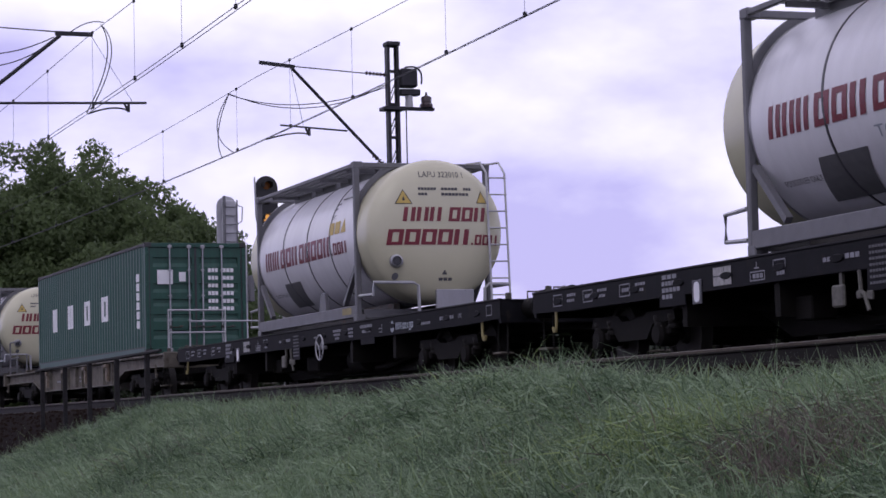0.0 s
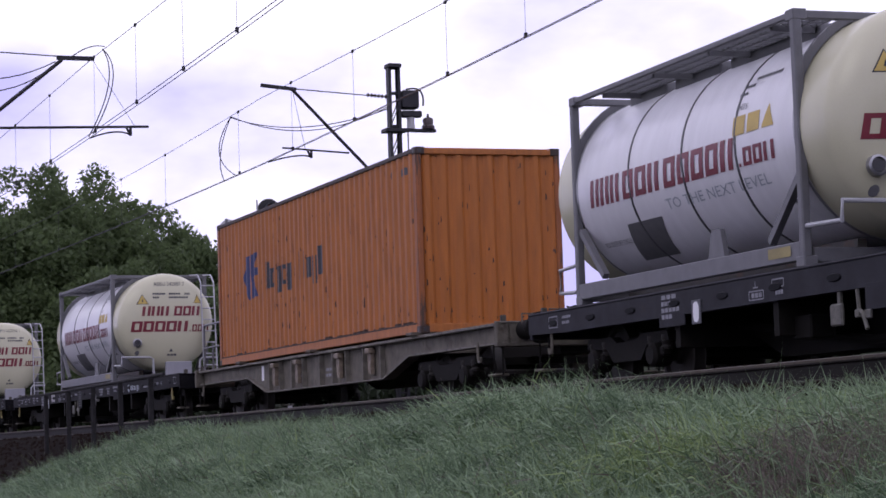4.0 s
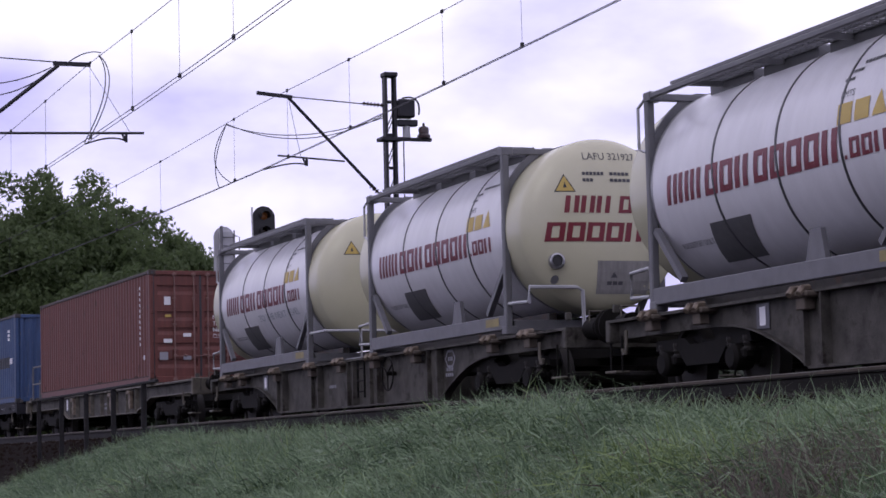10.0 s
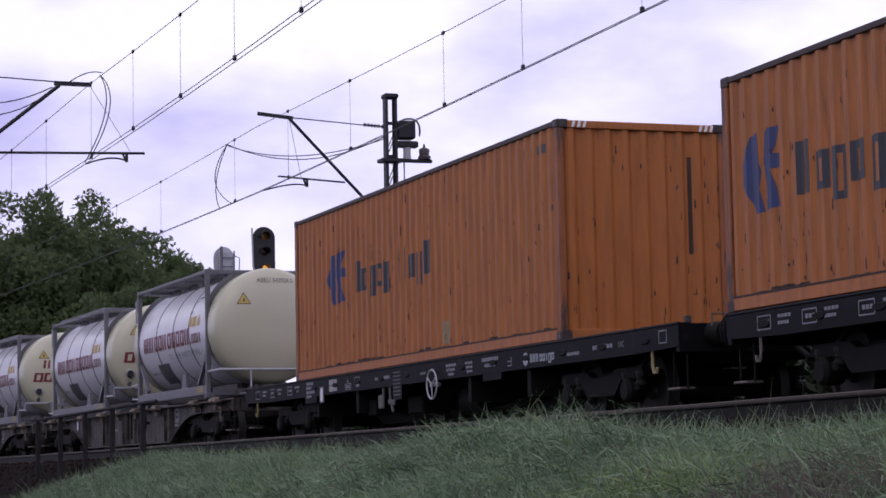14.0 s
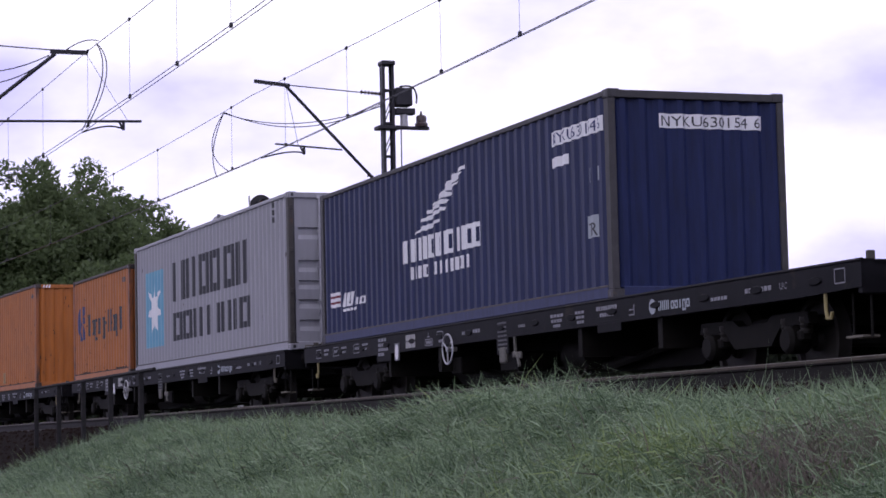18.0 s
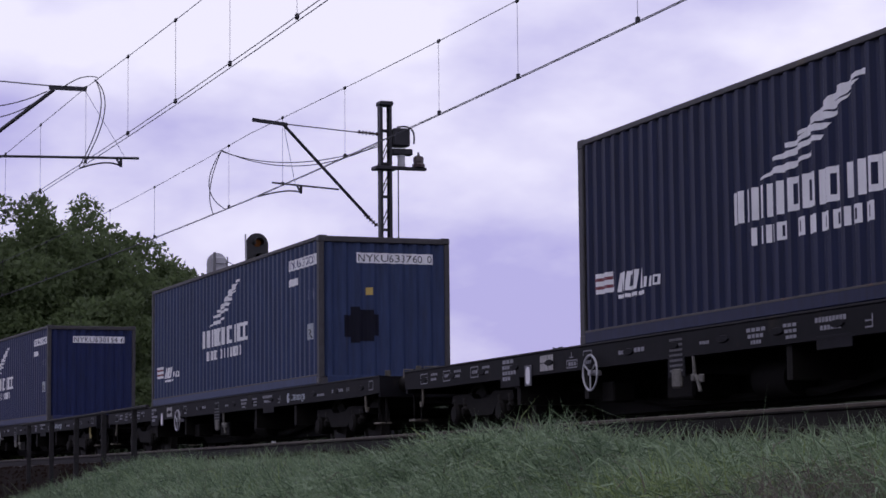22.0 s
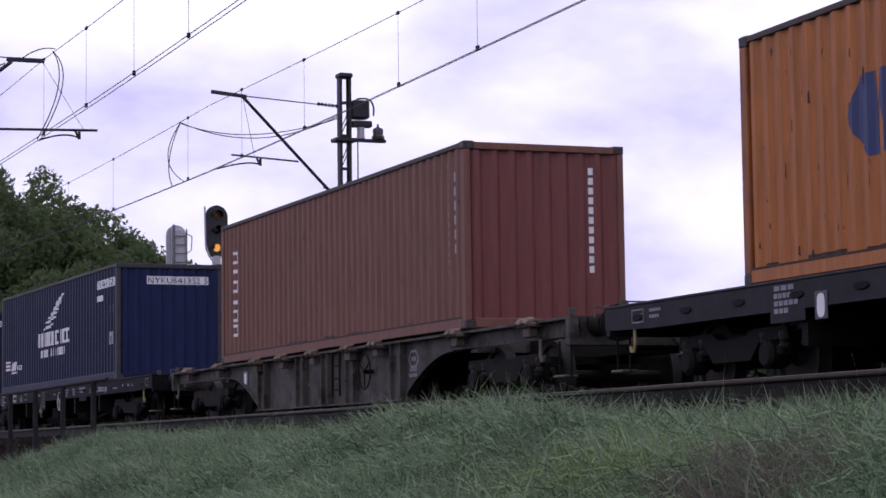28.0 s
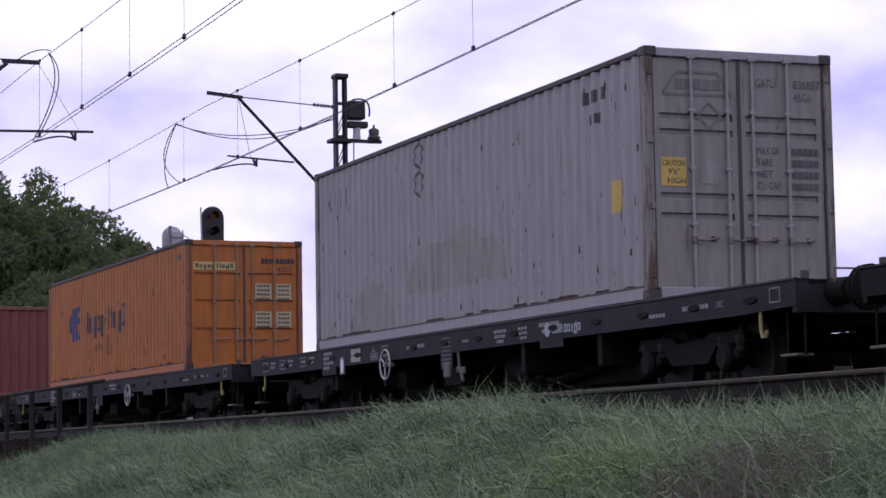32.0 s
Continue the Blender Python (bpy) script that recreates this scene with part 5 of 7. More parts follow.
        nm = blocks("VAN", -0.68, 1.60, 0.235, 0.68, 0.16, 0.88) + blocks("DEN", 0.11, 1.60, 0.235, 0.68, 0.16, 0.88) + blocks("BOSCH", -0.95, 1.21, 0.26, 1.42, 0.16, 0.9) + blocks(".COM", 0.5, 1.21, 0.17, 0.54, 0.12, 0.86)
        decal("name_bars", nm, "red_paint", t, tank_end, g, gv, "red name drawn as slanted bars")
        decal("small_words", bars_text(-0.38, 2.12, 0.045, 0.32, 6) + bars_text(0.02, 2.12, 0.045, 0.3, 5) + bars_text(0.42, 2.12, 0.045, 0.15, 3) + bars_text(-0.38, 2.03, 0.045, 0.16, 3) + bars_text(0.02, 2.03, 0.045, 0.5, 8) + bars_text(-0.05, 0.62, 0.05, 0.25, 3) + [[(0.0, 0.72), (0.1, 0.72), (0.05, 0.8)]], "pale_dark", t, tank_end, g, gv)
        part("valve_port", cached("port", lambda: Build().lathe([(0.11, 0.0), (0.11, -0.07), (0.085, -0.08), (0.07, -0.05), (0.0001, -0.045)], 20, "y", (-0.78, cap_y(0.93) + 0.01, TZ - 0.52)), "valve_port", "steel", True), None, t, "round steel valve port")
        decal("port_dark", [[(-0.78 + 0.07 * math.cos(a * 0.5), TZ - BED - 0.52 + 0.07 * math.sin(a * 0.5)) for a in range(12)]], "band", t, lambda u, v: (u, cap_y(0.93) - 0.055, BED + v))
        decal("ring_mark", [[(-0.77 + 0.05 * math.cos(a * 0.5), 0.70 + 0.06 * math.sin(a * 0.5)) for a in range(12)]], "frame_grey", t, tank_end, g, gv)
    decal("tank_number", text_polys(code, -0.34, 2.34, 0.10, 0.78), "pale_dark", t, tank_end, g, gv)
    if panel:
        decal("data_panel", [rect(-0.2, 0.50, 0.75, 0.95)], "grey_stain", t, tank_end, g, gv, "grey data panel")
    elif named:
        part("document_box", cached("docbox", lambda: Build().box((-0.08, -TL - 0.70, BED + 0.12), (0.58, -TL - 0.78, BED + 0.48), 0.012).box((0.0, -TL - 0.02, BED + 0.10), (0.05, -TL - 0.72, BED + 0.16)).box((0.45, -TL - 0.02, BED + 0.10), (0.5, -TL - 0.72, BED + 0.16)), "document_box", "grey"), None, t, "pale grey document box")
    if ladder:
        for x in (0.84, 1.17):
            part("ladder_rail", cached(("lad", x), lambda: Build().tube([(x + 0.03, -TL - 0.86, BED + 0.12), (x, -TL - 0.80, BED + 2.42), (x - 0.02, -TL - 0.6, BED + H - 0.06), (x - 0.04, -TL + 0.1, BED + H - 0.02)], 0.019, 7), "ladder_rail", "pipe", True), None, t)
        for i in range(8):
            part("rung", cached(("rung", i), lambda: Build().tube([(0.865, -TL - 0.855 + i * 0.007, BED + 0.38 + i * 0.28), (1.195, -TL - 0.855 + i * 0.007, BED + 0.38 + i * 0.28)], 0.015, 6), "rung", "pipe"), None, t)
    else:
        part("grab_rail", cached("grab", lambda: Build().tube([(-w + 0.03, TL + 0.02, BED + 1.9), (-w + 0.03, TL + 0.22, BED + 1.95), (-w + 0.03, TL + 0.22, BED + 2.45), (-w + 0.05, TL - 0.1, BED + 2.6)], 0.02, 7), "grab_rail", "pipe", True), None, t)
    return t


def gusset(sx, sy):
    """Curved stay of the end frame, along the round of the tank."""
    b = Build()
    R, lim = TR + 0.01, W2 - 0.09
    arc = [radians(82 - 60 * i / 10) for i in range(11)]
    out = [(min(lim, (R + 0.09) * math.cos(a)), min(2.6, TZ - BED + (R + 0.09) * math.sin(a))) for a in arc]
    pts = [(min(lim - 0.01, R * math.cos(a)), TZ - BED + R * math.sin(a)) for a in arc] + out[::-1]
    y0, y1 = sy * (TL - 0.04), sy * (TL - 0.10)
    k = len(pts)
    return b.add([(sx * x, y0, BED + z) for x, z in pts] + [(sx * x, y1, BED + z) for x, z in pts],
                 [tuple(range(k)), tuple(range(k, 2 * k))] + [(i, (i + 1) % k, (i + 1) % k + k, i + k) for i in range(k)])


def walkway(sx):
    b = Build()
    x0, x1 = sx * 0.62, sx * 1.13
    for i in range(4):
        x = x0 + (x1 - x0) * i / 3
        b.box((x - 0.012, -TL + 0.3, BED + 2.61), (x + 0.012, TL - 0.6, BED + 2.645))
    for i in range(40):
        y = -TL + 0.3 + i * 0.129
        b.box((x0, y, BED + 2.62), (x1, y + 0.03, BED + 2.64))
    for y in (-2.4, -0.9, 0.6, 2.1):
        b.box((x0, y, BED + 2.55), (x1, y + 0.05, BED + 2.61))
    return b


M["yellow_faded"] = material("faded_yellow_paint", (0.36, 0.30, 0.12), 0.6, vary=0.3)


def tanks():
    lad = "white tank container with cream ends, red bars and a steel ladder"
    tank(69.0, IDS[5], ladder=True, label=lad)
    tank(75.6, IDS[4], label="white tank container far along the train")
    tank(35.67, IDS[5], ladder=True, label=lad)
    tank(15.60, IDS[4], slogan=True, ladder=True, label=lad)
    tank(-18.66, IDS[4], slogan=True, ladder=True, label=lad)
    tank(-57.53, IDS[8], drop=0.1, named=False, slogan=True, label="white tank container with plain cream ends in a grey frame")
    tank(-67.02, IDS[6], drop=0.1, panel=True, label="white tank container with red bars and a grey data panel")
    tank(-77.75, IDS[4], drop=0.1, label="white tank container with red bars beside a wagon gap")
    tank(-87.16, IDS[7], drop=0.06, named=False, slogan=True, label="white tank container with plain cream ends and a low rail")


# ---- wagons ----
def wheelset_shape():
    b = Build().tube([(-0.95, 0, 0), (0.95, 0, 0)], 0.08, 10)
    for sx in (-1, 1):
        b.lathe([(0.10, sx * 0.86), (0.10, sx * 0.70), (0.38, sx * 0.735), (0.40, sx * 0.69), (0.485, sx * 0.685), (0.465, sx * 0.715), (0.46, sx * 0.82), (0.40, sx * 0.82), (0.38, sx * 0.775), (0.12, sx * 0.80), (0.10, sx * 0.86)], 28, "x")
    return b


TURNING = []  # wheelsets


def bogie(wagon, y0):
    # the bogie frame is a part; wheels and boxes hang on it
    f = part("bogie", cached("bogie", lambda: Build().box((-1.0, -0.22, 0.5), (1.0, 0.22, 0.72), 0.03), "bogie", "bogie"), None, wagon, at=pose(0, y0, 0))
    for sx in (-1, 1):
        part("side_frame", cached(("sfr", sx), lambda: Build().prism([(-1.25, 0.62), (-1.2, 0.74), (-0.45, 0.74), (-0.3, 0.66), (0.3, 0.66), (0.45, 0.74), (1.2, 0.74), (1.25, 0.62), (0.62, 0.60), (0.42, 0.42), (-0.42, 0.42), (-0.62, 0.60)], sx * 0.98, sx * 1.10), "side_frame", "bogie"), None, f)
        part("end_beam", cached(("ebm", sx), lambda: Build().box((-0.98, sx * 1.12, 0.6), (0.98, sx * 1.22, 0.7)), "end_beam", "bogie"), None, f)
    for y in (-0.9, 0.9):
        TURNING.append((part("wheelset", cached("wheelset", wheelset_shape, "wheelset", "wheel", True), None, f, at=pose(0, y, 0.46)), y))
    for sx in (-1, 1):
        for y in (-0.9, 0.9):
            part("axle_box", cached(("abox", sx), lambda: Build().lathe([(0.13, sx * 0.95), (0.15, sx * 1.0), (0.15, sx * 1.16), (0.11, sx * 1.2), (0.0001, sx * 1.2)], 14, "x").box((sx * 1.0, -0.24, -0.02), (sx * 1.13, 0.24, 0.09), 0.02), "axle_box", "bogie", True), None, f, at=pose(0, y, 0.46))
            for d in (-0.2, 0.2):
                part("spring", cached(("spr", sx), lambda: Build().lathe([(0.07, 0.0), (0.075, 0.03), (0.06, 0.05), (0.075, 0.08), (0.06, 0.1), (0.075, 0.13), (0.07, 0.17)], 10, "z", (sx * 1.05, 0, 0)), "spring", "wheel", True), None, f, at=pose(0, y + d, 0.52))
    return f


def buffers(wagon, half):
    for e in (-1, 1):
        for sx in (-1, 1):
            part("buffer", cached(("buf", sx, e), lambda: Build().lathe([(0.0001, e * 0.62), (0.17, e * 0.61), (0.225, e * 0.585), (0.225, e * 0.56), (0.08, e * 0.54), (0.08, e * 0.3), (0.13, e * 0.3), (0.14, 0.0), (0.0001, 0.0)], 16, "y"), "buffer", "bogie", True), None, wagon, at=pose(sx * 0.875, e * half, 1.03))
        part("coupling", cached(("coup", e), lambda: Build().box((-0.05, 0, 0.9), (0.05, e * 0.3, 1.06), 0.02).tube([(0, e * 0.28, 0.98), (0, e * 0.36, 0.85), (0, e * 0.62, 0.72)], 0.035, 8), "coupling", "bogie"), None, wagon, at=pose(0, e * half, 0))
        part("brake_hose", cached(("hose", e), lambda: Build().tube(bez((0.3, 0, 0.9), (0.34, e * 0.35, 0.75), (0.30, e * 0.45, 0.40), 8), 0.025, 7), "brake_hose", "band", True), None, wagon, at=pose(0, e * half, 0))


def small_writing(wagon, spots, mat="white_paint", face=-1.336):
    decal("marking", spots, mat, wagon, lambda a, b: (face, a, b), label="small white stencilled bars")


def wheel_ring(r=0.215):
    b = Build().tube([(0, r * math.cos(a), r * math.sin(a)) for a in (i * math.pi / 12 for i in range(25))], 0.013, 6, caps=False)
    for a in (0.5, 2.6, 4.7):
        b.tube([(0, 0, 0), (0, r * math.cos(a), r * math.sin(a))], 0.012, 5)
    b.tube([(-0.02, 0, 0), (0.14, 0, 0)], 0.035, 7)
    return b


def oval_cup(sx):
    """A flat oval cup pressed into the sill."""
    ring = [(math.cos(i * math.pi / 8), math.sin(i * math.pi / 8)) for i in range(16)]
    b = Build()
    b.v += [(sx * 1.328, 0.15 * c, 0.045 * d) for c, d in ring] + [(sx * 1.348, 0.13 * c, 0.034 * d) for c, d in ring]
    b.f += [(i, (i + 1) % 16, (i + 1) % 16 + 16, i + 16) for i in range(16)] + [tuple(range(16, 32))]
    return b


def steps_and_hooks(w, half, yellow):
    for e in (-1, 1):
        for sx in (-1, 1):
            st = part("step", cached(("wstep", e), lambda: Build().tube([(0, 0, 0.85), (0, 0, 0.42), (0, e * -0.34, 0.42), (0, e * -0.34, 0.85)], 0.014, 6), "step", "bogie"), None, w, at=pose(sx * 1.2, e * (half - 0.05), 0))
            part("foot_plate", cached(("wfoot", e), lambda: Build().box((-0.10, -0.02 * e, 0.40), (0.10, e * -0.34, 0.43), 0.008), "foot_plate", "wagon_grey"), None, st, "pale worn foot plate")
            part("tow_hook", cached(("hook", e), lambda: Build().tube([(0, 0, 0.9), (0, 0, 0.70), (0, 0.03 * e, 0.62), (0, 0.10 * e, 0.62), (0, 0.12 * e, 0.68)], 0.02, 6), "tow_hook", "yellow_faded" if yellow else "wagon_grey"), None, w, at=pose(sx * 1.3, e * (half - 0.75), 0))
        part("lamp_bracket", cached(("lbr", e), lambda: Build().box((-0.04, -0.03, 1.15), (0.04, 0.03, 1.25), 0.01), "lamp_bracket", "wagon_bluegrey"), None, w, at=pose(-1.15, e * (half - 0.12), 0))
        part("hand_rail", cached(("whr", e), lambda: Build().tube([(-0.12, 0, 0), (-0.12, e * 0.14, 0.02), (-0.12, e * 0.14, 0.2), (0.12, e * 0.14, 0.2), (0.12, e * 0.14, 0.0)], 0.014, 6), "hand_rail", "wagon_grey"), None, w, at=pose(-0.85, e * half, 1.05))


def flat_wagon(u0, u1, seed, yellow=True, label="dark grey flat container wagon with white markings on its sill"):
    half, c = (u1 - u0) / 2, (u0 + u1) / 2
    w = thing("flat_wagon", label, "railway wagon", "wagons")
    MOVING.append((w, c, half - 2.7))
    rng = random.Random(seed)
    k = round(half, 2)
    paint = "wagon_slate" if seed in (6, 17, 18) else "wagon_dark"
    wheel = {3: -1.19, 4: -1.45, 6: -1.88, 10: -1.34, 11: 2.91, 12: 1.94, 13: 2.84, 14: 2.21, 15: -1.6, 17: -2.22, 18: 2.25}.get(seed, -1.4)
    for sx in (-1, 1):
        b = Build().prism([(-half, 1.155), (half, 1.155), (half, 0.89), (half - 1.0, 0.865), (-half + 1.0, 0.865), (-half, 0.89)], sx * 1.30, sx * 1.33)
        b.box((sx * 1.18, -half, 1.13), (sx * 1.3, half, 1.16)).box((sx * 1.2, -half + 1.1, 0.86), (sx * 1.335, half - 1.1, 0.88)).tube([(sx * 1.318, -half, 1.148), (sx * 1.318, half, 1.148)], 0.022, 6)
        part("side_sill", b, M[paint], w)
        for i in range(15):
            y = -half + 0.9 + i * (2 * half - 1.8) / 14
            part("lashing_cup", cached(("ring", sx), lambda: oval_cup(sx), "lashing_cup", "wagon_dark", True), None, w, at=pose(0, y, 1.0))
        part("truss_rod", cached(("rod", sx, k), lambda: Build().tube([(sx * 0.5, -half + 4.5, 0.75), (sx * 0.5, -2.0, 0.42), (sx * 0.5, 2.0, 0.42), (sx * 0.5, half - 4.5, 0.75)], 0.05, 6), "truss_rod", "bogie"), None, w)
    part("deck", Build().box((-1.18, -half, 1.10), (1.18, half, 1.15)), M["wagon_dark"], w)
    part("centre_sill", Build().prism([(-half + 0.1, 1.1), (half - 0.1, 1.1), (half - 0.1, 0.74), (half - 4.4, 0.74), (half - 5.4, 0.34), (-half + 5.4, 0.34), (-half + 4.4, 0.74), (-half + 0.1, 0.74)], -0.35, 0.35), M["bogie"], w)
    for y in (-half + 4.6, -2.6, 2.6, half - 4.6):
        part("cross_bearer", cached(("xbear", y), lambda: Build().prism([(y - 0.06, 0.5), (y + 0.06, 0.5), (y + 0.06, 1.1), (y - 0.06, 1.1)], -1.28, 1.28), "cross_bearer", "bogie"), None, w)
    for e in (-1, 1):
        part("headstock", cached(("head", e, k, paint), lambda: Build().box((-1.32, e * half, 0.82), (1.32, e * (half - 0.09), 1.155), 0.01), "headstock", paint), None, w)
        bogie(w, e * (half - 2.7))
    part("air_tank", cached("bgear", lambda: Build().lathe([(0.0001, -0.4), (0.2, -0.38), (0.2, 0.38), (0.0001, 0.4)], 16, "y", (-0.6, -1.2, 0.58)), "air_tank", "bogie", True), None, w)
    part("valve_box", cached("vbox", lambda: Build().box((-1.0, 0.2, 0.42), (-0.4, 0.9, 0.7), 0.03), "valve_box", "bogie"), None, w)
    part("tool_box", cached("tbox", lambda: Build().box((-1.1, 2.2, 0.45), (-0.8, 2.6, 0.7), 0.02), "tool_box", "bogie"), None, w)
    part("brake_wheel", cached("bwheel", wheel_ring, "brake_wheel", "pipe", True), None, w, "grey spoked hand wheel", at=pose(-1.40, wheel, 0.80))
    off = 0.0 if wheel < 0 else -0.5
    for y0, y1, z0 in ((4.72, 5.42, 0.74), (0.22 + off, 0.66 + off, 0.64), (-3.95, -3.25, 0.76)):
        part("hanging_plate", Build().box((-1.332, y0, z0), (-1.318, y1, 0.90), 0.006), M[paint], w)
    part("lever_box", cached("leverb", lambda: Build().box((-1.345, -0.12, 0.52), (-1.30, 0.12, 0.74), 0.02).box((-1.30, -0.03, 0.7), (-1.27, 0.03, 0.9)), "lever_box", "lever_pale"), None, w, "pale brake lever box", at=pose(0, 1.23 + off * 2.6, 0))
    part("brake_lever", cached("lever", lambda: Build().tube([(-1.31, 0.12, 0.88), (-1.31, 0.1, 0.66), (-1.33, 0.0, 0.62), (-1.33, -0.08, 0.46)], 0.022, 6).box((-1.34, -0.16, 0.56), (-1.31, -0.04, 0.65), 0.01).box((-1.34, 0.06, 0.58), (-1.31, 0.15, 0.66), 0.01), "brake_lever", "lever_pale"), None, w, "worn brake lever", at=pose(0, 0.72 + off * 2.6, 0))
    part("oval_backing", Build().box((-1.345, 4.27, 0.73), (-1.33, 4.51, 1.0), 0.008), M["band"], w)
    oval = [(4.385 + 0.075 * math.copysign(abs(math.cos(a)) ** 0.6, math.cos(a)), 0.865 + 0.115 * math.copysign(abs(math.sin(a)) ** 0.7, math.sin(a))) for a in (i * math.pi / 10 for i in range(20))]
    decal("plate", [oval], "white_paint", w, lambda a, b: (-1.349, a, b), label="white oval plate")
    buffers(w, half)
    steps_and_hooks(w, half, yellow)
    # stencilled data along the near sill, far end first
    full = seed not in (6, 17)
    sp, faint = [], []
    for k_, wd in ((0, 0.42), (1, 0.36), (2, 0.5), (3, 0.3)):
        sp += bars_text(5.35 - wd, 1.06 - k_ * 0.075, 0.05, wd, 3 + k_ % 3)
    lined = lambda a, z, wd, ht: outline([(a, z), (a + wd, z), (a + wd, z + ht), (a, z + ht)], 0.014)
    for a in (half - 0.75, half - 1.75, half - 2.9)[:3 if full else 1]:
        sp += lined(a - 0.3, 0.94, 0.3, 0.14) + bars_text(a - 0.27, 0.99, 0.045, 0.22, 3) + bars_text(a - 0.75, 1.04, 0.035, 0.3, 4) + bars_text(a - 0.7, 0.97, 0.035, 0.25, 4)
    sp += lined(2.76, 0.90, 0.33, 0.09) + bars_text(2.8, 0.92, 0.05, 0.25, 3) + [rect(2.88, 1.02, 3.0, 1.035), rect(2.93, 1.02, 2.95, 1.09)]
    sp += lined(2.3, 1.0, 0.26, 0.08) + bars_text(2.32, 0.92, 0.045, 0.18, 3)
    if full:
        for r in range(7):
            faint += bars_text(0.27 + off, 1.05 - r * 0.058, 0.026, 0.34, 6)
        sp += bars_text(1.18, 0.98, 0.045, 0.34, 4) + bars_text(0.78, 0.985, 0.05, 0.3, 3) + bars_text(-0.9, 0.97, 0.035, 0.24, 5)
        for r, wd in enumerate((0.44, 0.36, 0.24)):
            sp += bars_text(-2.2 + r * 0.05, 1.03 - r * 0.065, 0.04, wd, 4)
            sp += bars_text(-2.86, 1.03 - r * 0.06, 0.035, 0.3 - 0.03 * r, 3)
        sp += bars_text(-3.85, 1.03, 0.05, 0.62, 9) + bars_text(-3.75, 0.95, 0.045, 0.42, 6) + [rect(-4.35, 0.92, -4.2, 0.935), rect(-4.35, 0.98, -4.2, 0.995), rect(-4.35, 0.92, -4.33, 1.05)]
    else:
        sp += bars_text(-1.0, 1.03, 0.045, 0.6, 9) + bars_text(-0.95, 0.95, 0.045, 0.42, 7)
    sp += bars_text(-half + 1.8, 0.98, 0.05, 0.6, 7) + [[(-x, z) for x, z in p] for p in text_polys("UIC", half - 1.62, 0.97, 0.07)] + lined(-half + 0.3, 0.95, 0.2, 0.14) + bars_text(-half + 2.8, 0.95, 0.04, 0.4, 5)
    small_writing(w, sp, "sill_marks")
    if full:
        small_writing(w, faint, "faint_marks")
        decal("data_table", [rect(3.54, 0.90, 3.98, 1.10)], "table_pale", w, lambda a, b: (-1.337, a, b), label="pale data table with dark rules")
        decal("table_rule", [rect(3.54, 0.995, 3.98, 1.01), rect(3.70, 0.90, 3.715, 1.10)], "dark_paint", w, lambda a, b: (-1.340, a, b))
        n0 = -3.5 if seed == 18 else -4.85
        emb = [[(n0 + 0.09 * math.cos(a * 0.5), 0.985 + 0.09 * math.sin(a * 0.5)) for a in range(13)]]
        decal("name_bars", emb + [[(-x, z) for x, z in p] for p in blocks("HUH", -n0 + 0.15, 0.93, 0.11, 0.3, 0.0, 0.8) + blocks("cargo", -n0 + 0.48, 0.93, 0.13, 0.5, 0.0, 0.86)], "pale_grey", w, lambda a, b: (-1.338, a, b), label="white operator name drawn as bars")
    return w


M["faint_marks"] = material("faded_stencil", (0.11, 0.11, 0.12), 0.6, vary=0.4, scale=20)
M["sill_marks"] = material("stencil_white", (0.27, 0.27, 0.30), 0.6, vary=0.4, scale=20)
M["table_pale"] = material("grimy_white_table", (0.42, 0.41, 0.40), 0.6, vary=0.35, scale=14)
M["lever_pale"] = material("chipped_pale_paint", (0.13, 0.125, 0.105), 0.65, vary=0.5, scale=16, dirt=(0.03, 0.025, 0.02), dirt_at=0.56)


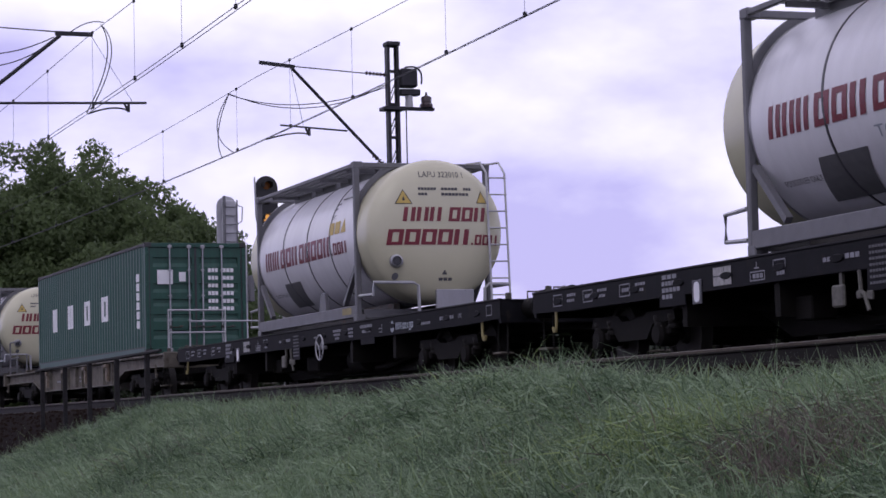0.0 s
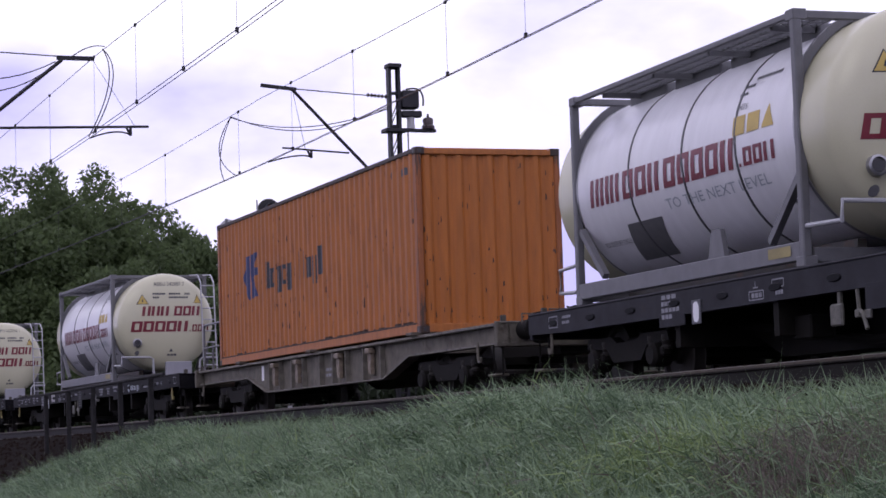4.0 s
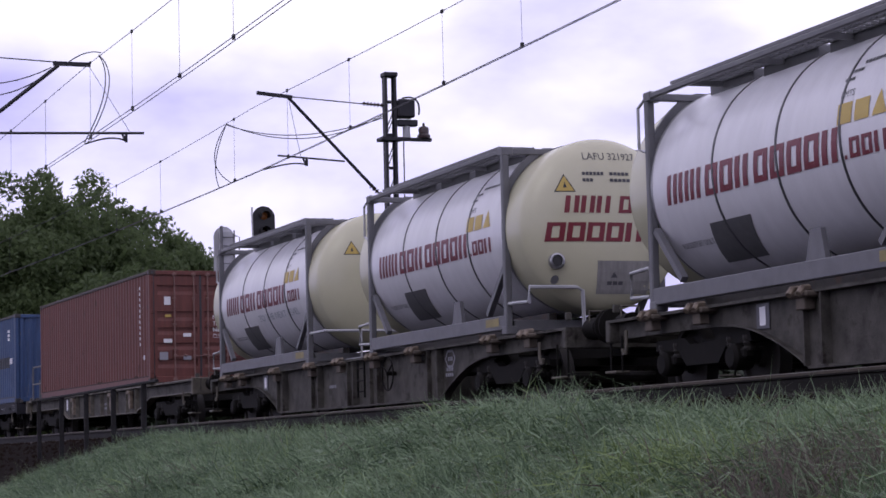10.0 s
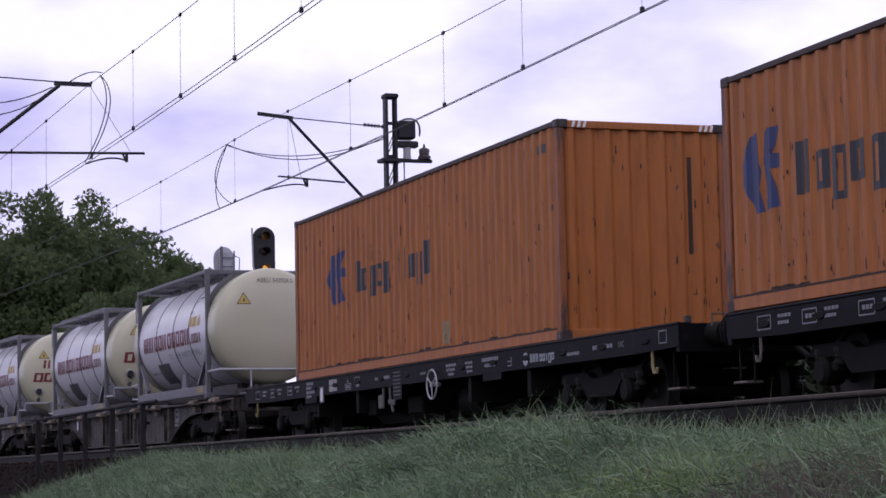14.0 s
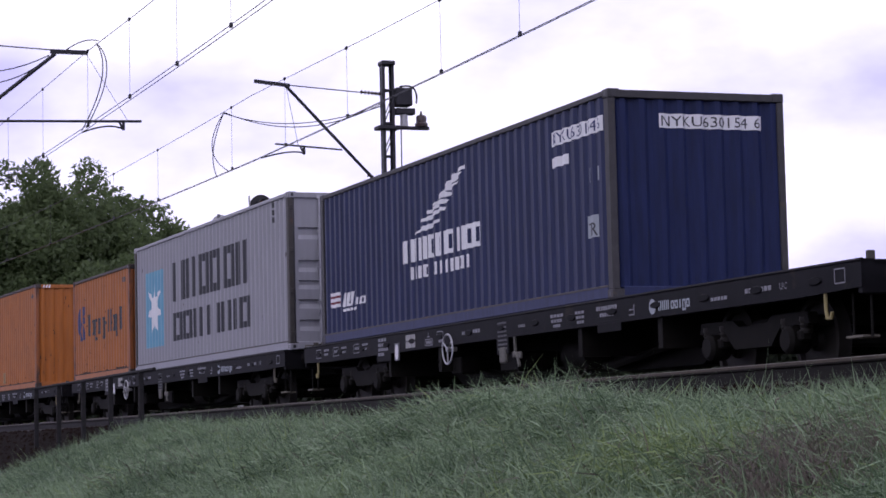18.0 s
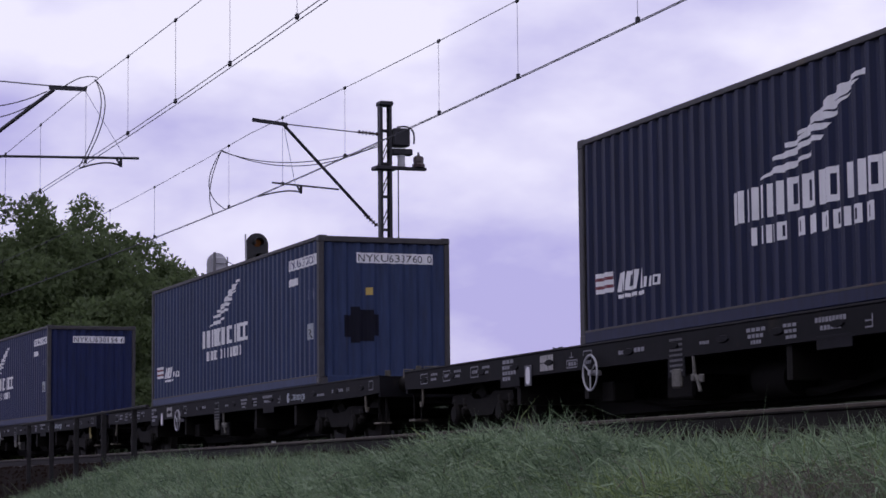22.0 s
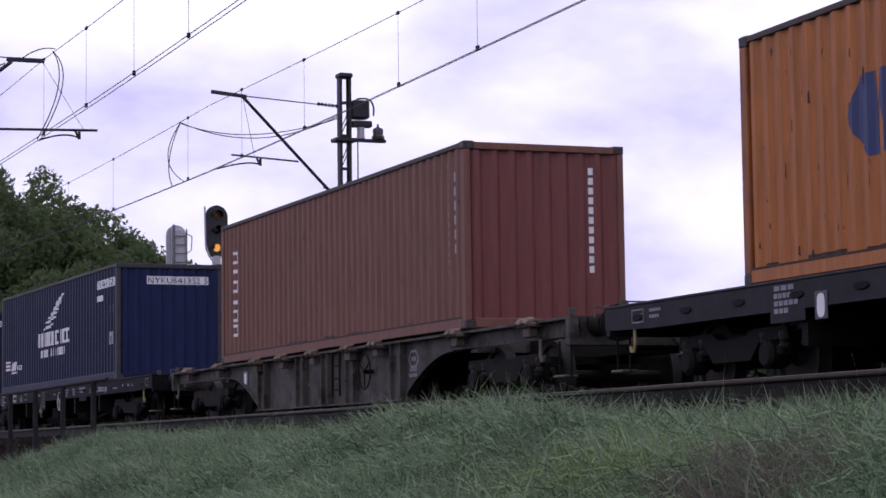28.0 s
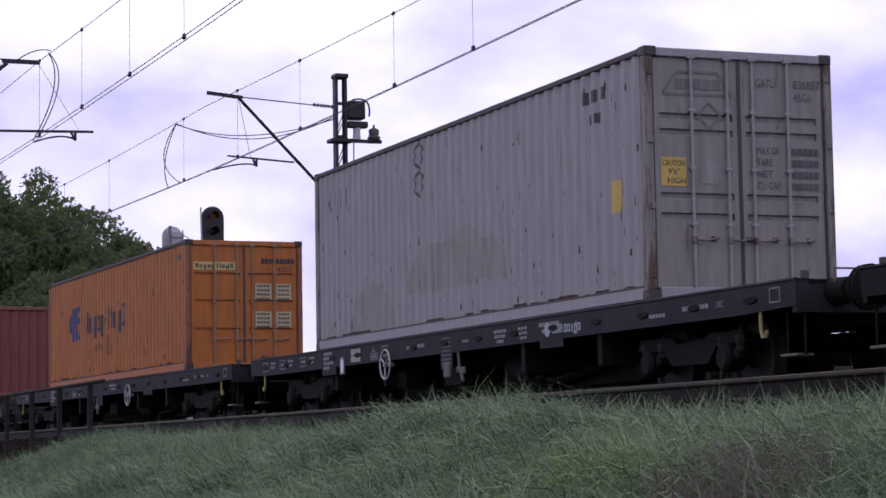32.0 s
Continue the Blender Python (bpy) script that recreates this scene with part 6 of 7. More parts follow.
def skeleton_wagon(u0, u1, seed, mat="wagon_grey", rear=False):
    """Grey wagon with a sill that deepens between the bogies."""
    half, c = (u1 - u0) / 2, (u0 + u1) / 2
    w = thing("skeleton_wagon", "weathered grey skeleton container wagon with a deep middle sill and brackets", "railway wagon", "wagons")
    MOVING.append((w, c, half - 2.6))
    k = half - 5.2
    web = "wagon_bluegrey" if seed == 7 else mat
    for sx in (-1, 1):
        b = Build().prism([(-half, 1.14), (half, 1.14), (half, 0.86), (k + 1.25, 0.86), (k, 0.55), (-k, 0.55), (-k - 1.25, 0.86), (-half, 0.86)], sx * 1.10, sx * 1.13)
        part("top_flange", Build().box((sx * 0.98, -half, 1.10), (sx * 1.24, half, 1.145), 0.006), M["flange"], w)
        part("bottom_flange", Build().box((sx * 1.02, -k, 0.535), (sx * 1.22, k, 0.56)), M["flange"], w)
        for e in (-1, 1):
            part("slope_flange", Build().beam((sx * 1.12, e * (k - 0.02), 0.55), (sx * 1.12, e * (k + 1.27), 0.86), 0.028, 0.2, (1, 0, 0)), M["flange"], w)
            part("end_flange", Build().box((sx * 1.02, e * (k + 1.25), 0.845), (sx * 1.22, e * half, 0.87)), M["flange"], w)
        part("side_sill", b, M[web], w)
        for i in range(9):
            y = (-k + 0.15, -k + 1.05, -1.5, -0.75, 1.05, 1.75, k - 0.95, k - 0.25, 0.0)[i]
            part("web_rib", cached(("rib", sx), lambda: Build().box((sx * 1.13, -0.014, 0.56), (sx * 1.215, 0.014, 1.10)), "web_rib", "flange"), None, w, at=pose(0, y, 0))
        for y in (-k + 0.7, -1.1, 1.4, k - 0.6):
            part("load_bracket", cached(("lb", sx), lambda: Build().prism([(-0.085, 1.0), (0.085, 1.0), (0.07, 0.66), (-0.07, 0.64)], sx * 1.15, sx * 1.22).box((sx * 1.14, -0.11, 0.98), (sx * 1.26, 0.11, 1.07), 0.012), "load_bracket", "lever_tan"), None, w, "worn tan folding bracket", at=pose(0, y, 0))
        for y in (-k - 1.6, k + 1.6, 0.3):
            part("spigot", cached(("spg", sx), lambda: Build().box((sx * 1.12, -0.14, 1.14), (sx * 1.33, 0.14, 1.20), 0.015), "spigot", "bracket"), None, w, at=pose(0, y, 0))
    for i in range(7):
        y = -half + 0.4 + i * (2 * half - 0.8) / 6
        part("cross_beam", cached("xb", lambda: Build().box((-1.1, -0.12, 0.85), (1.1, 0.12, 1.12)), "cross_beam", mat), None, w, at=pose(0, y, 0))
    part("centre_sill", Build().box((-0.3, -half + 0.1, 0.7), (0.3, half - 0.1, 1.08)), M["bogie"], w)
    for e in (-1, 1):
        part("headstock", cached(("shead", e, round(half, 2)), lambda: Build().box((-1.3, e * half, 0.80), (1.3, e * (half - 0.12), 1.16), 0.015), "headstock", mat), None, w)
        bogie(w, e * (half - 2.6))
    part("end_railing", cached(("erail", round(half, 2)), lambda: Build().tube([(-1.15, half - 0.3, 1.1), (-1.15, half - 0.3, 2.05), (-1.15, half - 0.36, 2.1), (-1.15, half - 1.75, 2.1)], 0.025, 7).tube([(-1.15, half - 0.3, 1.62), (-1.15, half - 1.75, 1.62)], 0.02, 6).tube([(-0.9, half - 0.05, 1.1), (-0.9, half - 0.05, 1.75), (-0.6, half - 0.05, 1.75), (-0.6, half - 0.05, 1.1)], 0.025, 7), "end_railing", "frame_grey", True), None, w, "grey platform railing")
    if rear:
        y = -half + 0.25
        part("end_railing", Build().tube([(-1.12, y, 1.1), (-1.12, y, 2.1), (0.2, y, 2.1), (0.2, y, 1.1)], 0.025, 7).tube([(-1.12, y, 1.6), (0.2, y, 1.6)], 0.02, 6).tube([(-0.62, y, 1.1), (-0.62, y, 1.85), (1.1, y, 1.85), (1.1, y, 1.1)], 0.022, 6), M["pipe"], w, "pale platform railing", smooth=True)
    buffers(w, half)
    steps_and_hooks(w, half, False)
    small_writing(w, bars_text(-1.0, 0.8, 0.05, 0.9, 4) + bars_text(-1.0, 0.7, 0.05, 0.9, 5) + bars_text(k - 2.2, 0.75, 0.05, 0.6, 3), "sill_marks", -1.136)
    decal("plate", [rect(k + 0.35, 0.78, k + 0.52, 1.06)], "white_paint", w, lambda a, b: (-1.137, a, b), label="white plate")
    return w


M["bracket"] = material("rusty_bracket", (0.115, 0.092, 0.07), 0.75, vary=0.4, scale=8, dirt=RUST, dirt_at=0.55)


def deep_wagon(u0, u1, seed, k, top=1.14):
    """Wagon with a deep web between the bogies that arches up over them; k: half the web's foot, top: the deck's height."""
    half, c = (u1 - u0) / 2, (u0 + u1) / 2
    w = thing("deep_sill_wagon", "dull grey container wagon with deep ribbed web arched over bogies", "railway wagon", "wagons")
    MOVING.append((w, c, half - 2.4))
    foot = 0.27
    for sx in (-1, 1):
        arc = []
        for e in (1, -1):
            pts = [(e * (k + 2.05 * (i / 10)), foot + (top - 0.23 - foot) * math.sin(math.pi / 2 * i / 10) ** 0.9) for i in range(11)]
            arc += pts[::-1] if e > 0 else pts
        b = Build().prism([(-half, top), (half, top), (half, top - 0.23)] + arc + [(-half, top - 0.23)], sx * 1.08, sx * 1.12)
        b.box((sx * 0.98, -half, top - 0.03), (sx * 1.24, half, top + 0.005)).box((sx * 1.0, -k, foot - 0.012), (sx * 1.2, k, foot + 0.02))
        for e in (1, -1):
            run_ = [p for p in (arc[:11] if e > 0 else arc[11:])]
            for (a0, z0), (a1, z1) in zip(run_, run_[1:]):
                b.beam((sx * 1.13, a0, z0 - 0.008), (sx * 1.13, a1, z1 - 0.008), 0.016, 0.13, (1, 0, 0))
        part("side_web", b, M["wagon_bluegrey"], w)
        for y0, y1 in ((k - 0.35, k + 0.05), (k - 2.55, k - 2.15), (-0.25, 0.1), (-1.5, -1.1), (-k, -k + 0.45)):
            # a pressed channel: two fins and a proud plate between
            part("web_rib", Build().box((sx * 1.12, y0, foot + 0.02), (sx * 1.23, y0 + 0.03, top - 0.03)).box((sx * 1.12, y1 - 0.03, foot + 0.02), (sx * 1.23, y1, top - 0.03)).box((sx * 1.12, y0 + 0.03, foot + 0.02), (sx * 1.17, y1 - 0.03, top - 0.03)), M["wagon_bluegrey"], w)
        for y in (-half + 1.2, -k - 2.3, -k + 0.9, -1.44, 0.34, 2.02, k - 0.05, k + 2.4, half - 1.4):
            sp_ = part("spigot", cached(("dspg", sx, top), lambda: Build().box((sx * 1.10, -0.2, top - 0.08), (sx * 1.34, 0.2, top - 0.01), 0.02).box((sx * 1.18, -0.1, top - 0.2), (sx * 1.3, 0.1, top - 0.06), 0.01), "spigot", "bracket"), None, w, "rusty spigot", at=pose(0, y, 0))
            for d in (-0.12, 0.10):
                # worn handles; their highlight is put into the tan colour
                part("lever", cached(("dlev", sx, top), lambda: Build().tube([(sx * 1.24, 0.03, top + 0.02), (sx * 1.33, 0.0, top + 0.015), (sx * 1.39, -0.03, top - 0.05)], 0.036, 7), "lever", "lever_tan", True), None, sp_, "worn locking lever in the tan of its highlight", at=pose(0, d, 0))
    for y in (-0.85, -0.5):
        part("ladder_rail", cached(("wl", y, top), lambda: Build().box((-1.24, y - 0.015, 0.4), (-1.21, y + 0.015, top - 0.04)), "ladder_rail", "bogie"), None, w)
    for z in (0.5, 0.68, 0.88):
        part("rung", cached(("wr", z), lambda: Build().tube([(-1.225, -0.85, z), (-1.225, -0.5, z)], 0.014, 6), "rung", "bogie"), None, w)
    part("brake_wheel", cached("bwheel2", lambda: wheel_ring(0.27), "brake_wheel", "bogie", True), None, w, "dark spoked hand wheel", at=pose(-1.27, -2.15, 0.74))
    for i in range(7):
        y = -half + 0.4 + i * (2 * half - 0.8) / 6
        part("cross_beam", cached("dxb", lambda: Build().box((-1.08, -0.12, 0.85), (1.08, 0.12, 1.03)), "cross_beam", "wagon_bluegrey"), None, w, at=pose(0, y, 0))
    part("centre_sill", Build().box((-0.3, -half + 0.1, 0.7), (0.3, half - 0.1, 1.08)), M["bogie"], w)
    for e in (-1, 1):
        part("headstock", cached(("dhead", e, round(half, 2)), lambda: Build().box((-1.25, e * half, 0.78), (1.25, e * (half - 0.12), top), 0.015), "headstock", "wagon_bluegrey"), None, w)
        bogie(w, e * (half - 2.4))
    buffers(w, half)
    steps_and_hooks(w, half, False)
    small_writing(w, bars_text(-k - 0.42, 0.68, 0.05, 0.3, 3) + bars_text(-k - 0.42, 0.60, 0.05, 0.34, 4) + bars_text(1.0, 0.62, 0.05, 0.4, 4), "sill_marks", -1.126)
    hexa = [(-k - 0.3 + 0.2 * math.cos(a * math.pi / 3), 0.86 + 0.13 * math.sin(a * math.pi / 3)) for a in range(6)]
    decal("emblem", outline(hexa, 0.035) + bars_text(-k - 0.4, 0.83, 0.06, 0.2, 3), "sill_marks", w, lambda a, b: (-1.126, a, b), label="pale worn hexagonal emblem")
    part("oval_backing", Build().box((-1.135, k + 0.95, 0.72), (-1.12, k + 1.25, 1.0), 0.008), M["band"], w)
    decal("plate", [rect(k + 1.03, 0.76, k + 1.17, 0.96)], "white_paint", w, lambda a, b: (-1.138, a, b), label="white oval plate")
    return w


def wagons():
    flat_wagon(69.4, 88.2, 1)
    skeleton_wagon(49.1, 67.9, 2, rear=True)
    flat_wagon(28.95, 47.7, 3)
    flat_wagon(8.8, 27.7, 4)
    skeleton_wagon(-9.85, 7.55, 5)
    flat_wagon(-30.4, -11.15, 6, False)
    skeleton_wagon(-49.45, -31.6, 7)
    deep_wagon(-69.1, -50.75, 8, 4.3, 1.05)
    deep_wagon(-89.2, -70.4, 9, 4.3, 1.05)
    flat_wagon(-109.3, -90.45, 10)
    flat_wagon(-129.1, -110.55, 11, False)
    flat_wagon(-149.4, -130.35, 12)
    flat_wagon(-170.1, -150.7, 13, False)
    flat_wagon(-190.3, -171.35, 14, False)
    flat_wagon(-210.6, -191.55, 15)
    deep_wagon(-231.0, -211.85, 16, 3.6)
    flat_wagon(-251.1, -232.25, 17)
    flat_wagon(-271.3, -252.35, 18)
    flat_wagon(-291.5, -272.55, 19)


wagons()
boxes()
tanks()


# ---- ground, tracks ----
def smooth(a, b, v):
    u = min(1.0, max(0.0, (v - a) / (b - a)))
    return u * u * (3 - 2 * u)


def bank(rel, s):
    """Height of the ground across the line."""
    near = [(-2000, -2.3), (-16, -2.25), (-11.8, -2.0), (-7.5, -0.50), (-6.9, -0.53), (-6.2, -0.9), (-5.0, -1.2), (2.5, -1.2), (4.5, -0.7), (6.2, 0.3), (9.0, 1.6), (12, 1.6), (20, -1.8), (2000, -2.2)]
    z = near[-1][1]
    for (a, za), (b, zb) in zip(near, near[1:]):
        if a <= rel < b:
            z = za + (zb - za) * (rel - a) / (b - a)
            break
    if -30 < rel < -5.5:
        z -= 0.85 * smooth(21.5, 35.0, s) * smooth(-16, -9.5, rel)
        z += 0.10 * noise.noise((rel * 0.6, s * 0.35, 0.0)) + 0.05 * noise.noise((rel * 1.9, s * 1.3, 4.0))
    return max(z, -2.6)


RAD = -1 / CURVE


def to_line(x, y):
    return math.atan2(y, x + RAD) * RAD, math.hypot(x + RAD, y) - RAD


def steps(*runs):
    out = []
    for a, b, d in runs:
        n = max(1, round((b - a) / d))
        out += [a + (b - a) * i / n for i in range(n)]
    return out + [runs[-1][1]]


def ground():
    xs = steps((-2400, -300, 300), (-300, -40, 40), (-40, -18, 2), (-18, 8, 0.4), (8, 30, 2), (30, 300, 40), (300, 2400, 300))
    ys = steps((-2400, -300, 300), (-300, -30, 30), (-30, 0, 2), (0, 60, 0.6), (60, 140, 4), (140, 300, 40), (300, 2600, 300))
    b = Build()
    for y in ys:
        for x in xs:
            s, rel = to_line(x, y)
            z = bank(rel, s) if abs(y) < 320 else -2.2
            b.v.append((x, y, z))
    w = len(xs)
    for j in range(len(ys) - 1):
        for i in range(w - 1):
            b.f.append((j * w + i, j * w + i + 1, (j + 1) * w + i + 1, (j + 1) * w + i))
    solid("ground", b, M["soil"], "grassy ground of the railway embankment and the fields", "ground", kind="structure", smooth=True)


def sweep(b, prof, s0, s1, ds):
    """Draws a closed profile of (rel, z) along the line."""
    n = max(1, round((s1 - s0) / ds))
    k = len(prof)
    base = len(b.v)
    for i in range(n + 1):
        s = s0 + (s1 - s0) * i / n
        for rel, z in prof:
            x, y, _ = line(s, rel)
            b.v.append((x, y, z))
    for i in range(n):
        for j in range(k):
            a = base + i * k
            b.f.append((a + j, a + (j + 1) % k, a + k + (j + 1) % k, a + k + j))
    b.f += [tuple(range(base, base + k))[::-1], tuple(range(base + n * k, base + n * k + k))]
    return b


def tracks():
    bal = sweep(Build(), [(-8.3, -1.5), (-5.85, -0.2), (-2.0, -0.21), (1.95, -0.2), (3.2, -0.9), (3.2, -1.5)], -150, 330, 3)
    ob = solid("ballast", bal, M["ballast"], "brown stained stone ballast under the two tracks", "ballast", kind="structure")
    stones = Build()
    rng = random.Random(5)
    for i in range(5200):
        s = rng.uniform(12, 62)
        rel = rng.uniform(-7.9, -4.9)
        z = -0.2 if rel > -5.85 else -0.2 - (-5.85 - rel) * 1.3 / 2.45
        x, y, _ = line(s, rel)
        r = rng.uniform(0.02, 0.05)
        q = [Vector((rng.uniform(-1, 1), rng.uniform(-1, 1), rng.uniform(-0.6, 0.8))).normalized() * r * rng.uniform(0.8, 1.2) for _ in range(4)]
        q = [Vector((1, 0, 0)) * r, Vector((-0.5, 0.9, 0)) * r, Vector((-0.5, -0.9, 0.1)) * r, Vector((rng.uniform(-0.3, 0.3), 0, 0.9)) * r]
        a = rng.uniform(0, 6.28)
        c, d = math.cos(a), math.sin(a)
        stones.add([(x + p.x * c - p.y * d, y + p.x * d + p.y * c, z + p.z) for p in q], [(0, 1, 3), (1, 2, 3), (2, 0, 3)])
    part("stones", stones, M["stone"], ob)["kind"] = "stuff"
    slp = Build().box((-1.28, -0.13, -0.22), (1.28, 0.13, -0.165), 0.02).mesh("sleeper", M["sleeper"])
    rail_p = [(-0.07, -0.165), (-0.07, -0.155), (-0.012, -0.13), (-0.012, -0.04), (-0.036, -0.03), (-0.036, -0.004), (-0.028, 0.0),
              (0.028, 0.0), (0.036, -0.004), (0.036, -0.03), (0.012, -0.04), (0.012, -0.13), (0.07, -0.155), (0.07, -0.165)]
    for name, c in (("track_1", 0.0), ("track_2", -4.0)):
        t = thing(name, "railway track of rusty steel rails on concrete sleepers", "track", kind="structure")
        for side in (-0.754, 0.754):
            b = sweep(Build(), [(c + side + u, z) for u, z in rail_p], -120, 300, 3)
            rail = part("rail", b, M["rail"], t)
            head = sweep(Build(), [(c + side - 0.038, -0.020), (c + side - 0.038, -0.001), (c + side - 0.028, 0.004), (c + side + 0.028, 0.004), (c + side + 0.038, -0.001), (c + side + 0.038, -0.020)], -120, 300, 3)
            part("rail_head", head, M["rail_head"], rail, "worn brown running surface with sky light in its colour")
        for i in range(100):
            part("sleeper", slp, M["sleeper"], t, at=on_line(6 + i * 0.6, c))


# ---- overhead line ----
def hung(s, sup, top, slope, span=62.0):
    """Height of the carrying wire at s."""
    d = abs((s - sup + span / 2) % span - span / 2)
    return top - slope * d + slope / span * d * d


def catenary(rel, sup, zc, top, slope, drops, twin=0.04, zigzag=0.0):
    t = thing("overhead_line", "thin dark overhead line of carrying wire, contact wires and droppers", "overhead wire", "overhead lines")
    ss = [-90 + i * 4 for i in range(100)]

    def side(s):
        return rel + zigzag * abs((s - sup + 62) % 124 - 62) / 62

    part("carrying_wire", Build().tube([at(s, side(s), hung(s, sup, top, slope)) for s in ss], 0.007, 5), M["wire"], t)
    for d in (-twin, twin):
        part("contact_wire", Build().tube([at(s, side(s) + d, zc) for s in ss], 0.0075, 5), M["wire"], t)
    for s in drops:
        h = hung(s, sup, top, slope)
        d = part("dropper", Build().tube([at(s, side(s), zc), at(s, side(s), h)], 0.0035, 4), M["wire"], t)
        x, y, _ = line(s, side(s))
        part("clamp", Build().box((x - 0.025, y - 0.035, zc - 0.01), (x + 0.025, y + 0.035, zc + 0.07), 0.01), M["mast"], d)
        part("clamp", Build().box((x - 0.02, y - 0.05, h - 0.03), (x + 0.02, y + 0.05, h + 0.03), 0.01), M["mast"], d)
    return t


def insulator(b, a, c, r=0.05, n=5):
    a, c = Vector(a), Vector(c)
    b.tube([a, c], 0.02, 6)
    for i in range(n):
        p = a + (c - a) * ((i + 0.5) / n)
        d = (c - a).normalized() * 0.012
        b.tube([p - d, p, p + d], r, 8)


def mast(sup):
    """Lattice mast on the far side with its cantilever over the train's track. Local: x across, z up."""
    t = thing("catenary_mast", "dark steel lattice mast with a cantilever for the overhead line", "catenary mast", m=on_line(sup, 0, 0))
    x0, x1 = 2.85, 3.12
    for x in (x0, x1):
        s = 1 if x == x0 else -1
        prof = [(x, -0.09), (x + s * 0.06, -0.09), (x + s * 0.06, -0.08), (x + s * 0.01, -0.08), (x + s * 0.01, 0.08), (x + s * 0.06, 0.08), (x + s * 0.06, 0.09), (x, 0.09)]
        b = Build().add([(u, v, z) for z in (-1.3, 7.6) for u, v in prof], [tuple(range(8)), tuple(range(8, 16))] + [(k, (k + 1) % 8, (k + 1) % 8 + 8, k + 8) for k in range(8)])
        part("channel", b, M["mast"], t)
    for y in (-0.095, 0.095):
        for i in range(12):
            z = -0.9 + i * 0.72
            part("batten", Build().box((x0 + 0.01, y - 0.005, z), (x1 - 0.01, y + 0.005, z + 0.04)), M["mast"], t)
        for i in range(11):
            z = -0.9 + i * 0.72
            part("lacing", Build().beam((x0 + 0.04, y * 1.05, z + 0.06), (x1 - 0.04, y * 1.05, z + 0.5), 0.008, 0.022, (1, 0, 0)), M["mast"], t)
    part("cap", Build().box((x0 - 0.02, -0.15, 7.58), (x1 + 0.02, 0.15, 7.68), 0.02), M["mast"], t)
    part("base", Build().box((2.6, -0.4, -2.2), (3.4, 0.4, -0.5), 0.05), M["sleeper"], t, "concrete base block")
    part("collar", Build().box((x0 - 0.12, -0.2, 4.55), (x1 + 0.14, 0.2, 4.60)), M["mast"], t)
    part("collar", Build().box((x0 - 0.12, -0.18, 6.18), (x1 + 0.1, 0.18, 6.26), 0.01), M["mast"], t)
    # cantilever
    part("strut", Build().tube([(2.62, 0, 5.12), (0.70, 0, 7.06)], 0.036, 8), M["mast"], t)
    b = Build()
    insulator(b, (2.80, 0, 4.96), (2.50, 0, 5.22), 0.055, 5)
    part("insulator", b, M["porcelain"], t)
    part("top_bracket", Build().beam((0.78, 0, 7.07), (0.0, 0, 7.14), 0.05, 0.075), M["mast"], t)
    part("tie_rod", Build().tube([(0.74, 0, 7.08), (2.38, 0, 6.98)], 0.013, 6), M["mast"], t)
    b = Build()
    insulator(b, (2.36, 0, 6.99), (2.84, 0, 6.96), 0.045, 6)
    part("insulator", b, M["porcelain"], t)
    part("registration_tube", Build().tube([(1.93, 0, 5.72), (0.44, 0, 5.81)], 0.020, 7), M["mast"], t)
    b = Build().beam((1.08, 0, 5.78), (1.08, 0, 5.60), 0.05, 0.03, (0, 1, 0))
    b.beam((1.08, 0, 5.60), (1.0, 0, 5.76), 0.04, 0.03, (0, 1, 0))
    part("drop_bracket", b, M["mast"], t)
    part("steady_arm", Build().tube(bez((1.08, 0, 5.62), (0.85, 0, 5.72), (0.12, 0, 5.50), 8), 0.018, 6), M["mast"], t)
    part("guy_rod", Build().tube([(0.7, 0, 7.04), (0.95, 0, 5.80)], 0.006, 5), M["wire"], t)
    # gear on the far side of the mast
    b = Build().box((3.14, -0.16, 6.70), (3.52, 0.16, 7.10), 0.03)
    b.box((3.14, -0.1, 6.52), (3.60, 0.1, 6.66), 0.02)
    part("switch_box", b, M["mast"], t)
    part("crank", Build().tube(bez((3.2, -0.2, 7.1), (3.66, -0.2, 7.22), (3.58, -0.2, 6.75)), 0.02, 6), M["mast"], t)
    part("bracket_arm", Build().box((3.0, -0.06, 6.20), (3.93, 0.06, 6.27), 0.01), M["mast"], t)
    part("bell_insulator", Build().lathe([(0.05, 0.0), (0.14, 0.0), (0.145, 0.06), (0.11, 0.1), (0.12, 0.2), (0.1, 0.24), (0.03, 0.27), (0.02, 0.34)], 14, "z", (3.76, 0, 6.27)), M["porcelain"], t, smooth=True)
    part("bell_insulator", Build().lathe([(0.04, 0.0), (0.09, 0.0), (0.08, 0.16), (0.09, 0.28), (0.05, 0.32)], 12, "z", (3.36, 0, 6.27)), M["signal_grey"], t, "grey insulator", smooth=True)
    part("down_rod", Build().tube([(3.29, 0, 6.2), (3.27, 0, -1.2)], 0.014, 6), M["mast"], t)
    part("rod_guide", Build().box((3.1, -0.02, 3.1), (3.32, 0.02, 3.15)), M["mast"], t)


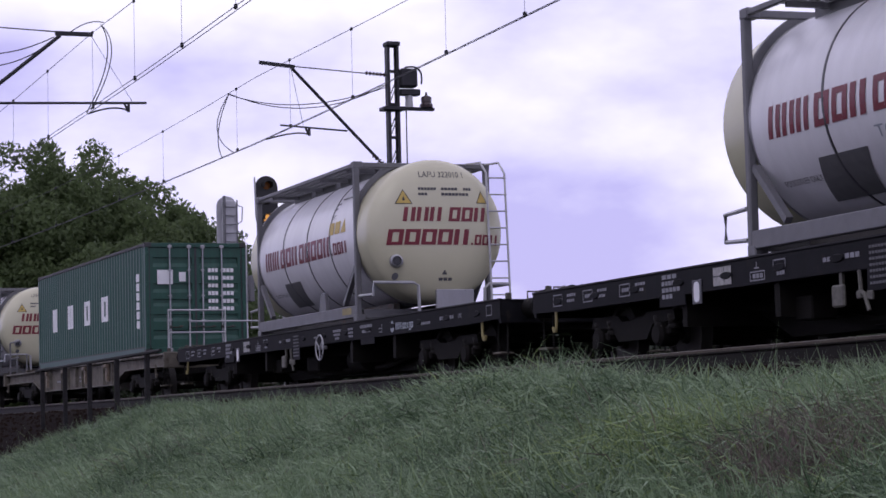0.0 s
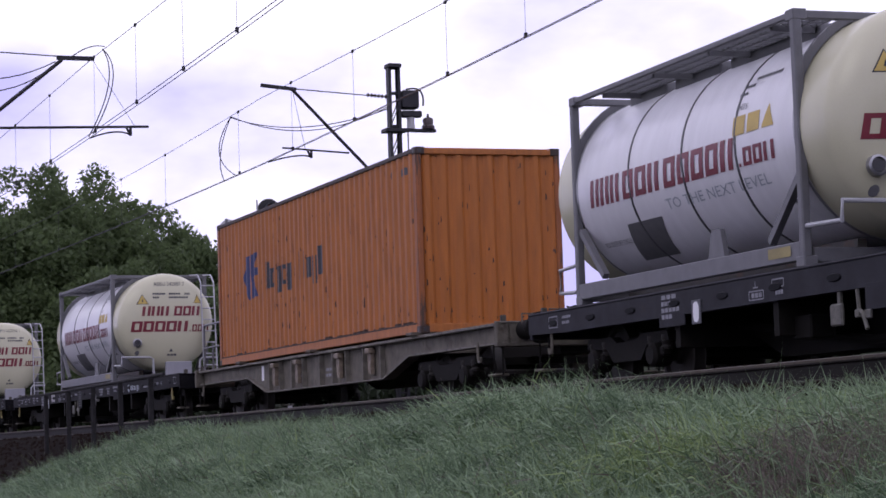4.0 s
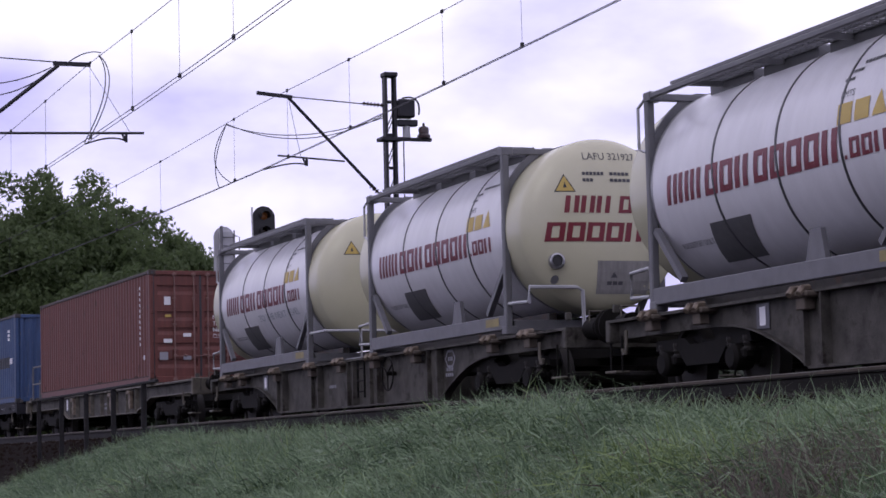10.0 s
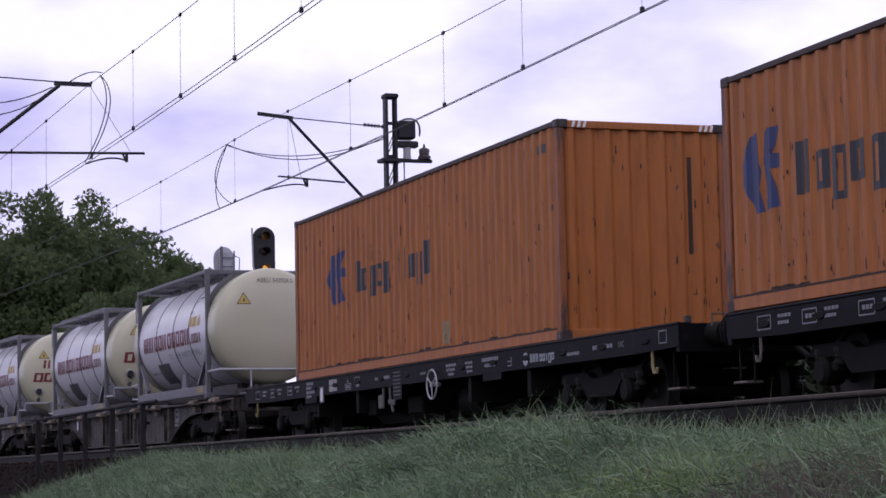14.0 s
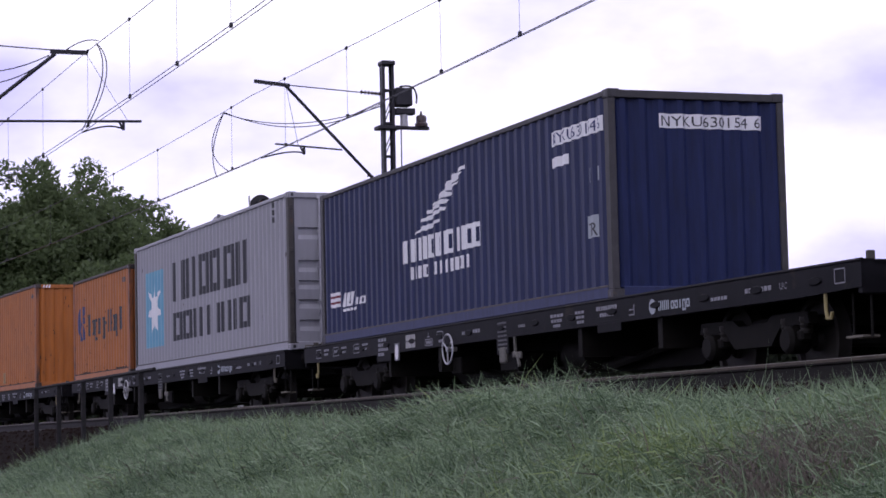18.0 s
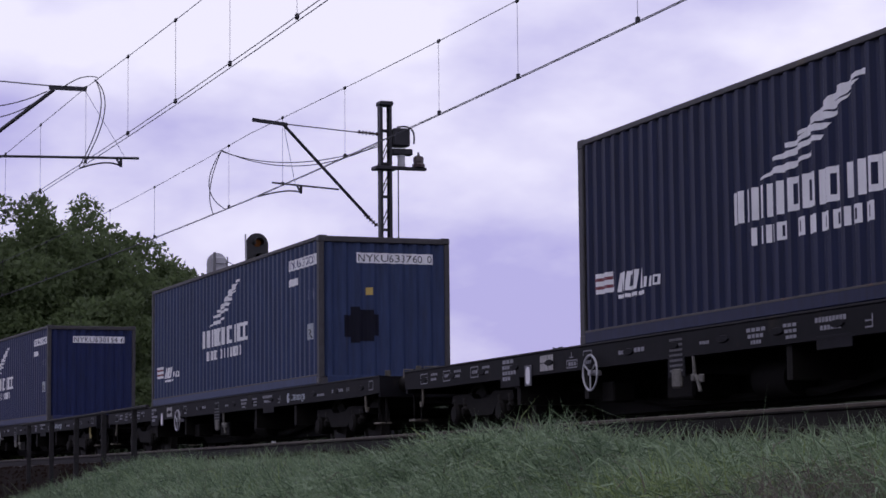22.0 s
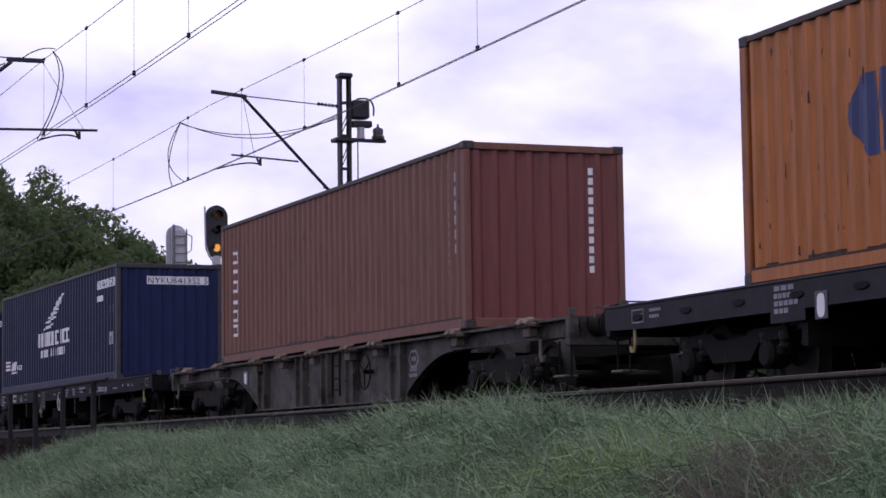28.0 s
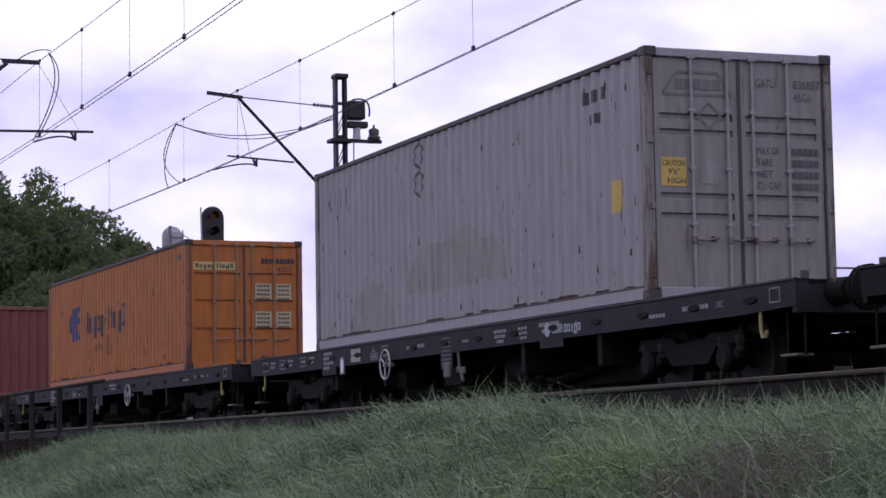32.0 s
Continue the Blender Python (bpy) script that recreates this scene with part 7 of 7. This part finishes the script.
def near_mast(sup):
    """Mast beside the near track, outside the picture, with the cantilever that reaches into it."""
    t = thing("catenary_mast", "dark steel catenary mast with a long bar over the near track", "catenary mast", m=on_line(sup, 0, 0))
    for x in (-7.3, -7.05):
        part("channel", Build().box((x, -0.12, -2.4), (x + 0.06, 0.12, 8.2)), M["mast"], t)
    for i in range(14):
        z = -1 + i * 0.66
        part("batten", Build().box((-7.25, -0.13, z), (-7.03, -0.121, z + 0.08)), M["mast"], t)
    part("strut", Build().tube([(-6.98, 0, 5.25), (-4.62, 0, 7.20)], 0.038, 8), M["mast"], t)
    part("top_bracket", Build().beam((-4.72, 0, 7.24), (-3.98, 0, 7.24), 0.05, 0.085), M["mast"], t)
    part("tie_rod", Build().tube([(-4.7, 0, 7.27), (-6.98, 0, 7.36)], 0.013, 6), M["mast"], t)
    part("registration_bar", Build().tube([(-6.98, 0, 5.80), (-2.92, 0, 5.91)], 0.026, 8), M["mast"], t)
    b = Build().beam((-3.28, 0, 5.90), (-3.28, 0, 5.72), 0.05, 0.03, (0, 1, 0))
    b.beam((-3.28, 0, 5.72), (-3.36, 0, 5.88), 0.04, 0.03, (0, 1, 0))
    part("drop_bracket", b, M["mast"], t)
    part("steady_arm", Build().tube(bez((-3.28, 0, 5.74), (-3.55, 0, 5.88), (-4.10, 0, 5.66), 8), 0.018, 6), M["mast"], t)
    part("guy_rod", Build().tube([(-4.0, 0, 7.2), (-3.2, 0, 5.92)], 0.005, 5), M["wire"], t)
    part("jumper", Build().tube(bez((-6.98, 0, 6.9), (-5.9, 0, 6.55), (-4.75, 0, 7.16), 10), 0.012, 6), M["wire"], t)
    part("jumper", Build().tube(bez((-6.98, 0, 6.5), (-5.6, 0, 6.4), (-4.9, 0, 7.0), 10), 0.012, 6), M["wire"], t)


def feeders():
    """Loose current links that hang from carrying wire to contact wire."""
    def link(name, pts):
        solid(name, Build().tube(pts, 0.011, 6), M["wire"], "slack dark cable linking the carrying wire to the contact wire", "cable", "current links", smooth=True)
    link("current_link", bez(at(47.9, 0.0, 6.82), at(49.6, 0.05, 6.1), at(48.9, 0.1, 5.5), 12))
    link("current_link", bez(at(47.9, 0.0, 6.82), at(50.3, 0.05, 6.2), at(47.9, 0.1, 5.5), 12))
    link("current_link", bez(at(47.9, 0.0, 6.82), at(47.0, 1.5, 6.0), at(45.5, 2.86, 6.75), 14))
    link("current_link", bez(at(47.9, 0.0, 6.80), at(46.8, 1.2, 6.15), at(45.5, 2.86, 6.70), 14))
    link("current_link", bez(at(41.2, -4.3, 7.02), at(39.9, -4.1, 6.4), at(42.2, -4.3, 5.56), 14))
    link("current_link", bez(at(41.2, -4.3, 7.02), at(40.5, -4.1, 6.4), at(42.6, -4.3, 5.56), 14))
    link("current_link", bez(at(41.0, -4.3, 7.03), at(42.4, -4.3, 7.35), at(43.2, -4.5, 7.2), 10))


# ---- signals, railing ----
def capsule(b, w, h, y0, y1, cz, cx=0.0, n=12):
    r = w / 2
    pts = []
    for i in range(n + 1):
        a = math.pi * i / n
        pts.append((cx + r * math.cos(a), cz + h / 2 - r + r * math.sin(a)))
    for i in range(n + 1):
        a = math.pi + math.pi * i / n
        pts.append((cx + r * math.cos(a), cz - h / 2 + r + r * math.sin(a)))
    k = len(pts)
    b.add([(x, y0, z) for x, z in pts] + [(x, y1, z) for x, z in pts],
          [tuple(range(k)), tuple(range(k, 2 * k))[::-1]] + [(i, i + k, (i + 1) % k + k, (i + 1) % k) for i in range(k)])
    return b


def front_signal():
    t = thing("railway_signal", "black oval light signal with a lit amber lamp on grey pole", "railway signal", "signals", m=on_line(56.0, 3.3, 0))
    board = part("signal_board", capsule(Build(), 0.60, 1.38, -0.03, 0.03, 5.25), M["signal_black"], t)
    for z, mat, lab in ((5.68, "lamp_dim", "faintly glowing amber lamp"), (5.28, "glass_dark", "dark unlit lamp"), (4.83, "lamp_amber", "lit amber lamp")):
        part("lens", Build().lathe([(0.0, -0.07), (0.07, -0.06), (0.095, -0.04), (0.1, -0.03)], 18, "y", (0, 0, z)), M[mat], board, lab, smooth=True)
        hood = Build()
        arc = [math.pi * (k - 1) / 8 for k in range(11)]
        for r, y in ((0.125, -0.03), (0.125, -0.26), (0.118, -0.26), (0.118, -0.03)):
            hood.v += [(r * math.cos(a), y, z + r * math.sin(a)) for a in arc]
        hood.f += [(11 * k + i, 11 * k + i + 1, (11 * (k + 1) + i + 1) % 44, (11 * (k + 1) + i) % 44) for k in range(4) for i in range(10)]
        part("hood", hood, M["signal_black"], board)
    part("pole", Build().tube([(0.44, 0, -2.2), (0.44, 0, 4.52)], 0.062, 12), M["signal_grey"], t, smooth=True)
    part("arm", Build().tube([(0.44, 0, 4.3), (0.1, 0, 4.34), (0.02, 0, 4.5), (0.02, 0, 4.62)], 0.05, 8), M["signal_grey"], t, smooth=True)
    part("brace", Build().tube([(0.40, 0, 3.75), (-0.22, -0.05, 4.62), (-0.31, -0.05, 4.9), (-0.33, -0.05, 5.9)], 0.024, 7), M["signal_grey"], t)
    part("lamp_foot", Build().box((-0.1, -0.08, 4.36), (0.1, 0.08, 4.62), 0.02), M["signal_grey"], t)
    part("junction_box", Build().box((0.28, -0.15, 3.62), (0.66, 0.09, 4.10), 0.02), M["signal_grey"], t, "pale grey junction box with a dark slot")
    part("slot", Build().box((0.43, -0.156, 3.68), (0.50, -0.15, 4.05)), M["signal_black"], t)


def back_signal():
    t = thing("railway_signal", "pale oval signal back with its ladder on a grey pole", "railway signal", "signals", m=on_line(62.0, 4.0, 0))
    part("signal_board", capsule(Build(), 0.60, 1.62, -0.02, 0.02, 5.22), M["signal_grey"], t, "pale grey back of the board")
    part("back_box", Build().box((-0.16, -0.2, 4.55), (0.2, -0.02, 5.9), 0.03), M["signal_grey"], t)
    part("ladder_rail", Build().tube([(-0.14, -0.24, 4.3), (-0.14, -0.24, 6.02)], 0.045, 8), M["frame_grey"], t)
    part("ladder_rail", Build().tube([(0.24, -0.24, 4.3), (0.24, -0.24, 5.9)], 0.022, 8), M["frame_grey"], t)
    for i in range(6):
        z = 4.45 + i * 0.25
        part("rung", Build().tube([(-0.14, -0.24, z), (0.24, -0.24, z)], 0.014, 6), M["frame_grey"], t)
    for z in (4.45, 5.2):
        part("cage", Build().tube([(0.24, -0.24, z), (0.38, -0.24, z + 0.1), (0.40, -0.24, z + 0.5), (0.26, -0.24, z + 0.55)], 0.016, 6), M["frame_grey"], t)
    part("pole", Build().tube([(0.50, 0, -2.2), (0.50, 0, 4.62)], 0.085, 12), M["signal_grey"], t, smooth=True)
    for z in (4.1, 4.35):
        part("arm", Build().tube([(0.5, 0, z), (0.0, -0.05, z + 0.05)], 0.055, 8), M["signal_grey"], t, smooth=True)
    part("brace", Build().tube([(0.42, 0, 3.3), (-0.14, -0.2, 4.4)], 0.06, 8), M["signal_grey"], t)
    part("side_box", Build().box((0.62, -0.12, 3.0), (0.76, 0.12, 3.75), 0.02), M["frame_grey"], t, "dark narrow box")
    part("side_box", Build().box((0.08, -0.1, 2.95), (0.3, 0.1, 3.6), 0.02), M["signal_grey"], t)


def railing():
    rel = -6.4
    t = thing("railing", "dark painted steel railing over a culvert beside the track", "railing")
    part("handrail", Build().tube([at(s, rel, 0.46) for s in (27.4, 29.5, 31.5, 33.5, 36.6)], 0.022, 8), M["fence"], t)
    for i in range(5):
        s = 28.2 + i * 1.95
        x, y, _ = line(s, rel)
        part("post", Build().box((x - 0.033, y - 0.033, -1.6), (x + 0.033, y + 0.033, 0.45), 0.01), M["fence"], t)


# ---- plants ----
def leaf_cloud(blobs, n, size, seed, mat, name, parent, flat=0.5):
    """Leaves as small folded quads, scattered through rough clumps."""
    rng = np.random.default_rng(seed)
    w = np.array([b[3] ** 2 for b in blobs])
    pick = rng.choice(len(blobs), n, p=w / w.sum())
    c = np.array([b[:3] for b in blobs])[pick]
    r = np.array([b[3] for b in blobs])[pick]
    d = rng.normal(size=(n, 3))
    d /= np.linalg.norm(d, axis=1)[:, None]
    p = c + d * (r * (0.35 + 0.72 * rng.random(n) ** 0.7))[:, None] * np.array([1, 1, 0.9])
    u = rng.normal(size=(n, 3))
    u /= np.linalg.norm(u, axis=1)[:, None]
    v = np.cross(u, d + 0.6 * rng.normal(size=(n, 3)))
    v /= np.linalg.norm(v, axis=1)[:, None] + 1e-9
    sz = (size * (0.6 + 0.8 * rng.random(n)))[:, None]
    q = np.stack([p - u * sz, p + v * sz * flat, p + u * sz, p - v * sz * flat], 1).reshape(-1, 3)
    me = bpy.data.meshes.new(name)
    me.from_pydata(q.tolist(), [], np.arange(4 * n).reshape(-1, 4).tolist())
    me.materials.append(mat)
    ob = new(name, me)
    ob.parent = parent
    return ob


def tree(s, rel, height, spread, seed, leaves, size=0.16, mat="leaf", label="broad leafy deciduous tree in full dark green leaf", name="tree"):
    rng = random.Random(seed)
    x, y, _ = line(s, rel)
    t = thing(name, label, "tree", "trees behind the line", m=pose(x, y, -2.3, 0, 0, rng.uniform(0, 360)))
    h = height + 2.3
    limbs, blobs = [], []
    trunk = Build().tube([(0, 0, 0), (0.1, 0.05, h * 0.25), (-0.1, 0.1, h * 0.5), (0.05, 0, h * 0.8)], 0.32, 9, r2=0.06)
    part("trunk", trunk, M["bark"], t, smooth=True)
    for i in range(16):
        a = i * 2.4 + rng.uniform(-0.4, 0.4)
        z0 = h * (0.18 + 0.6 * i / 16)
        ln = spread * rng.uniform(0.7, 1.1) * (1.0 - 0.75 * max(0.0, (i / 16 - 0.3)))
        e = Vector((math.cos(a) * ln, math.sin(a) * ln, z0 + ln * rng.uniform(0.25, 0.7)))
        part("limb", Build().tube([(0, 0, z0), (e.x * 0.5, e.y * 0.5, z0 + (e.z - z0) * 0.4), e], 0.10, 6, r2=0.02), M["bark"], t)
        for j in range(8):
            f = rng.uniform(0.45, 1.1)
            blobs.append((e.x * f + rng.gauss(0, 0.5), e.y * f + rng.gauss(0, 0.5), z0 + (e.z - z0) * f + rng.gauss(0, 0.5), rng.uniform(0.5, 1.05) * spread / 3.2))
    for j in range(8):
        blobs.append((rng.gauss(0, spread * 0.25), rng.gauss(0, spread * 0.25), h * rng.uniform(0.78, 0.96), rng.uniform(0.4, 0.8) * spread / 3.6))
    crown = leaf_cloud(blobs, leaves, size, seed, M[mat], "crown", t)
    return t


def hedge():
    """Low dark scrub along the far side of the line, added to darken the view under the wagons."""
    rng = random.Random(21)
    blobs = []
    for i in range(900):
        s, rel = rng.uniform(2, 125), rng.uniform(5.6, 8.6)
        x, y, _ = line(s, rel)
        top = 1.95 + 0.3 * noise.noise((s * 0.12, 0.0, 3.0)) + (rel - 5.6) * 0.16
        blobs.append((x, y, rng.uniform(0.0, max(0.4, top - 0.3)), rng.uniform(0.28, 0.5)))
    t = thing("scrub", "low dark green scrub added beyond the line to darken under the wagons", "bushes", kind="stuff")
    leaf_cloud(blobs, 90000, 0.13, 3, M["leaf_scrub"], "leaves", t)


def grass():
    """Wind-blown blades on the near bank."""
    rng = np.random.default_rng(11)
    n = 700000
    s = 4.5 + 36 * rng.random(n) ** 1.5
    rel = -6.1 - 4.6 * rng.random(n) ** 1.25
    # keep what lies about the view; blades behind or below it are left out
    a = np.sin(CURVE * s)
    x = (1 - np.cos(CURVE * s)) / CURVE + rel * np.cos(CURVE * s)
    y = a / CURVE - rel * a
    az = np.degrees(np.arctan2(x + 11.81, y))
    keep = (az > 3.5) & (az < 33)
    s, rel, x, y = s[keep], rel[keep], x[keep], y[keep]
    n = len(s)
    z = np.array([bank(r, q) for r, q in zip(rel, s)]) - 0.02
    patch = np.array([noise.noise((r * 0.8, q * 0.5, 2.0)) for r, q in zip(rel, s)])
    # bent by the wind: each blade is an arc that leaves the ground steeply and ends level or drooping
    h = (0.13 + 0.26 * rng.random(n) ** 1.4) * (1 + 0.4 * patch) * (1 + 0.45 * np.clip((rel + 7.4) / 1.0, 0, 1))
    tall = rng.random(n) < 0.003
    h = np.where(tall, h * 1.45, h)
    wind = np.array([noise.noise((r * 0.5, q * 0.4, 7.0)) for r, q in zip(rel, s)])
    brown = (np.hypot((x + 8.25) / 0.27, (y - 7.1) / 0.5) < 1 + 0.2 * rng.normal(0, 1, n)) & (rng.random(n) < 0.75)
    # the wind lays the stalks over towards the far end of the line; some blades droop the other way
    ang = np.radians(160) + rng.normal(0, 0.9, n) + np.where(rng.random(n) < 0.38, np.pi, 0)
    a0 = np.clip(0.06 + 0.25 * wind + rng.normal(0, 0.26, n), -0.4, 1.0)
    a1 = np.clip(1.75 + 0.5 * wind + rng.normal(0, 0.75, n), 0.4, 3.0)
    curl = rng.random(n) < 0.3
    a1 = np.where(curl, np.clip(2.7 + rng.normal(0, 0.35, n), 2.0, 3.4), a1)
    h = np.where(curl, h * 1.08, h)
    a1 = np.where(tall | brown, a1 * 0.6, a1)
    dx, dy = np.cos(ang), np.sin(ang)
    wdt = np.where(tall | brown, 0.0022, 0.0022 + 0.0040 * rng.random(n) ** 1.4)
    tw = rng.uniform(-1.5, 1.5, n)
    vs = np.empty((n, 7, 3))
    cx, cz = np.zeros(n), np.zeros(n)
    for i, wd in enumerate((0.8, 1.0, 0.7, 0.0)):
        f = i / 3
        if i:
            th = a0 + (a1 - a0) * (f - 1 / 6) ** 1.7
            cx, cz = cx + np.sin(th) * h / 3, cz + np.cos(th) * h / 3
        th = a0 + (a1 - a0) * f
        wx, wy, wz = -dy * np.cos(tw) + dx * np.cos(th) * np.sin(tw), dx * np.cos(tw) + dy * np.cos(th) * np.sin(tw), -np.sin(th) * np.sin(tw)
        for k, sg in ((0, -1), (1, 1))[:2 if i < 3 else 1]:
            vs[:, 2 * i + k, 0] = x + dx * cx + sg * wx * wdt * wd
            vs[:, 2 * i + k, 1] = y + dy * cx + sg * wy * wdt * wd
            vs[:, 2 * i + k, 2] = z + cz + sg * wz * wdt * wd
    dry = (rng.random(n) < 0.02 + 0.10 * np.clip((patch - 0.3) * 4, 0, 1)) | brown
    lot = rng.integers(0, 3, n)
    fresh = (np.hypot((x + 8.2) / 0.45, (y - 8.4) / 1.1) + 0.6 * rng.normal(0, 1, n) < 0.35) | (rng.random(n) < 0.04)
    lot = np.where(fresh, 3, lot)
    sets = [("grass", ~dry & (lot == k), "grass" if k < 3 else "grass_fresh", "long wind-blown green grass on the bank") for k in range(4)]
    for name, sel, mat, label in sets + [("dry_grass", dry, "dry_grass", "dry brownish grass stems among the green")]:
        w = vs[sel]
        k = len(w)
        base = (np.arange(k) * 7)[:, None]
        me = bpy.data.meshes.new(name)
        quads = np.concatenate([base + [0, 1, 3, 2], base + [2, 3, 5, 4]])
        tris = base + [4, 5, 6]
        me.from_pydata(w.reshape(-1, 3).tolist(), [], quads.tolist() + tris.tolist())
        me.materials.append(M[mat])
        SWAYING.append(tagged(new(name, me), label, "grass", kind="stuff"))


SWAYING = []
ground()
tracks()
catenary(0.1, 45.5, 5.5, 6.93, 0.022, [22.8, 26.6, 30.9, 34.4, 39.5, 43.6, 47.6, 54.0, 58.5, 66, 72, 79], 0.02, -0.45)
catenary(-4.3, 43.0, 5.56, 7.02, 0.016, [25.5, 28, 31.5, 34.9, 38.4, 42.0, 46.5, 50.5, 56, 62, 70], 0.05)
mast(45.5)
near_mast(43.5)
feeders()
front_signal()
back_signal()
railing()


tree(98, 6.6, 12.4, 4.8, 1, 63000, 0.13)
tree(101, 10.4, 12.6, 4.7, 2, 63000, 0.13)
tree(104, 14.2, 11.6, 4.3, 3, 52000, 0.13)
tree(96, 2.4, 11.2, 4.6, 4, 45000, 0.13)
tree(107, 17.6, 10.0, 3.8, 5, 34000, 0.12, "leaf_far", "smaller grey-green tree with a loose crown")
tree(100, -2.0, 11.0, 4.2, 6, 33000, 0.13)
tree(92, 7.4, 7.2, 4.0, 7, 42000, 0.13)
tree(94, 12.2, 6.6, 3.8, 8, 39000, 0.13)
tree(99, 16.4, 6.8, 3.5, 9, 31000, 0.12, "leaf_far", "low grey-green tree with a loose crown")
tree(97, 19.2, 3.0, 2.4, 10, 15000, 0.12, "leaf_far", "low grey-green tree with a loose crown")
tree(103, 4.4, 11.6, 4.4, 12, 40000, 0.13)
hedge()
grass()


def motions():
    """The train runs along the line; each wagon and each load is keyed on its own."""
    times = [0.0, 0.5] + [1.0 + i for i in range(31)] + [32.0]
    # gusts push the grass a finger's width to and fro
    for i, ob in enumerate(SWAYING):
        rows = []
        for k in range(65):
            t = k * 0.5
            d = 0.010 * math.sin(2.9 * t + 1.9 * i) + 0.007 * math.sin(4.7 * t + 2.3 * i + 1) + 0.006 * math.sin(0.6 * t)
            rows.append((t, pose(0.95 * d, -0.31 * d, -0.25 * abs(d))))
        walk(ob, rows)
    # wheels roll: one turn in 2.89 m
    fine = [i * 0.066 for i in range(485)]
    for ob, y in TURNING:
        walk(ob, [(t, pose(0, y, 0.46) @ pose(0, 0, 0, -math.degrees(run(t) / 0.46) % 360, 0, 0)) for t in fine + [32.0]])
    for ob, u, half, *lift in MOVING:
        walk(ob, [(t, on_line(u + run(t), 0, lift[0] if lift else 0, half)) for t in times])


motions()
